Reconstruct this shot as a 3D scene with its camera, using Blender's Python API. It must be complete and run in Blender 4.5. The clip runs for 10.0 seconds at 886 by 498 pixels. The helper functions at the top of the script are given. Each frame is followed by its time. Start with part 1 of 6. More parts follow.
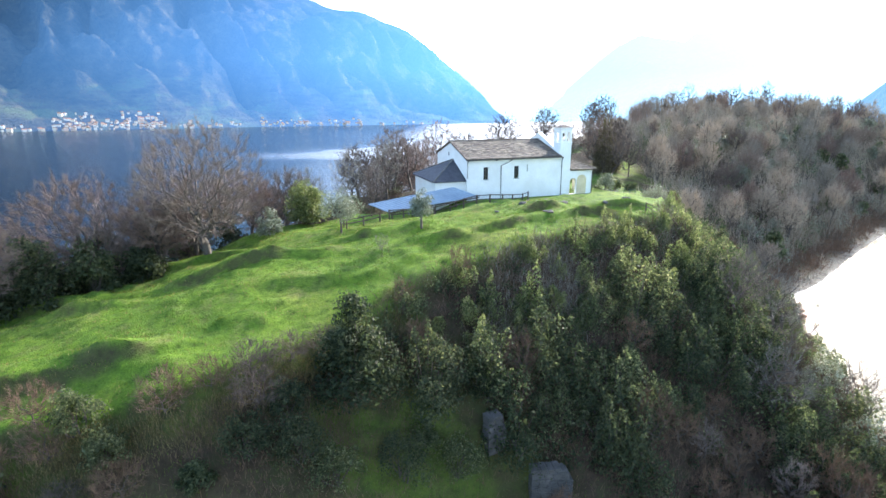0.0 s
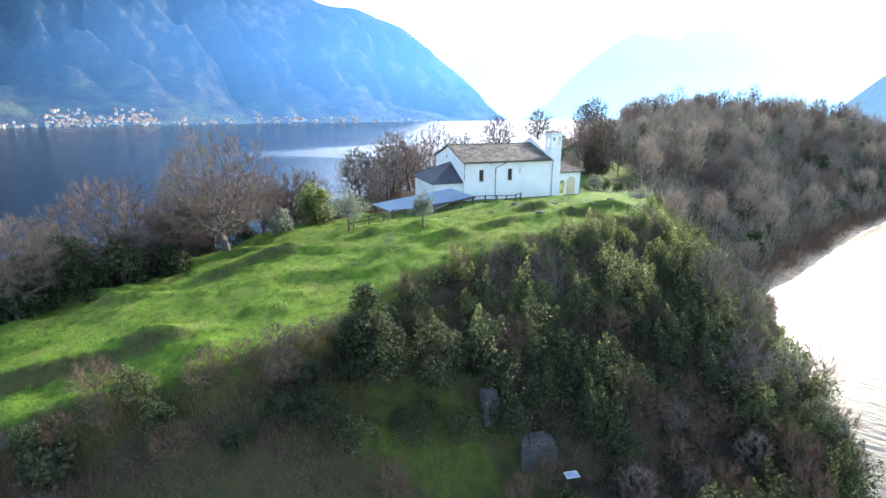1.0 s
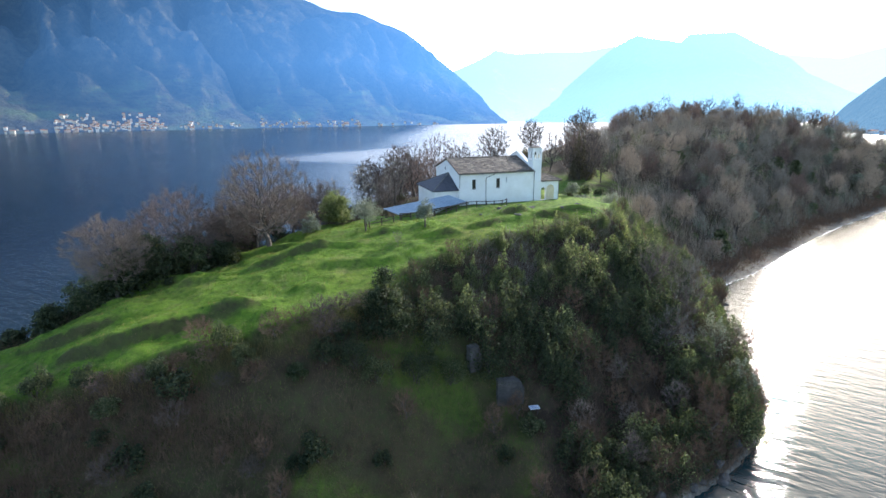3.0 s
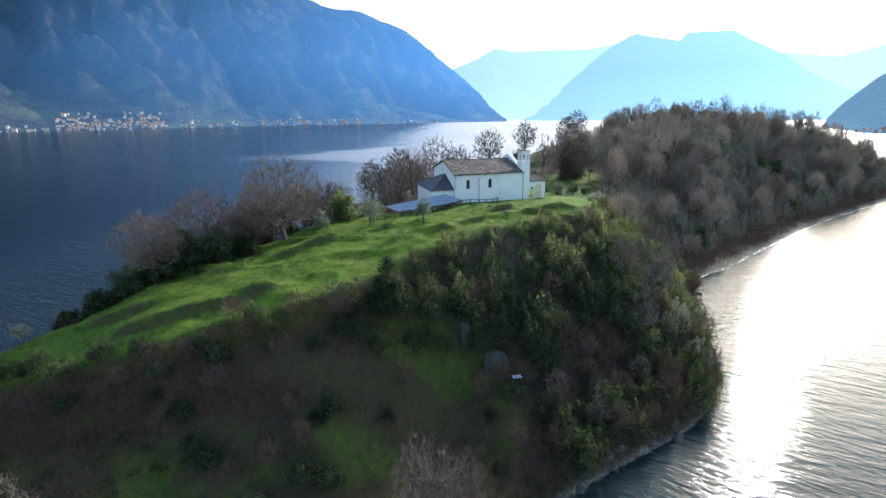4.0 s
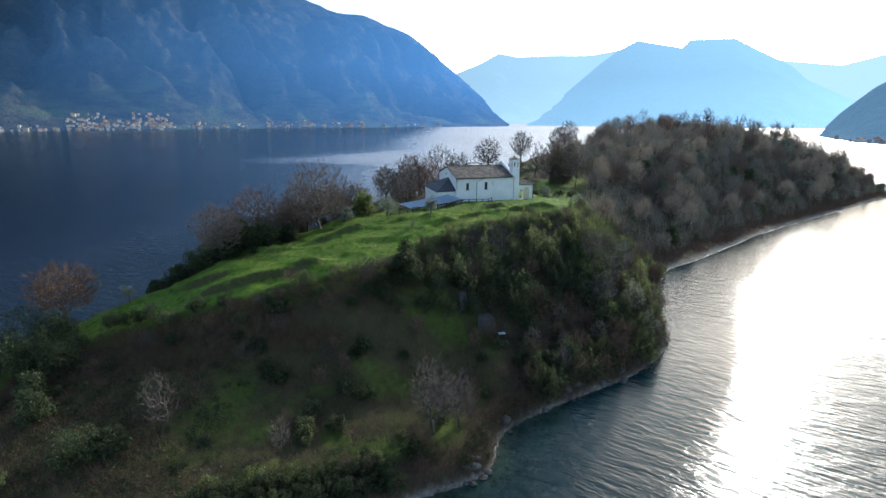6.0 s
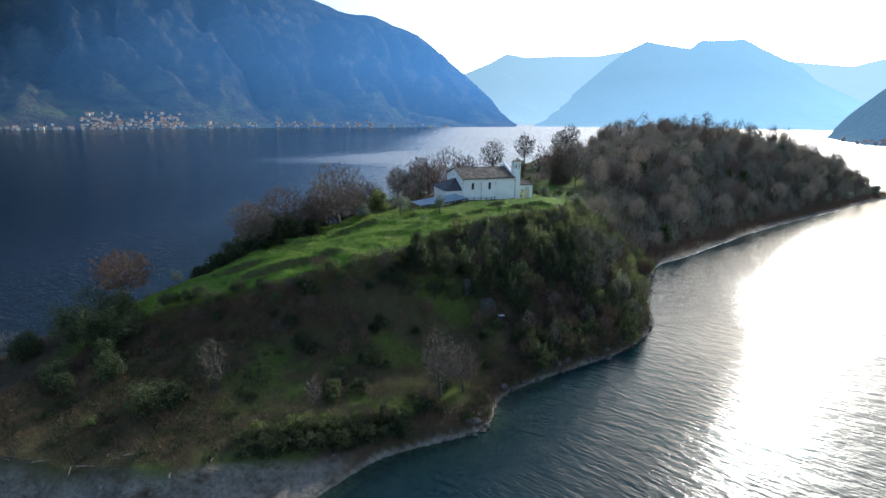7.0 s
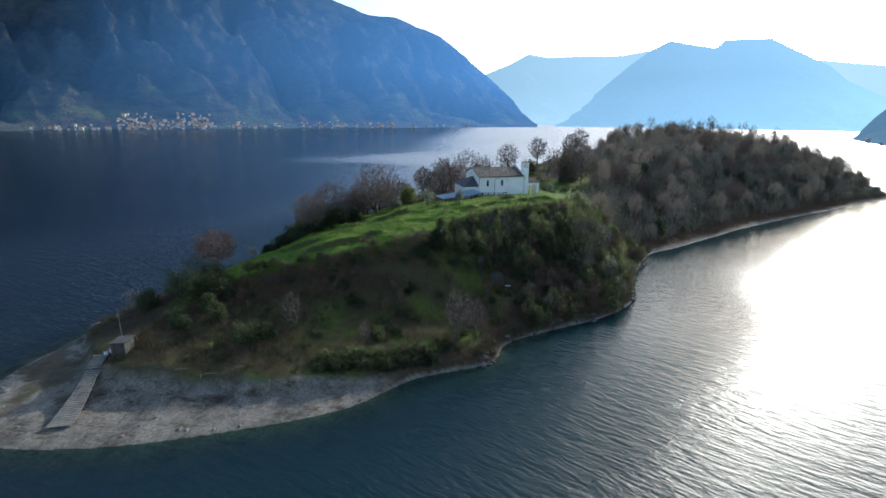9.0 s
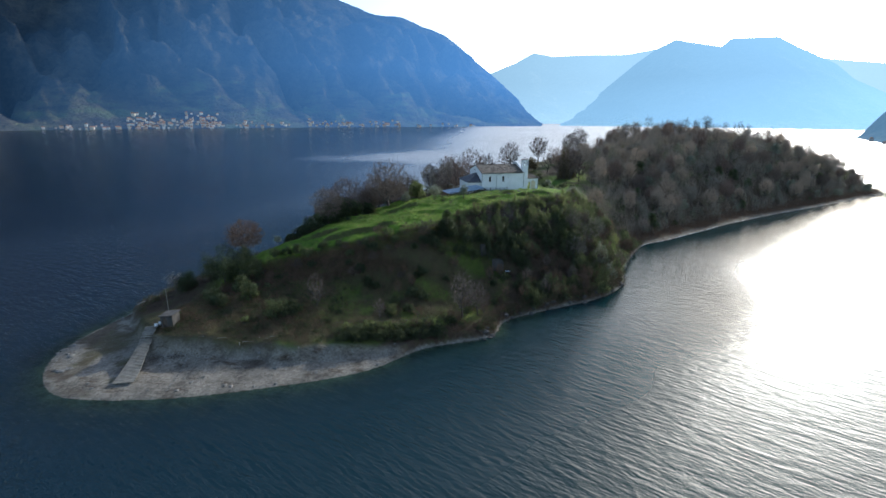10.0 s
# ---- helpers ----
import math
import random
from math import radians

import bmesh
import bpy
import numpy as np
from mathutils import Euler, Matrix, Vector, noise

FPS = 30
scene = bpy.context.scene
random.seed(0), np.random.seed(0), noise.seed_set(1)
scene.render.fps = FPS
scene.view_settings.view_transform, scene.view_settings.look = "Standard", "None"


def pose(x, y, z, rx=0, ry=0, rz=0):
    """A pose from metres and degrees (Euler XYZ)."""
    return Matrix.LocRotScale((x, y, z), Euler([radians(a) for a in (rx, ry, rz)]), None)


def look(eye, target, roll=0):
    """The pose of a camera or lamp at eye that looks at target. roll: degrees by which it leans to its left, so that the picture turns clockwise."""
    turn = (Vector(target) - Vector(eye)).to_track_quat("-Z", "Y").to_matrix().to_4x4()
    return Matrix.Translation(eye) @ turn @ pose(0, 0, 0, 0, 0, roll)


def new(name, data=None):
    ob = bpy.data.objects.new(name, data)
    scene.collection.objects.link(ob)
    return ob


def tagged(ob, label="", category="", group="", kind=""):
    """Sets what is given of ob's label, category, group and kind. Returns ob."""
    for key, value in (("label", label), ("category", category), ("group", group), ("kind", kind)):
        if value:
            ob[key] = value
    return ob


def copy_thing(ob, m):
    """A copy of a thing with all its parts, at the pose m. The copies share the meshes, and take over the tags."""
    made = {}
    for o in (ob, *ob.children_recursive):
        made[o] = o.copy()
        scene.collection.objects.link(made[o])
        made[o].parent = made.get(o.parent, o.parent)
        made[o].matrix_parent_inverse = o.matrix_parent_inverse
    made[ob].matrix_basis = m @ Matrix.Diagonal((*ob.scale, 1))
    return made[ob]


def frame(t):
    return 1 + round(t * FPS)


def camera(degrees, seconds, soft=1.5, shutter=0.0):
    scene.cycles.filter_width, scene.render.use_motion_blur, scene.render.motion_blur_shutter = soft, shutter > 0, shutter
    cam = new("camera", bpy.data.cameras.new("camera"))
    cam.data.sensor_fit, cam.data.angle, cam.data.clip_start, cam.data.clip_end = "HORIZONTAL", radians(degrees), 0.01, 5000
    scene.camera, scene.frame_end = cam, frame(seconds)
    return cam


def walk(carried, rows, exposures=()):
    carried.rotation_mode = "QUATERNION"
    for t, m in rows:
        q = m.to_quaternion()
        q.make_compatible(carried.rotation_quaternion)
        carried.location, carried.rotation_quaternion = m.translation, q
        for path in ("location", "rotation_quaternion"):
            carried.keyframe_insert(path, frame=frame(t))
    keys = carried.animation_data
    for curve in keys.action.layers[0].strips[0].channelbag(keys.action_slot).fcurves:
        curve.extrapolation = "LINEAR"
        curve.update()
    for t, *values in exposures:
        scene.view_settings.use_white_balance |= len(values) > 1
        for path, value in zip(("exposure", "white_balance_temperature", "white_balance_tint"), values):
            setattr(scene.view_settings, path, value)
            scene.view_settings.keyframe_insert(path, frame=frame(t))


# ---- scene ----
cam = camera(84.0, 10.0)
PATH = [
    (0, (0.017, 1.128, 35.572), (-0.008, 3.058, 35.046), -0.4),
    (0.5, (-0.364, -1.17, 36.309), (-0.37, 0.756, 35.771), -0.3),
    (1, (-0.49, -3.898, 36.916), (-0.494, -1.971, 36.379), -0.2),
    (1.5, (-0.244, -7.217, 37.332), (-0.257, -5.286, 36.808), -0.4),
    (2, (-0.091, -10.815, 38.044), (-0.108, -8.884, 37.523), -0.6),
    (2.5, (-0.005, -14.712, 38.861), (-0.023, -12.782, 38.339), -0.5),
    (4, (0.962, -28.315, 41.734), (0.946, -26.388, 41.198), -0.5),
    (4.5, (0.785, -33.217, 41.801), (0.776, -31.286, 41.281), -0.5),
    (5, (0.743, -37.968, 42.595), (0.732, -36.038, 42.072), -0.3),
    (5.5, (0.743, -43.268, 43.438), (0.729, -41.338, 42.916), -0.0),
    (7, (0.8, -61.045, 45.874), (0.751, -59.115, 45.351), 0.4),
    (7.5, (0.86, -67.089, 46.489), (0.791, -65.159, 45.967), 0.4),
    (8, (1.206, -73.424, 47.217), (1.114, -71.496, 46.695), 0.4),
    (8.5, (1.404, -79.751, 47.953), (1.293, -77.824, 47.428), 0.5),
    (9, (1.778, -86.361, 48.351), (1.649, -84.435, 47.827), 0.4),
    (9.5, (2.079, -93.045, 48.917), (1.939, -91.12, 48.39), 0.4),
    (10, (2.497, -99.802, 49.053), (2.348, -97.878, 48.525), 0.3),
]
EXPOSURES = [(0.0, 1.4, 6300, 10), (1.0, 1.26, 6300, 10), (2.5, 0.88, 6250, 10), (4.0, 0.38, 6150, 8), (5.5, 0.07, 6050, 7), (7.5, -0.17, 6000, 7), (10.0, -0.14, 6000, 7)]
walk(cam, [(t, look(eye, target, roll)) for t, eye, target, roll in PATH], EXPOSURES)
# ---------------------------------------------------------------- world, sun
SUN_AZ, SUN_EL = 36.0, 23.5     # degrees clockwise from +y, and above the horizon
sky_world = bpy.data.worlds.new("sky")
scene.world = sky_world
sky_world.use_nodes = True
wn = sky_world.node_tree
sky_tex = wn.nodes.new("ShaderNodeTexSky")
sky_tex.sky_type = 'NISHITA'
sky_tex.sun_disc = False
sky_tex.sun_elevation = radians(SUN_EL)
sky_tex.sun_rotation = radians(SUN_AZ)
sky_tex.altitude = 200
sky_tex.air_density, sky_tex.dust_density, sky_tex.ozone_density = 1.0, 1.9, 1.5
wn.links.new(sky_tex.outputs[0], wn.nodes["Background"].inputs[0])
wn.nodes["Background"].inputs[1].default_value = 0.27
sun_data = bpy.data.lights.new("sun", 'SUN')
sun_data.energy, sun_data.angle, sun_data.color = 4.4, radians(0.53), (1.0, 0.93, 0.82)
sun = new("sun", sun_data)
sun.matrix_world = look((math.sin(radians(SUN_AZ)) * 100, math.cos(radians(SUN_AZ)) * 100, 100 * math.tan(radians(SUN_EL))), (0, 0, 0))


# ---------------------------------------------------------------- materials
def node_mat(name):
    m = bpy.data.materials.new(name)
    m.use_nodes = True
    return m, m.node_tree, m.node_tree.nodes["Principled BSDF"]


def add(nt, kind, **sets):
    n = nt.nodes.new("ShaderNode" + kind)
    for k, v in sets.items():
        if k in n.inputs:
            n.inputs[k].default_value = v
        elif k == "Mode":
            n.operation = v
    return n


def ramp(nt, fac, stops):
    r = nt.nodes.new("ShaderNodeValToRGB")
    el = r.color_ramp.elements
    el[0].position, el[0].color = stops[0][0], (*stops[0][1], 1)
    el[1].position, el[1].color = stops[-1][0], (*stops[-1][1], 1)
    for p, c in stops[1:-1]:
        e = el.new(p)
        e.color = (*c, 1)
    nt.links.new(fac, r.inputs[0])
    return r.outputs[0]


def mix(nt, fac, a, b, mode='MIX'):
    n = nt.nodes.new("ShaderNodeMixRGB")
    n.blend_type = mode
    for sock, v in zip(n.inputs, (fac, a, b)):
        if isinstance(v, (int, float)):
            sock.default_value = v
        elif isinstance(v, tuple):
            sock.default_value = (*v, 1)
        else:
            nt.links.new(v, sock)
    return n.outputs[0]


def coords(nt, scale=(1, 1, 1), turn=0.0):
    tc = nt.nodes.new("ShaderNodeNewGeometry")
    mp = nt.nodes.new("ShaderNodeMapping")
    mp.inputs["Scale"].default_value = scale
    mp.inputs["Rotation"].default_value = (0, 0, turn)
    nt.links.new(tc.outputs["Position"], mp.inputs[0])
    return mp.outputs[0]


def noise_tex(nt, scale, detail=4.0, rough=0.55, vec=None):
    n = add(nt, "TexNoise", Scale=scale, Detail=detail, Roughness=rough)
    nt.links.new(vec if vec else coords(nt), n.inputs["Vector"])
    return n.outputs["Fac"]


def bump(nt, bsdf, height, strength, dist):
    b = add(nt, "Bump", Strength=strength, Distance=dist)
    nt.links.new(height, b.inputs["Height"])
    nt.links.new(b.outputs[0], bsdf.inputs["Normal"])
    return b


def attr(nt, name):
    n = nt.nodes.new("ShaderNodeAttribute")
    n.attribute_name = name
    return n.outputs["Fac"]


def island_random(nt):
    return nt.nodes.new("ShaderNodeNewGeometry").outputs["Random Per Island"]


def object_random(nt):
    return nt.nodes.new("ShaderNodeObjectInfo").outputs["Random"]


def leaf_material(name, stops, rough=0.45, translucent=0.3, shine=0.14):
    """Leaves: each its own tone, some light let through."""
    m, nt, b = node_mat(name)
    col = ramp(nt, island_random(nt), stops)
    tone = ramp(nt, object_random(nt), [(0, (0.75, 0.8, 0.75)), (1, (1.2, 1.15, 1.1))])
    col = mix(nt, 1.0, col, tone, 'MULTIPLY')
    nt.links.new(col, b.inputs["Base Color"])
    b.inputs["Roughness"].default_value = rough
    b.inputs["Specular IOR Level"].default_value = shine
    tr = nt.nodes.new("ShaderNodeBsdfTranslucent")
    nt.links.new(mix(nt, 1.0, col, (1.6, 1.62, 1.15), 'MULTIPLY'), tr.inputs[0])
    ms = nt.nodes.new("ShaderNodeMixShader")
    ms.inputs[0].default_value = translucent
    nt.links.new(b.outputs[0], ms.inputs[1])
    nt.links.new(tr.outputs[0], ms.inputs[2])
    nt.links.new(ms.outputs[0], nt.nodes["Material Output"].inputs[0])
    return m


def bark_material(name, dark, light, scale=6.0):
    m, nt, b = node_mat(name)
    col = ramp(nt, noise_tex(nt, scale, 5), [(0.3, dark), (0.7, light)])
    tone = ramp(nt, object_random(nt), [(0, (0.8, 0.8, 0.8)), (1, (1.2, 1.15, 1.1))])
    nt.links.new(mix(nt, 1.0, col, tone, 'MULTIPLY'), b.inputs["Base Color"])
    b.inputs["Roughness"].default_value = 0.9
    bump(nt, b, noise_tex(nt, scale * 4, 3), 0.5, 0.03)
    return m


def plain_material(name, dark, light, scale, rough=0.8, bumpy=0.2, dist=0.02, metal=0.0, fine=None, mottle=0.2):
    m, nt, b = node_mat(name)
    col = ramp(nt, noise_tex(nt, scale, 6), [(0.3, dark), (0.7, light)])
    col2 = ramp(nt, noise_tex(nt, fine or scale * 12, 3), [(0.3, (1 - mottle,) * 3), (0.7, (1 + mottle / 2,) * 3)])
    nt.links.new(mix(nt, 1.0, col, col2, 'MULTIPLY'), b.inputs["Base Color"])
    b.inputs["Roughness"].default_value, b.inputs["Metallic"].default_value = rough, metal
    if bumpy:
        bump(nt, b, noise_tex(nt, fine or scale * 12, 4), bumpy, dist)
    return m


def ground_material():
    """Meadow, bare soil under the brush, shingle on the beach."""
    m, nt, b = node_mat("ground")
    patch = noise_tex(nt, 0.09, 5)
    tuft = noise_tex(nt, 1.1, 6, 0.7)
    blade = noise_tex(nt, 7.0, 4, 0.7)
    grass = ramp(nt, patch, [(0.25, (0.07, 0.135, 0.014)), (0.5, (0.106, 0.19, 0.02)), (0.75, (0.165, 0.21, 0.036))])
    grass = mix(nt, 1.0, grass, ramp(nt, tuft, [(0.3, (0.32, 0.38, 0.32)), (0.5, (1, 1, 1)), (0.7, (1.5, 1.35, 1.2))]), 'MULTIPLY')
    grass = mix(nt, 1.0, grass, ramp(nt, blade, [(0.3, (0.7, 0.7, 0.6)), (0.7, (1.25, 1.2, 1.1))]), 'MULTIPLY')
    straw = ramp(nt, blade, [(0.3, (0.13, 0.1, 0.04)), (0.7, (0.26, 0.2, 0.1))])
    dry = mix(nt, ramp(nt, noise_tex(nt, 0.35, 5, 0.7), [(0.52, (0, 0, 0)), (0.72, (0.55, 0.55, 0.55))]), grass, straw)
    soil = ramp(nt, noise_tex(nt, 0.6, 6, 0.7), [(0.3, (0.032, 0.022, 0.015)), (0.5, (0.062, 0.042, 0.027)), (0.7, (0.055, 0.06, 0.024))])
    stones = add(nt, "TexVoronoi", Scale=2.6)
    nt.links.new(coords(nt), stones.inputs["Vector"])
    pebble = ramp(nt, stones.outputs["Color"], [(0.1, (0.16, 0.148, 0.13)), (0.9, (0.27, 0.25, 0.218))])
    pebble = mix(nt, 1.0, pebble, ramp(nt, noise_tex(nt, 0.22, 6, 0.65), [(0.3, (0.4, 0.37, 0.33)), (0.5, (0.9, 0.88, 0.84)), (0.7, (1.2, 1.17, 1.1))]), 'MULTIPLY')
    litter = ramp(nt, noise_tex(nt, 0.5, 7, 0.7, coords(nt, (0.35, 1.0, 1.0), 0.12)), [(0.54, (1, 1, 1)), (0.66, (0.45, 0.38, 0.32))])
    pebble = mix(nt, 1.0, pebble, litter, 'MULTIPLY')
    col = mix(nt, attr(nt, "soil"), dry, soil)
    col = mix(nt, attr(nt, "shingle"), col, pebble)
    nt.links.new(col, b.inputs["Base Color"])
    b.inputs["Roughness"].default_value = 0.95
    b.inputs["Specular IOR Level"].default_value = 0.2
    h = add(nt, "Math", Mode='ADD')
    nt.links.new(tuft, h.inputs[0])
    nt.links.new(blade, h.inputs[1])
    bump(nt, b, h.outputs[0], 0.9, 0.18)
    return m


def crests(nt, along, across, turn):
    """Coordinates for waves whose crests run at an angle to x: lengths along and across a crest."""
    tc = nt.nodes.new("ShaderNodeNewGeometry")
    mp = nt.nodes.new("ShaderNodeMapping")
    mp.vector_type = 'TEXTURE'
    mp.inputs["Rotation"].default_value = (0, 0, turn)
    mp.inputs["Scale"].default_value = (along, across, 1)
    nt.links.new(tc.outputs["Position"], mp.inputs[0])
    return mp.outputs[0]


def lee_and_tint(nt):
    """0 on the sheltered side of the island, 1 on the windward side; also mixes the painted body tint."""
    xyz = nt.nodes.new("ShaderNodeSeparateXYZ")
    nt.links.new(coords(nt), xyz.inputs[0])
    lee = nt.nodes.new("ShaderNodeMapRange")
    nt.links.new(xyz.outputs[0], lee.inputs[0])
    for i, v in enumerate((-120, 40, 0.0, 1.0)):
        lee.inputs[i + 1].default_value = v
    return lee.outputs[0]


def water_material():
    m, nt, b = node_mat("lake_water")
    calm = ramp(nt, noise_tex(nt, 1.0, 4, 0.5, coords(nt, (0.0016, 0.0075, 1), 0.35)), [(0.4, (0.25, 0.25, 0.25)), (0.6, (1, 1, 1))])
    # a wind-ruffled lane out on the open lake
    lane = nt.nodes.new("ShaderNodeTexGradient")
    lane.gradient_type = 'SPHERICAL'
    mp = nt.nodes.new("ShaderNodeMapping")
    mp.vector_type = 'TEXTURE'
    mp.inputs["Location"].default_value = (60, 640, 0)
    mp.inputs["Rotation"].default_value = (0, 0, 0.3)
    mp.inputs["Scale"].default_value = (235, 80, 100)
    wob = add(nt, "TexNoise", Scale=0.004, Detail=4.0)
    nt.links.new(coords(nt), wob.inputs["Vector"])
    shift = nt.nodes.new("ShaderNodeVectorMath")
    shift.operation = 'MULTIPLY_ADD'
    nt.links.new(wob.outputs["Color"], shift.inputs[0])
    shift.inputs[1].default_value = (120, 260, 0)
    nt.links.new(coords(nt), shift.inputs[2])
    nt.links.new(shift.outputs[0], mp.inputs[0])
    nt.links.new(mp.outputs[0], lane.inputs[0])
    ruffled = ramp(nt, lane.outputs["Fac"], [(0.0, (0, 0, 0)), (0.6, (1, 1, 1))])
    wind = noise_tex(nt, 1.0, 4, 0.55, crests(nt, 2.6, 0.75, -0.62))
    swell = noise_tex(nt, 1.0, 3, 0.5, crests(nt, 6.5, 1.9, -0.5))
    ripple = noise_tex(nt, 1.0, 3, 0.6, crests(nt, 0.8, 0.36, -0.8))
    h1 = add(nt, "Math", Mode='MULTIPLY_ADD')
    nt.links.new(swell, h1.inputs[0])
    h1.inputs[1].default_value = 1.25
    nt.links.new(wind, h1.inputs[2])
    h2 = add(nt, "Math", Mode='MULTIPLY_ADD')
    nt.links.new(ripple, h2.inputs[0])
    h2.inputs[1].default_value = 0.18
    nt.links.new(h1.outputs[0], h2.inputs[2])
    bp = bump(nt, b, h2.outputs[0], 0.5, 1.3)
    nt.links.new(mix(nt, lee_and_tint(nt), mix(nt, attr(nt, "lee"), (0.22, 0.22, 0.22), (1.0, 1.0, 1.0)), mix(nt, attr(nt, "lee"), mix(nt, calm, (0.22, 0.22, 0.22), (0.3, 0.3, 0.3)), (0.1, 0.1, 0.1))), bp.inputs["Strength"])
    rough_mix = nt.nodes.new("ShaderNodeMixRGB")
    nt.links.new(ruffled, rough_mix.inputs[0])
    rough_mix.inputs[2].default_value = (0.42, 0.42, 0.42, 1)
    # one side of the island lies in the lee, the other in the wind
    windy = mix(nt, attr(nt, "lee"), mix(nt, calm, (0.47, 0.47, 0.47), (0.53, 0.53, 0.53)), (0.06, 0.06, 0.06))
    nt.links.new(mix(nt, lee_and_tint(nt), mix(nt, calm, (0.1, 0.1, 0.1), (0.15, 0.15, 0.15)), windy), rough_mix.inputs[1])
    # body of dark water below, a rippled surface that mirrors by its Fresnel share
    body = nt.nodes.new("ShaderNodeBsdfDiffuse")
    # bluer body on the lee side paints in the reflected mountain and sky
    nt.links.new(mix(nt, lee_and_tint(nt), (0.0012, 0.0075, 0.02), (0.005, 0.026, 0.029)), body.inputs[0])
    gloss = nt.nodes.new("ShaderNodeBsdfGlossy")
    gloss.distribution = 'GGX'
    nt.links.new(rough_mix.outputs[0], gloss.inputs["Roughness"])
    nt.links.new(bp.outputs[0], gloss.inputs["Normal"])
    share = nt.nodes.new("ShaderNodeFresnel")
    share.inputs["IOR"].default_value = 1.33
    nt.links.new(bp.outputs[0], share.inputs["Normal"])
    surface = nt.nodes.new("ShaderNodeMixShader")
    nt.links.new(share.outputs[0], surface.inputs[0])
    nt.links.new(body.outputs[0], surface.inputs[1])
    nt.links.new(gloss.outputs[0], surface.inputs[2])
    tr = nt.nodes.new("ShaderNodeBsdfTransparent")
    tr.inputs[0].default_value = (0.55, 0.72, 0.62, 1)
    ms = nt.nodes.new("ShaderNodeMixShader")
    nt.links.new(attr(nt, "shallow"), ms.inputs[0])
    nt.links.new(surface.outputs[0], ms.inputs[1])
    nt.links.new(tr.outputs[0], ms.inputs[2])
    nt.links.new(ms.outputs[0], nt.nodes["Material Output"].inputs[0])
    return m


def mountain_material(name, wood, field, haze_tint, haze_glow, towards=(1.0, 1.0), clear=1.0, span=(-1650, 250)):
    """Distant slopes; the blue haze before them is painted in as their own emission."""
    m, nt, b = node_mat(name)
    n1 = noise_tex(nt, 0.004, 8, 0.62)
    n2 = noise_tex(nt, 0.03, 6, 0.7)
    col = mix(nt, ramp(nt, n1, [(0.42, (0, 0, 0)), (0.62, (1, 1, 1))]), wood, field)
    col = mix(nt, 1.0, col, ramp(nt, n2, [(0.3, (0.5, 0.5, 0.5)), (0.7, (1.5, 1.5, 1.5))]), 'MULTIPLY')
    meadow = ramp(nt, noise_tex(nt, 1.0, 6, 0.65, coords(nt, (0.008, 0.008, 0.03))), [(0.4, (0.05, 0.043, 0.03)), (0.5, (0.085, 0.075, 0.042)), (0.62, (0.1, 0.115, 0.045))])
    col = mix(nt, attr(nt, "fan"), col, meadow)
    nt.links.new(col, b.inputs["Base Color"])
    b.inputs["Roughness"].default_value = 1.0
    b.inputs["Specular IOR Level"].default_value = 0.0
    b.inputs["Emission Color"].default_value = (*haze_tint, 1)
    # the painted haze glows more with x, towards the sun
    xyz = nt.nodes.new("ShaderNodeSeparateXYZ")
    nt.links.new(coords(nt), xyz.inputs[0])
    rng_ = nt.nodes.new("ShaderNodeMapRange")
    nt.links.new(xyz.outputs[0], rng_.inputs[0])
    for i, v in enumerate((*span, haze_glow * towards[0], haze_glow * towards[1])):
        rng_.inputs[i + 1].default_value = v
    # and is scaled by clear close above the water
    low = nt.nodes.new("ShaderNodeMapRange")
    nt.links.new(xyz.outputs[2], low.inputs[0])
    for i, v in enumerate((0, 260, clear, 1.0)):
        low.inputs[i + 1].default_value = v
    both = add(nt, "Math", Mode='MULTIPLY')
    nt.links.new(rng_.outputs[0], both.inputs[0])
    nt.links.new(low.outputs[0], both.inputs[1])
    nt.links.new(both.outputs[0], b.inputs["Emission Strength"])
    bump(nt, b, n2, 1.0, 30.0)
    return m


M_GROUND = ground_material()
M_WATER = water_material()
# each range emits its own haze colour, paler for the farther ones
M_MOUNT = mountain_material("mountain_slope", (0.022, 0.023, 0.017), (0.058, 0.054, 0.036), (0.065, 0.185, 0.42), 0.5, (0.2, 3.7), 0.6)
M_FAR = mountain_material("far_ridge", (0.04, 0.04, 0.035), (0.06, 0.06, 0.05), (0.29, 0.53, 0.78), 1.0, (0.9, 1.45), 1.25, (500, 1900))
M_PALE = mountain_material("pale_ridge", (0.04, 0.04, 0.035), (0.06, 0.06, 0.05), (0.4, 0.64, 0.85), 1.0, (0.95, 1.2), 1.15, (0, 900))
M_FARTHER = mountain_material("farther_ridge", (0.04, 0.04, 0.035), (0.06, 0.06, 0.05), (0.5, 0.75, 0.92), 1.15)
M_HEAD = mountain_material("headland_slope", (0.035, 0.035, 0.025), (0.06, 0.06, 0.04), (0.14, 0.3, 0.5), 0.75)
M_BARK = bark_material("bark", (0.05, 0.04, 0.032), (0.115, 0.095, 0.078))
M_TWIG = bark_material("twigs", (0.125, 0.094, 0.074), (0.225, 0.172, 0.138), 1.2)
M_TWIG_RED = bark_material("reddish_twigs", (0.15, 0.102, 0.08), (0.26, 0.178, 0.142), 1.2)
M_TWIG_DARK = bark_material("dark_twigs", (0.075, 0.056, 0.045), (0.14, 0.105, 0.085), 1.2)
M_TWIG_HILL = bark_material("woodland_twigs", (0.27, 0.215, 0.16), (0.45, 0.37, 0.285), 1.2)
M_BRACKEN = bark_material("dead_bracken", (0.095, 0.056, 0.034), (0.185, 0.115, 0.07), 1.0)
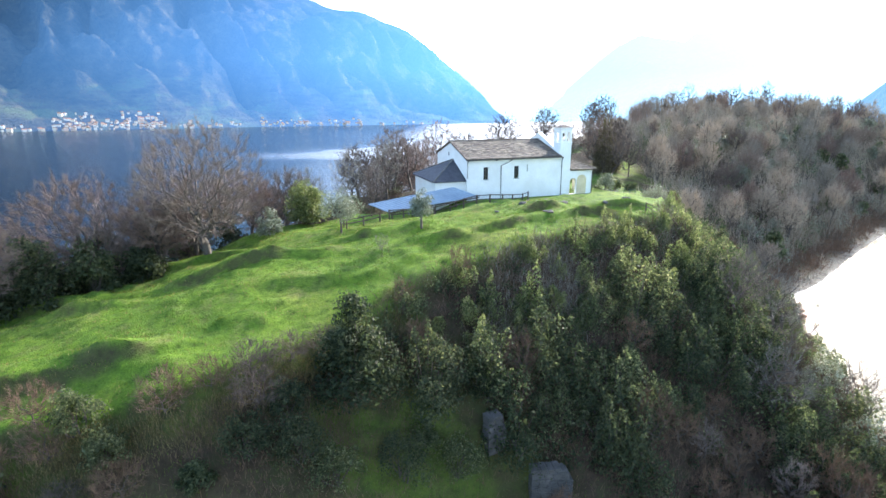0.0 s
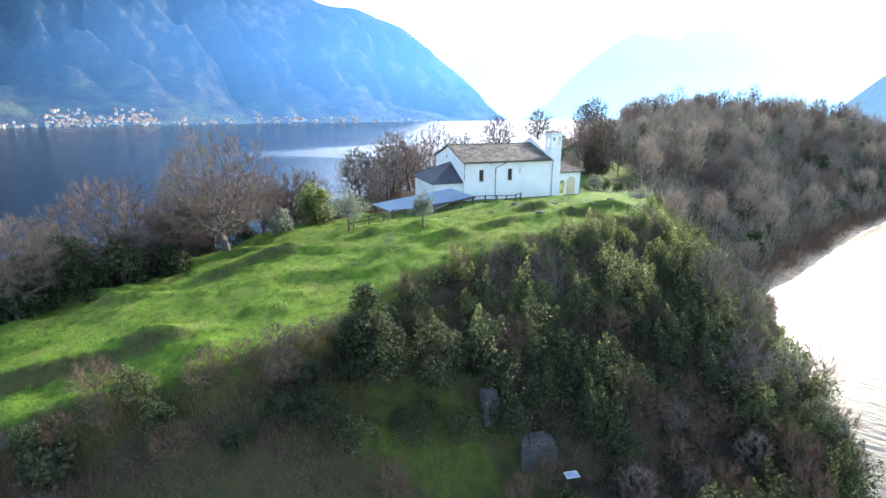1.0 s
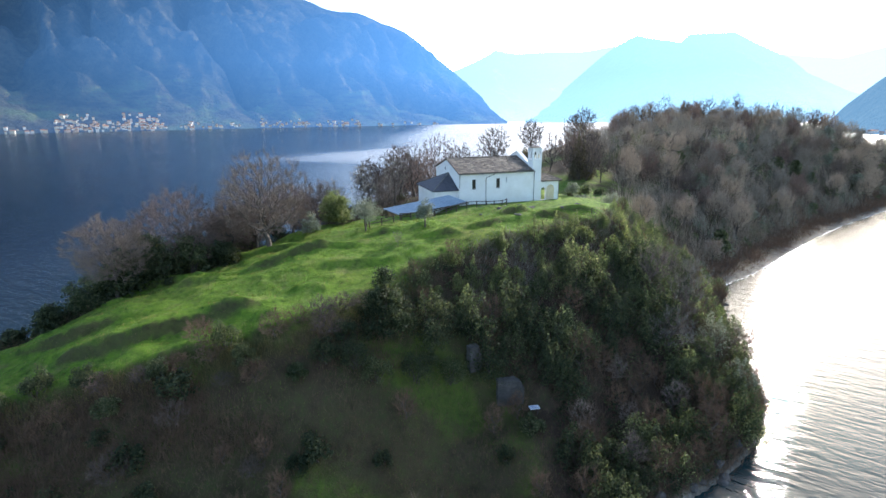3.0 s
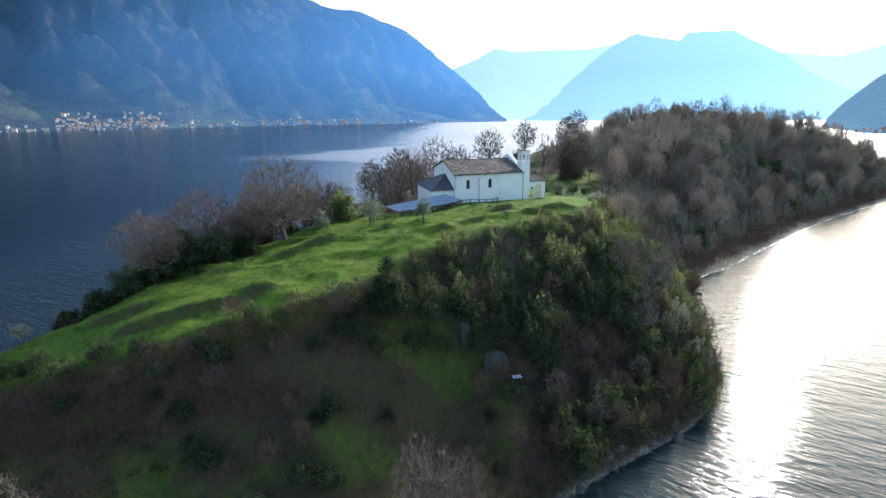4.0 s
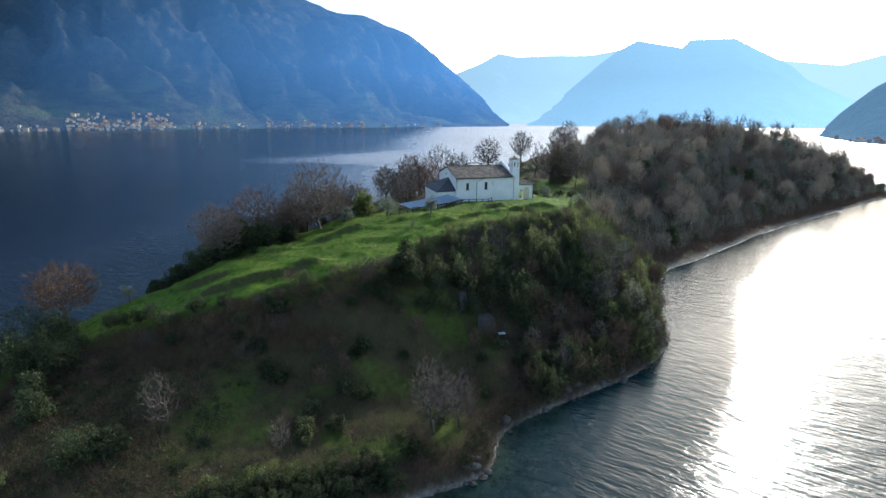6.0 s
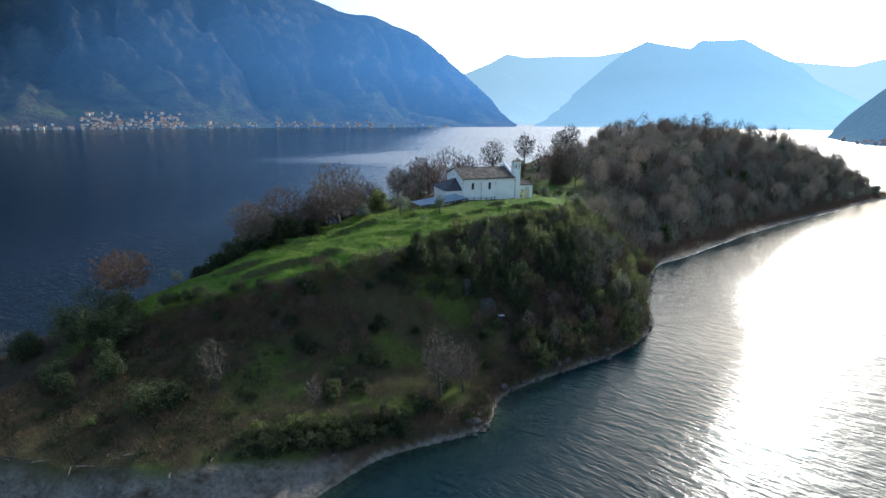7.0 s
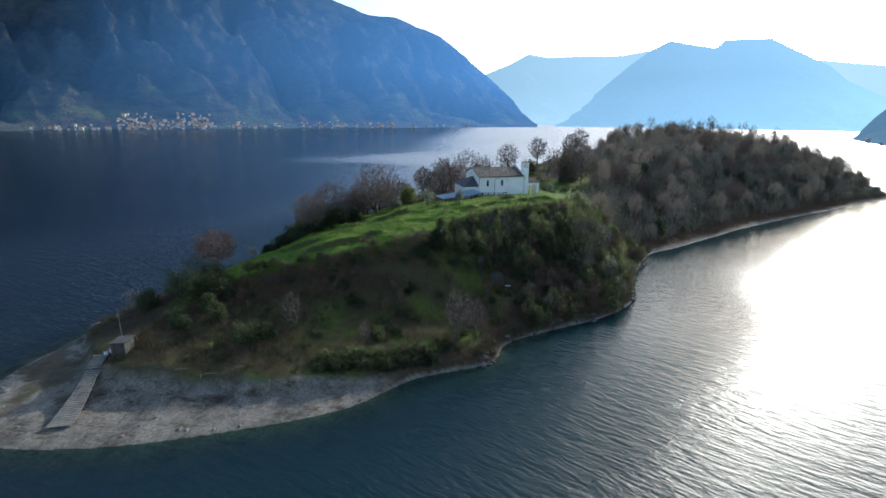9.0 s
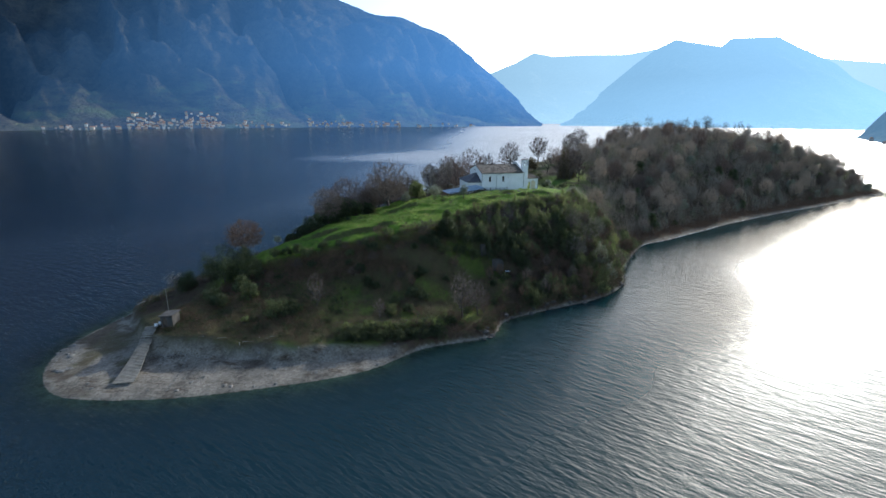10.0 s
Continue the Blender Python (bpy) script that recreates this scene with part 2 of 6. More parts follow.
M_TWIG_GREY = bark_material("grey_twigs", (0.165, 0.145, 0.115), (0.3, 0.265, 0.215), 1.2)
M_LEAF = leaf_material("evergreen_leaves", [(0, (0.042, 0.056, 0.031)), (0.5, (0.075, 0.094, 0.051)), (0.85, (0.125, 0.14, 0.08)), (1, (0.2, 0.205, 0.13))], 0.55, 0.55, 0.14)
M_LEAF_DARK = leaf_material("dark_leaves", [(0, (0.03, 0.04, 0.026)), (0.6, (0.054, 0.069, 0.041)), (1, (0.105, 0.117, 0.068))], 0.55, 0.5, 0.1)
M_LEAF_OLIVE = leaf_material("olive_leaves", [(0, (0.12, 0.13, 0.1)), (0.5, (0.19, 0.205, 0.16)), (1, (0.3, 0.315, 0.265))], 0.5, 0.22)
# pale leaf colour; on bank-top, corner and hedge shrubs it carries sunlight
M_LEAF_BRIGHT_SUNLIT = leaf_material("bright_sunlit_leaves", [(0, (0.07, 0.088, 0.038)), (0.5, (0.125, 0.15, 0.066)), (1, (0.24, 0.255, 0.14))], 0.5, 0.6, 0.18)
M_CONIFER = leaf_material("conifer_needles", [(0, (0.075, 0.06, 0.045)), (0.6, (0.12, 0.098, 0.07)), (1, (0.18, 0.145, 0.105))], 0.7, 0.5)
M_BLADE = leaf_material("grass_blades", [(0, (0.06, 0.115, 0.013)), (0.6, (0.1, 0.17, 0.022)), (1, (0.2, 0.21, 0.055))], 0.6, 0.35)
M_STRAW = leaf_material("dry_grass", [(0, (0.13, 0.095, 0.045)), (0.5, (0.2, 0.15, 0.075)), (1, (0.28, 0.22, 0.11))], 0.8, 0.25)
M_PLASTER = plain_material("white_plaster", (0.76, 0.75, 0.72), (0.86, 0.855, 0.84), 0.5, 0.9, 0.1, 0.006, mottle=0.06)
M_YELLOW = plain_material("cream_plaster", (0.6, 0.5, 0.32), (0.72, 0.62, 0.42), 0.8, 0.9, 0.1, 0.01)


# ---------------------------------------------------------------- the lie of the land
SHORE = [(-86, 0), (-84, -16), (-73, -27), (-56, -27), (-38, -22), (-20, -14), (-9, -3), (5, 4), (9, 13), (18, 20), (35, 31), (45, 43),
         (50, 60), (58, 78), (66, 92), (79, 102), (103, 123), (133, 148), (170, 175), (232, 219), (268, 246), (275, 285),
         (240, 328), (170, 330), (105, 300), (60, 250), (20, 195), (-15, 150), (-45, 112), (-64, 78), (-73, 50), (-82, 24)]
CREST = [(-80, 4, 2.5, 3), (-64, 19, 9, 4), (-52, 26, 13.5, 6), (-38, 34, 17.8, 12), (-24, 41, 20.5, 14), (-10, 52, 22.8, 12), (6, 60, 24.8, 10),
         (18, 66, 24.8, 9), (28, 80, 22.5, 6), (32, 96, 20, 6), (38, 125, 19.5, 8), (46, 155, 25, 8), (76, 185, 31, 10), (110, 210, 34.5, 14), (150, 236, 36, 16),
         (200, 258, 28, 12), (256, 270, 12, 6)]


def smooth_loop(pts, n=8):
    p = np.array(pts, float)
    out = []
    for i in range(len(p)):
        a, b, c, d = p[i - 1], p[i], p[(i + 1) % len(p)], p[(i + 2) % len(p)]
        for k in range(n):
            t = k / n
            out.append(0.5 * (2 * b + (c - a) * t + (2 * a - 5 * b + 4 * c - d) * t * t + (3 * b - a - 3 * c + d) * t ** 3))
    return np.array(out)


def hash2(i, j, s):
    v = np.sin(i * 127.1 + j * 311.7 + s * 74.7) * 43758.5453
    return v - np.floor(v)


def vnoise(x, y, s=0):
    i, j = np.floor(x), np.floor(y)
    u, v = x - i, y - j
    u, v = u * u * (3 - 2 * u), v * v * (3 - 2 * v)
    return (hash2(i, j, s) * (1 - u) + hash2(i + 1, j, s) * u) * (1 - v) + (hash2(i, j + 1, s) * (1 - u) + hash2(i + 1, j + 1, s) * u) * v


def fbm(x, y, octaves=4, s=0, gain=0.5):
    total, amp = 0.0, 1.0
    for k in range(octaves):
        total = total + amp * (vnoise(x * 2 ** k, y * 2 ** k, s + k) - 0.5)
        amp *= gain
    return total


def sstep(a, b, x):
    t = np.clip((x - a) / (b - a), 0, 1)
    return t * t * (3 - 2 * t)


LOOP = smooth_loop(SHORE)


def shore_distance(x, y):
    """Metres from the waterline, positive on land."""
    x, y = np.asarray(x, float), np.asarray(y, float)
    best = np.full(x.shape, 1e9)
    inside = np.zeros(x.shape, bool)
    for (ax, ay), (bx, by) in zip(LOOP, np.roll(LOOP, -1, 0)):
        dx, dy = bx - ax, by - ay
        t = np.clip(((x - ax) * dx + (y - ay) * dy) / (dx * dx + dy * dy), 0, 1)
        best = np.minimum(best, np.hypot(x - ax - t * dx, y - ay - t * dy))
        if dy != 0:
            inside ^= ((ay > y) != (by > y)) & (x < (y - ay) * dx / dy + ax)
    return np.where(inside, best, -best)


def crest_frame(x, y):
    """Height and shoulder width of the nearest crest, and the distance to its right-hand side."""
    x, y = np.asarray(x, float), np.asarray(y, float)
    best = np.full(x.shape, 1e9)
    zc, wc, side = np.zeros(x.shape), np.zeros(x.shape), np.zeros(x.shape)
    for (ax, ay, az, aw), (bx, by, bz, bw) in zip(CREST, CREST[1:]):
        dx, dy = bx - ax, by - ay
        t = np.clip(((x - ax) * dx + (y - ay) * dy) / (dx * dx + dy * dy), 0, 1)
        d = np.hypot(x - ax - t * dx, y - ay - t * dy)
        near = d < best
        best = np.where(near, d, best)
        zc, wc = np.where(near, az + (bz - az) * t, zc), np.where(near, aw + (bw - aw) * t, wc)
        side = np.where(near, np.sign((x - ax) * dy - (y - ay) * dx), side)
    return zc, wc, best * side


CHURCH = Vector((2.64, 73.28, 23.3))
CHURCH_TURN = radians(18.4)


# low grassy ledges: x, y, half length, height, width of the gentle back
LEDGES = [(-25, 53, 4, 0.8, 4), (-23.5, 32.5, 3, 1.0, 3), (-31, 28.5, 8, 1.3, 5), (-20, 47, 8, 1.0, 5), (0, 50.5, 2.5, 0.7, 3), (11, 58.5, 3, 0.9, 3), (6.5, 54, 3.5, 0.8, 3),
          (-32, 40, 5, 0.8, 4), (17, 57, 4, 1.1, 3), (-42, 31, 6, 1.0, 4), (-12, 43, 6, 0.5, 4), (-38, 44, 5, 0.8, 4), (22, 62, 3, 0.8, 3), (-9, 55, 3, 0.5, 3)]


def beach_top(x):
    """Where the shingle ends below the bank, as y over x."""
    return -11 + 0.3 * np.maximum(x + 34, 0) + 1.15 * np.maximum(-66 - x, 0)


def lake_side_width(x, y):
    """How far the meadow reaches from its crest towards the open lake."""
    return 4.5 + 14.5 * sstep(-56, -22, x)


def height(x, y):
    d = shore_distance(x, y)
    zc, w, s = crest_frame(x, y)
    near = 1 - sstep(85, 125, y)
    # the meadow's shoulder, then the scarp, towards the bay
    right = zc - 0.11 * np.minimum(s, w) - (0.95 * near + 0.42 * (1 - near)) * np.maximum(s - w, 0)
    wide = lake_side_width(x, y) + 23 * sstep(72, 98, y)
    left = zc + 0.1 * np.maximum(s, -wide) + 0.55 * np.minimum(s + wide, 0)
    hill = np.where(s > 0, right, left)
    terrace = 1.8 + 0.19 * np.maximum(d - 3, 0)
    beachy = sstep(0.5, -2.2, y - beach_top(x)) * (1 - sstep(-17, -10, x))
    terrace = terrace * (1 - beachy) + beachy * (0.15 + 0.13 * d)
    k = 1.2
    land = k * np.logaddexp(hill / k, terrace / k)
    cap = 0.15 + 1.25 * np.maximum(d, 0)
    cap = cap * (1 - beachy) + beachy * (0.1 + 0.16 * np.maximum(d, 0))
    far_shore = sstep(85, 95, y) * (s > 0)
    cap = np.where(far_shore > 0.5, 0.1 + 0.14 * np.maximum(d, 0) + 1.0 * np.maximum(d - 9, 0), cap)
    soft = np.clip(0.09 * d, 0.03, 1.2)
    land = -soft * np.logaddexp(-land / soft, -cap / soft)
    onland = sstep(2, 12, d)
    rough = fbm(x / 9, y / 9, 4, 3) * 1.3 + fbm(x / 2.6, y / 2.6, 3, 9) * 0.35
    # old field terraces: low ledges that follow the contour
    ledge = np.sin((x * 0.55 + y * 0.83) / 2.1 + 5 * fbm(x / 22, y / 22, 2, 21))
    land = land + onland * (rough * (1 - 0.65 * near * (s < w)) + near * (s < w) * 0.2 * ledge)
    hummock = np.maximum(fbm((x + 0.3 * y) / 3.4, (y - 0.3 * x) / 1.9, 3, 52) - 0.1, 0) * 0.95
    hummock = hummock + 0.16 * fbm(x / 1.5, y / 1.1, 2, 58)
    land = land + onland * near * (s < w) * (s > -24) * hummock
    for mx, my, half, hh, back in LEDGES:
        bend = 0.9 * np.sin((x + y) / 3.3 + mx)
        al, ac = (x - mx) * 0.97 + (y - my) * 0.24, (x - mx) * 0.24 - (y - my) * 0.97 + bend
        land = land + 1.15 * hh * np.exp(-(al / half) ** 2) * sstep(-back, 0, ac) * (1 - sstep(0.0, 0.55, ac))
    # small level glade by the ruin
    glade = np.exp(-(((x - 7) / 6.5) ** 2 + ((y - 28) / 5.0) ** 2) ** 2)
    land = land * (1 - glade) + glade * (5.6 + 0.06 * (y - 28))
    # level yard for the church
    cx, cy = x - CHURCH.x, y - CHURCH.y
    u = cx * math.cos(CHURCH_TURN) + cy * math.sin(CHURCH_TURN)
    v = -cx * math.sin(CHURCH_TURN) + cy * math.cos(CHURCH_TURN)
    off = np.hypot(np.maximum(np.maximum(-7 - u, u - 24), 0), np.maximum(np.maximum(-1.0 - v, v - 16), 0))
    yard = 1 - sstep(0.0, 9.0, off)
    land = land * (1 - yard) + yard * np.minimum(CHURCH.z + 0.0 * u, 23.3 + 0.35 * np.minimum(u + 1, 0))
    under = -0.25 * np.maximum(-d, 0) ** 0.9
    return np.where(d > 0, land, np.maximum(under, -6.0)), d, s, w


def ground_z(x, y):
    return float(height(np.array([x]), np.array([y]))[0][0])


# ---------------------------------------------------------------- mesh helpers
def mesh_from(name, verts, faces, material, smooth=False):
    me = bpy.data.meshes.new(name)
    me.from_pydata(np.asarray(verts).tolist(), [], np.asarray(faces).tolist() if not isinstance(faces, list) else faces)
    me.materials.append(material)
    if smooth:
        me.polygons.foreach_set("use_smooth", [True] * len(me.polygons))
    me.update()
    return me


def float_attr(me, name, values):
    a = me.attributes.new(name, 'FLOAT', 'POINT')
    a.data.foreach_set("value", np.asarray(values, np.float32).ravel())


def grid_faces(nx, ny):
    i = np.arange(nx * ny).reshape(ny, nx)
    return np.stack([i[:-1, :-1], i[:-1, 1:], i[1:, 1:], i[1:, :-1]], -1).reshape(-1, 4)


def part(name, bm, material, parent, label=""):
    me = bpy.data.meshes.new(name)
    bm.to_mesh(me)
    bm.free()
    me.materials.append(material)
    ob = new(name, me)
    ob.parent = parent
    return tagged(ob, label)


def mesh_part(name, me, parent, label=""):
    ob = new(name, me)
    ob.parent = parent
    return tagged(ob, label)


def box(bm, x0, x1, y0, y1, z0, z1, bevel=0.0):
    r = bmesh.ops.create_cube(bm, size=1.0, matrix=Matrix.Translation(((x0 + x1) / 2, (y0 + y1) / 2, (z0 + z1) / 2)) @ Matrix.Diagonal((x1 - x0, y1 - y0, z1 - z0, 1)))
    if bevel:
        edges = list({e for v in r["verts"] for e in v.link_edges})
        bmesh.ops.bevel(bm, geom=edges, offset=bevel, segments=1, affect='EDGES')
    return bm


def boxed(*a, **k):
    return box(bmesh.new(), *a, **k)


def tube(bm, points, r, sides=6):
    """A pipe along points; r is one radius, or one for each point."""
    rings = []
    rs = r if isinstance(r, (list, tuple)) else [r] * len(points)
    for i, p in enumerate(points):
        a = Vector(points[max(i - 1, 0)])
        b = Vector(points[min(i + 1, len(points) - 1)])
        q = (b - a).to_track_quat('Z', 'Y')
        rings.append([bm.verts.new(Vector(p) + q @ Vector((math.cos(k * math.tau / sides) * rs[i], math.sin(k * math.tau / sides) * rs[i], 0))) for k in range(sides)])
    for a, b in zip(rings, rings[1:]):
        for k in range(sides):
            bm.faces.new((a[k], a[(k + 1) % sides], b[(k + 1) % sides], b[k]))
    bm.faces.new(rings[0][::-1])
    bm.faces.new(rings[-1])
    return bm


# ---------------------------------------------------------------- ground, lake, mountains
def axis(*spans):
    out = []
    for a, b, step in spans:
        out += list(np.arange(a, b, step))
    return np.array(out + [spans[-1][1]])


def build_ground():
    xs = axis((-115, -95, 3), (-95, -62, 0.75), (-62, 32, 0.5), (32, 55, 0.75), (55, 95, 1.3), (95, 290, 2.6))
    ys = axis((-55, -35, 3), (-35, 16, 0.75), (16, 72, 0.5), (72, 100, 0.75), (100, 130, 1.3), (130, 360, 2.6))
    X, Y = np.meshgrid(xs, ys)
    Z, d, s, w = height(X, Y)
    me = mesh_from("ground", np.stack([X, Y, Z], -1).reshape(-1, 3), grid_faces(len(xs), len(ys)), M_GROUND, True)
    wob = fbm(X / 6, Y / 6, 3, 40) * 4
    meadow = sstep(3.6, 0.6, s - w + 0.7 * wob) * np.where(Y > 72, sstep(-27, -21, s + wob), sstep(-5, 0, s + lake_side_width(X, Y) + 0.5 * wob)) * (1 - sstep(98, 108, Y)) * sstep(-68, -60, X + wob)
    low = sstep(3.5, 6, d) * sstep(2.0, 6.0, s - w + wob) * sstep(14, 4, X + wob * 2) * (1 - sstep(35, 45, Y)) * (0.1 + 0.42 * sstep(-0.05, 0.3, fbm(X / 6, Y / 6, 4, 44)) * sstep(-60, -22, X))
    glade = np.exp(-(((X - 42) / 15) ** 2 + ((Y - 135) / 32) ** 2)) * (0.5 + 1.8 * fbm(X / 7, Y / 5, 3, 63))
    glade = np.maximum(glade, 1.4 * np.exp(-(((X - 36) / 9) ** 2 + ((Y - 112) / 16) ** 2)) * (0.75 + 1.6 * fbm(X / 5, Y / 4, 3, 64)))
    gy, gx = np.gradient(Z, ys, xs)
    meadow = meadow * (1 - 0.75 * sstep(0.6, 1.1, np.hypot(gx, gy)))
    float_attr(me, "soil", 1 - np.clip(np.maximum(np.maximum(meadow, low), glade), 0, 1))
    beachy = sstep(0.8, -1.2, Y - beach_top(X) + wob * 0.35) * (1 - sstep(-17, -10, X))
    beachy = beachy * (1 - 0.75 * sstep(-66, -72, X + 2.5 * wob) * sstep(-0.12, 0.1, fbm(X / 4, Y / 4, 3, 47)))
    rim = sstep(0.4, 0.05, d + 0.1 * wob) + (Y > 86) * (X > 60) * 0.6 * sstep(3.4, 1.4, d + 0.4 * wob)
    float_attr(me, "shingle", np.clip(np.maximum(beachy, rim), 0, 1) * sstep(-30, 0, d) + (d < 0))
    return tagged(new("ground", me), "island of green meadow, wooded slopes and shingle beach", "island", kind="structure")


def build_water():
    xs = axis((-5000, -130, 600), (-130, 20, 1.5), (20, 140, 2.5), (140, 290, 5), (290, 350, 10), (350, 5000, 600))
    ys = axis((-3000, -60, 500), (-60, 30, 1.5), (30, 140, 2.5), (140, 270, 5), (270, 330, 10), (330, 5000, 600))
    X, Y = np.meshgrid(xs, ys)
    Z = np.zeros_like(X)
    d = shore_distance(X, Y)
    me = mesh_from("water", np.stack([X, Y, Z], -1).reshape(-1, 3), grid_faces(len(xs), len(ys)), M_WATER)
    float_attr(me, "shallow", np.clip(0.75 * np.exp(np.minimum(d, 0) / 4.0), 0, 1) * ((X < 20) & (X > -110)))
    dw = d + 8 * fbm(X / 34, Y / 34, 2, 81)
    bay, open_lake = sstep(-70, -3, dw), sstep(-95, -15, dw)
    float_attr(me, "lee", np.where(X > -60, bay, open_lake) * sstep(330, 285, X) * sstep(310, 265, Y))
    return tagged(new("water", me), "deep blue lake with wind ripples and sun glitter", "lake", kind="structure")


def mountain(name, az, el, shore, depth, material, label, eye=42.0, spur=90.0, seed=0, na=240, ns=90, fan=0.14, power=1.25):
    """A mountainside that climbs from its shore to a skyline seen under the given angles."""
    A = np.linspace(az[0], az[-1], na)
    E = np.interp(A, az, el)
    R0 = np.interp(A, az, shore)
    S = np.concatenate([np.linspace(0, 1, ns), [1.15, 1.4]])
    AA, SS = np.meshgrid(A, S)
    EE, RR0 = np.interp(AA, A, E), np.interp(AA, A, R0)
    R = RR0 + depth * SS
    top = np.tan(np.radians(EE)) * (RR0 + depth) + eye
    s1 = np.minimum(SS, 1)
    prof = np.where(s1 < fan, 0.42 * s1, 0.42 * fan + (1 - 0.42 * fan) * (np.maximum(s1 - fan, 0) / (1 - fan)) ** power)
    arc = np.radians(AA) * 2200
    q = arc / 170 + SS * 2.6 + 1.2 * fbm(arc / 400, SS * 3, 3, seed + 5)
    v0 = 2 * vnoise(q, SS * 1.1, seed) - 1
    ridges = 1 - 0.6 * v0 ** 2 - 0.4 * np.abs(v0)
    fine = 1 - (2 * vnoise(q * 2.7 + 7, SS * 2.2, seed + 1) - 1) ** 2
    grow = sstep(0.02, 0.3, s1) * (1 - 0.93 * sstep(0.62, 1.0, s1))
    Z = top * prof - top * 0.45 * np.maximum(SS - 1, 0)
    Z = Z + grow * np.minimum(np.maximum(top, 0), 400) / 400 * (spur * (ridges - 0.5) + 0.42 * spur * (fine - 0.5) + 0.3 * spur * fbm(arc / 60, SS * 12, 4, seed + 2))
    Z = np.where(SS <= 0, -4, Z)
    X, Y = np.sin(np.radians(AA)) * R, np.cos(np.radians(AA)) * R
    me = mesh_from(name, np.stack([X, Y, Z], -1).reshape(-1, 3), grid_faces(na, len(S)), material, True)
    float_attr(me, "fan", sstep(fan * 1.25, fan * 0.6, s1 + 0.12 * fbm(arc / 130, SS * 4, 3, seed + 8)))
    SLOPES[name] = (A, S, Z, R)
    return tagged(new(name, me), label, "mountain", kind="structure")


SLOPES = {}


def on_slope(name, az, s):
    """The place on a mountainside at an azimuth and a share of the way from shore to skyline."""
    A, S, Z, R = SLOPES[name]
    i = int(np.clip(np.searchsorted(A, az), 1, len(A) - 1))
    z, r = float(np.interp(s, S, Z[:, i])), float(np.interp(s, S, R[:, i]))
    return math.sin(radians(az)) * r, math.cos(radians(az)) * r, z


LEFT_AZ = [-80, -60, -45, -30, -22, -15.2, -12.9, -8.9, -5.9, -4.4, 0.8, 3.9, 6.0, 7.4]
LEFT_EL = [13, 16, 17, 16, 14, 11.4, 10.5, 10.1, 9.0, 8.4, 4.4, 1.8, -0.2, -1.0]
LEFT_SHORE = [1500, 1600, 1750, 1750, 1800, 1850, 1860, 1900, 1950, 1980, 2080, 2140, 2190, 2220]
build_ground()
build_water()
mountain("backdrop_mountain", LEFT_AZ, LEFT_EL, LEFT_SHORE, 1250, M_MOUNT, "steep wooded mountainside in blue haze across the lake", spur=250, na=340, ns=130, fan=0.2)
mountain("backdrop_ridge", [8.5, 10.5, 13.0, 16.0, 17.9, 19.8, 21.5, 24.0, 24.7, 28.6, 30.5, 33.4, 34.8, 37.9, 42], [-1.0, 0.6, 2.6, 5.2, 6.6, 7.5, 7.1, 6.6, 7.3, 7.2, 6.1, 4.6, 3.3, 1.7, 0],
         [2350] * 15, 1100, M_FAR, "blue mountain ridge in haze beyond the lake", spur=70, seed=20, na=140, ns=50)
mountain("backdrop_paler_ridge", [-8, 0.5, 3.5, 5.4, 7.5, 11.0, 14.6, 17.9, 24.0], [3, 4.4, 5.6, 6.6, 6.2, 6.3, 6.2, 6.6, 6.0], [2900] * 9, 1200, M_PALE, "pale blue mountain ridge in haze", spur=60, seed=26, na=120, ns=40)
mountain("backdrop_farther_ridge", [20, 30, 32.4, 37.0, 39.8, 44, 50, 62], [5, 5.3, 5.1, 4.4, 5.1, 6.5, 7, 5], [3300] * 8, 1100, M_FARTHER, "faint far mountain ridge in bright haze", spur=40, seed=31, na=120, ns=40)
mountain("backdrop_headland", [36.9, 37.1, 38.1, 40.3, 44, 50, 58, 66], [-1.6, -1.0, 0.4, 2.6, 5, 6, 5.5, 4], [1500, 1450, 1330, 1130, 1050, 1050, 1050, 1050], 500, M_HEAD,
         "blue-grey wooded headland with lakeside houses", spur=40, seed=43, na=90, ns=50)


# ---------------------------------------------------------------- trees and shrubs
def prisms(segs, sides=3):
    """Tapered prisms for segments (p0, p1, r0, r1)."""
    s = np.array([[*a, *b, ra, rb] for a, b, ra, rb in segs])
    p, q, ra, rb = s[:, 0:3], s[:, 3:6], s[:, 6:7], s[:, 7:8]
    d = q - p
    d /= np.linalg.norm(d, axis=1, keepdims=True) + 1e-9
    ref = np.where(np.abs(d[:, 2:3]) > 0.9, [[1.0, 0, 0]], [[0, 0, 1.0]])
    e1 = np.cross(d, ref)
    e1 /= np.linalg.norm(e1, axis=1, keepdims=True) + 1e-9
    e2 = np.cross(d, e1)
    rows = []
    for c, r in ((p, ra), (q, rb)):
        for k in range(sides):
            a = k * math.tau / sides
            rows.append(c + r * (math.cos(a) * e1 + math.sin(a) * e2))
    V = np.stack(rows, 1).reshape(-1, 3)
    base = np.arange(len(s))[:, None] * 2 * sides
    F = np.concatenate([base + np.array([[k, (k + 1) % sides, sides + (k + 1) % sides, sides + k]]) for k in range(sides)])
    return V, F


def blades(P, D, L, W, rng):
    """Flat pointed strips (twigs, grass) from P along D: triangles."""
    side = np.cross(D, rng.normal(size=D.shape))
    side /= np.linalg.norm(side, axis=1, keepdims=True) + 1e-9
    V = np.stack([P - side * W[:, None] / 2, P + side * W[:, None] / 2, P + D * L[:, None]], 1).reshape(-1, 3)
    return V, np.arange(len(P) * 3).reshape(-1, 3)


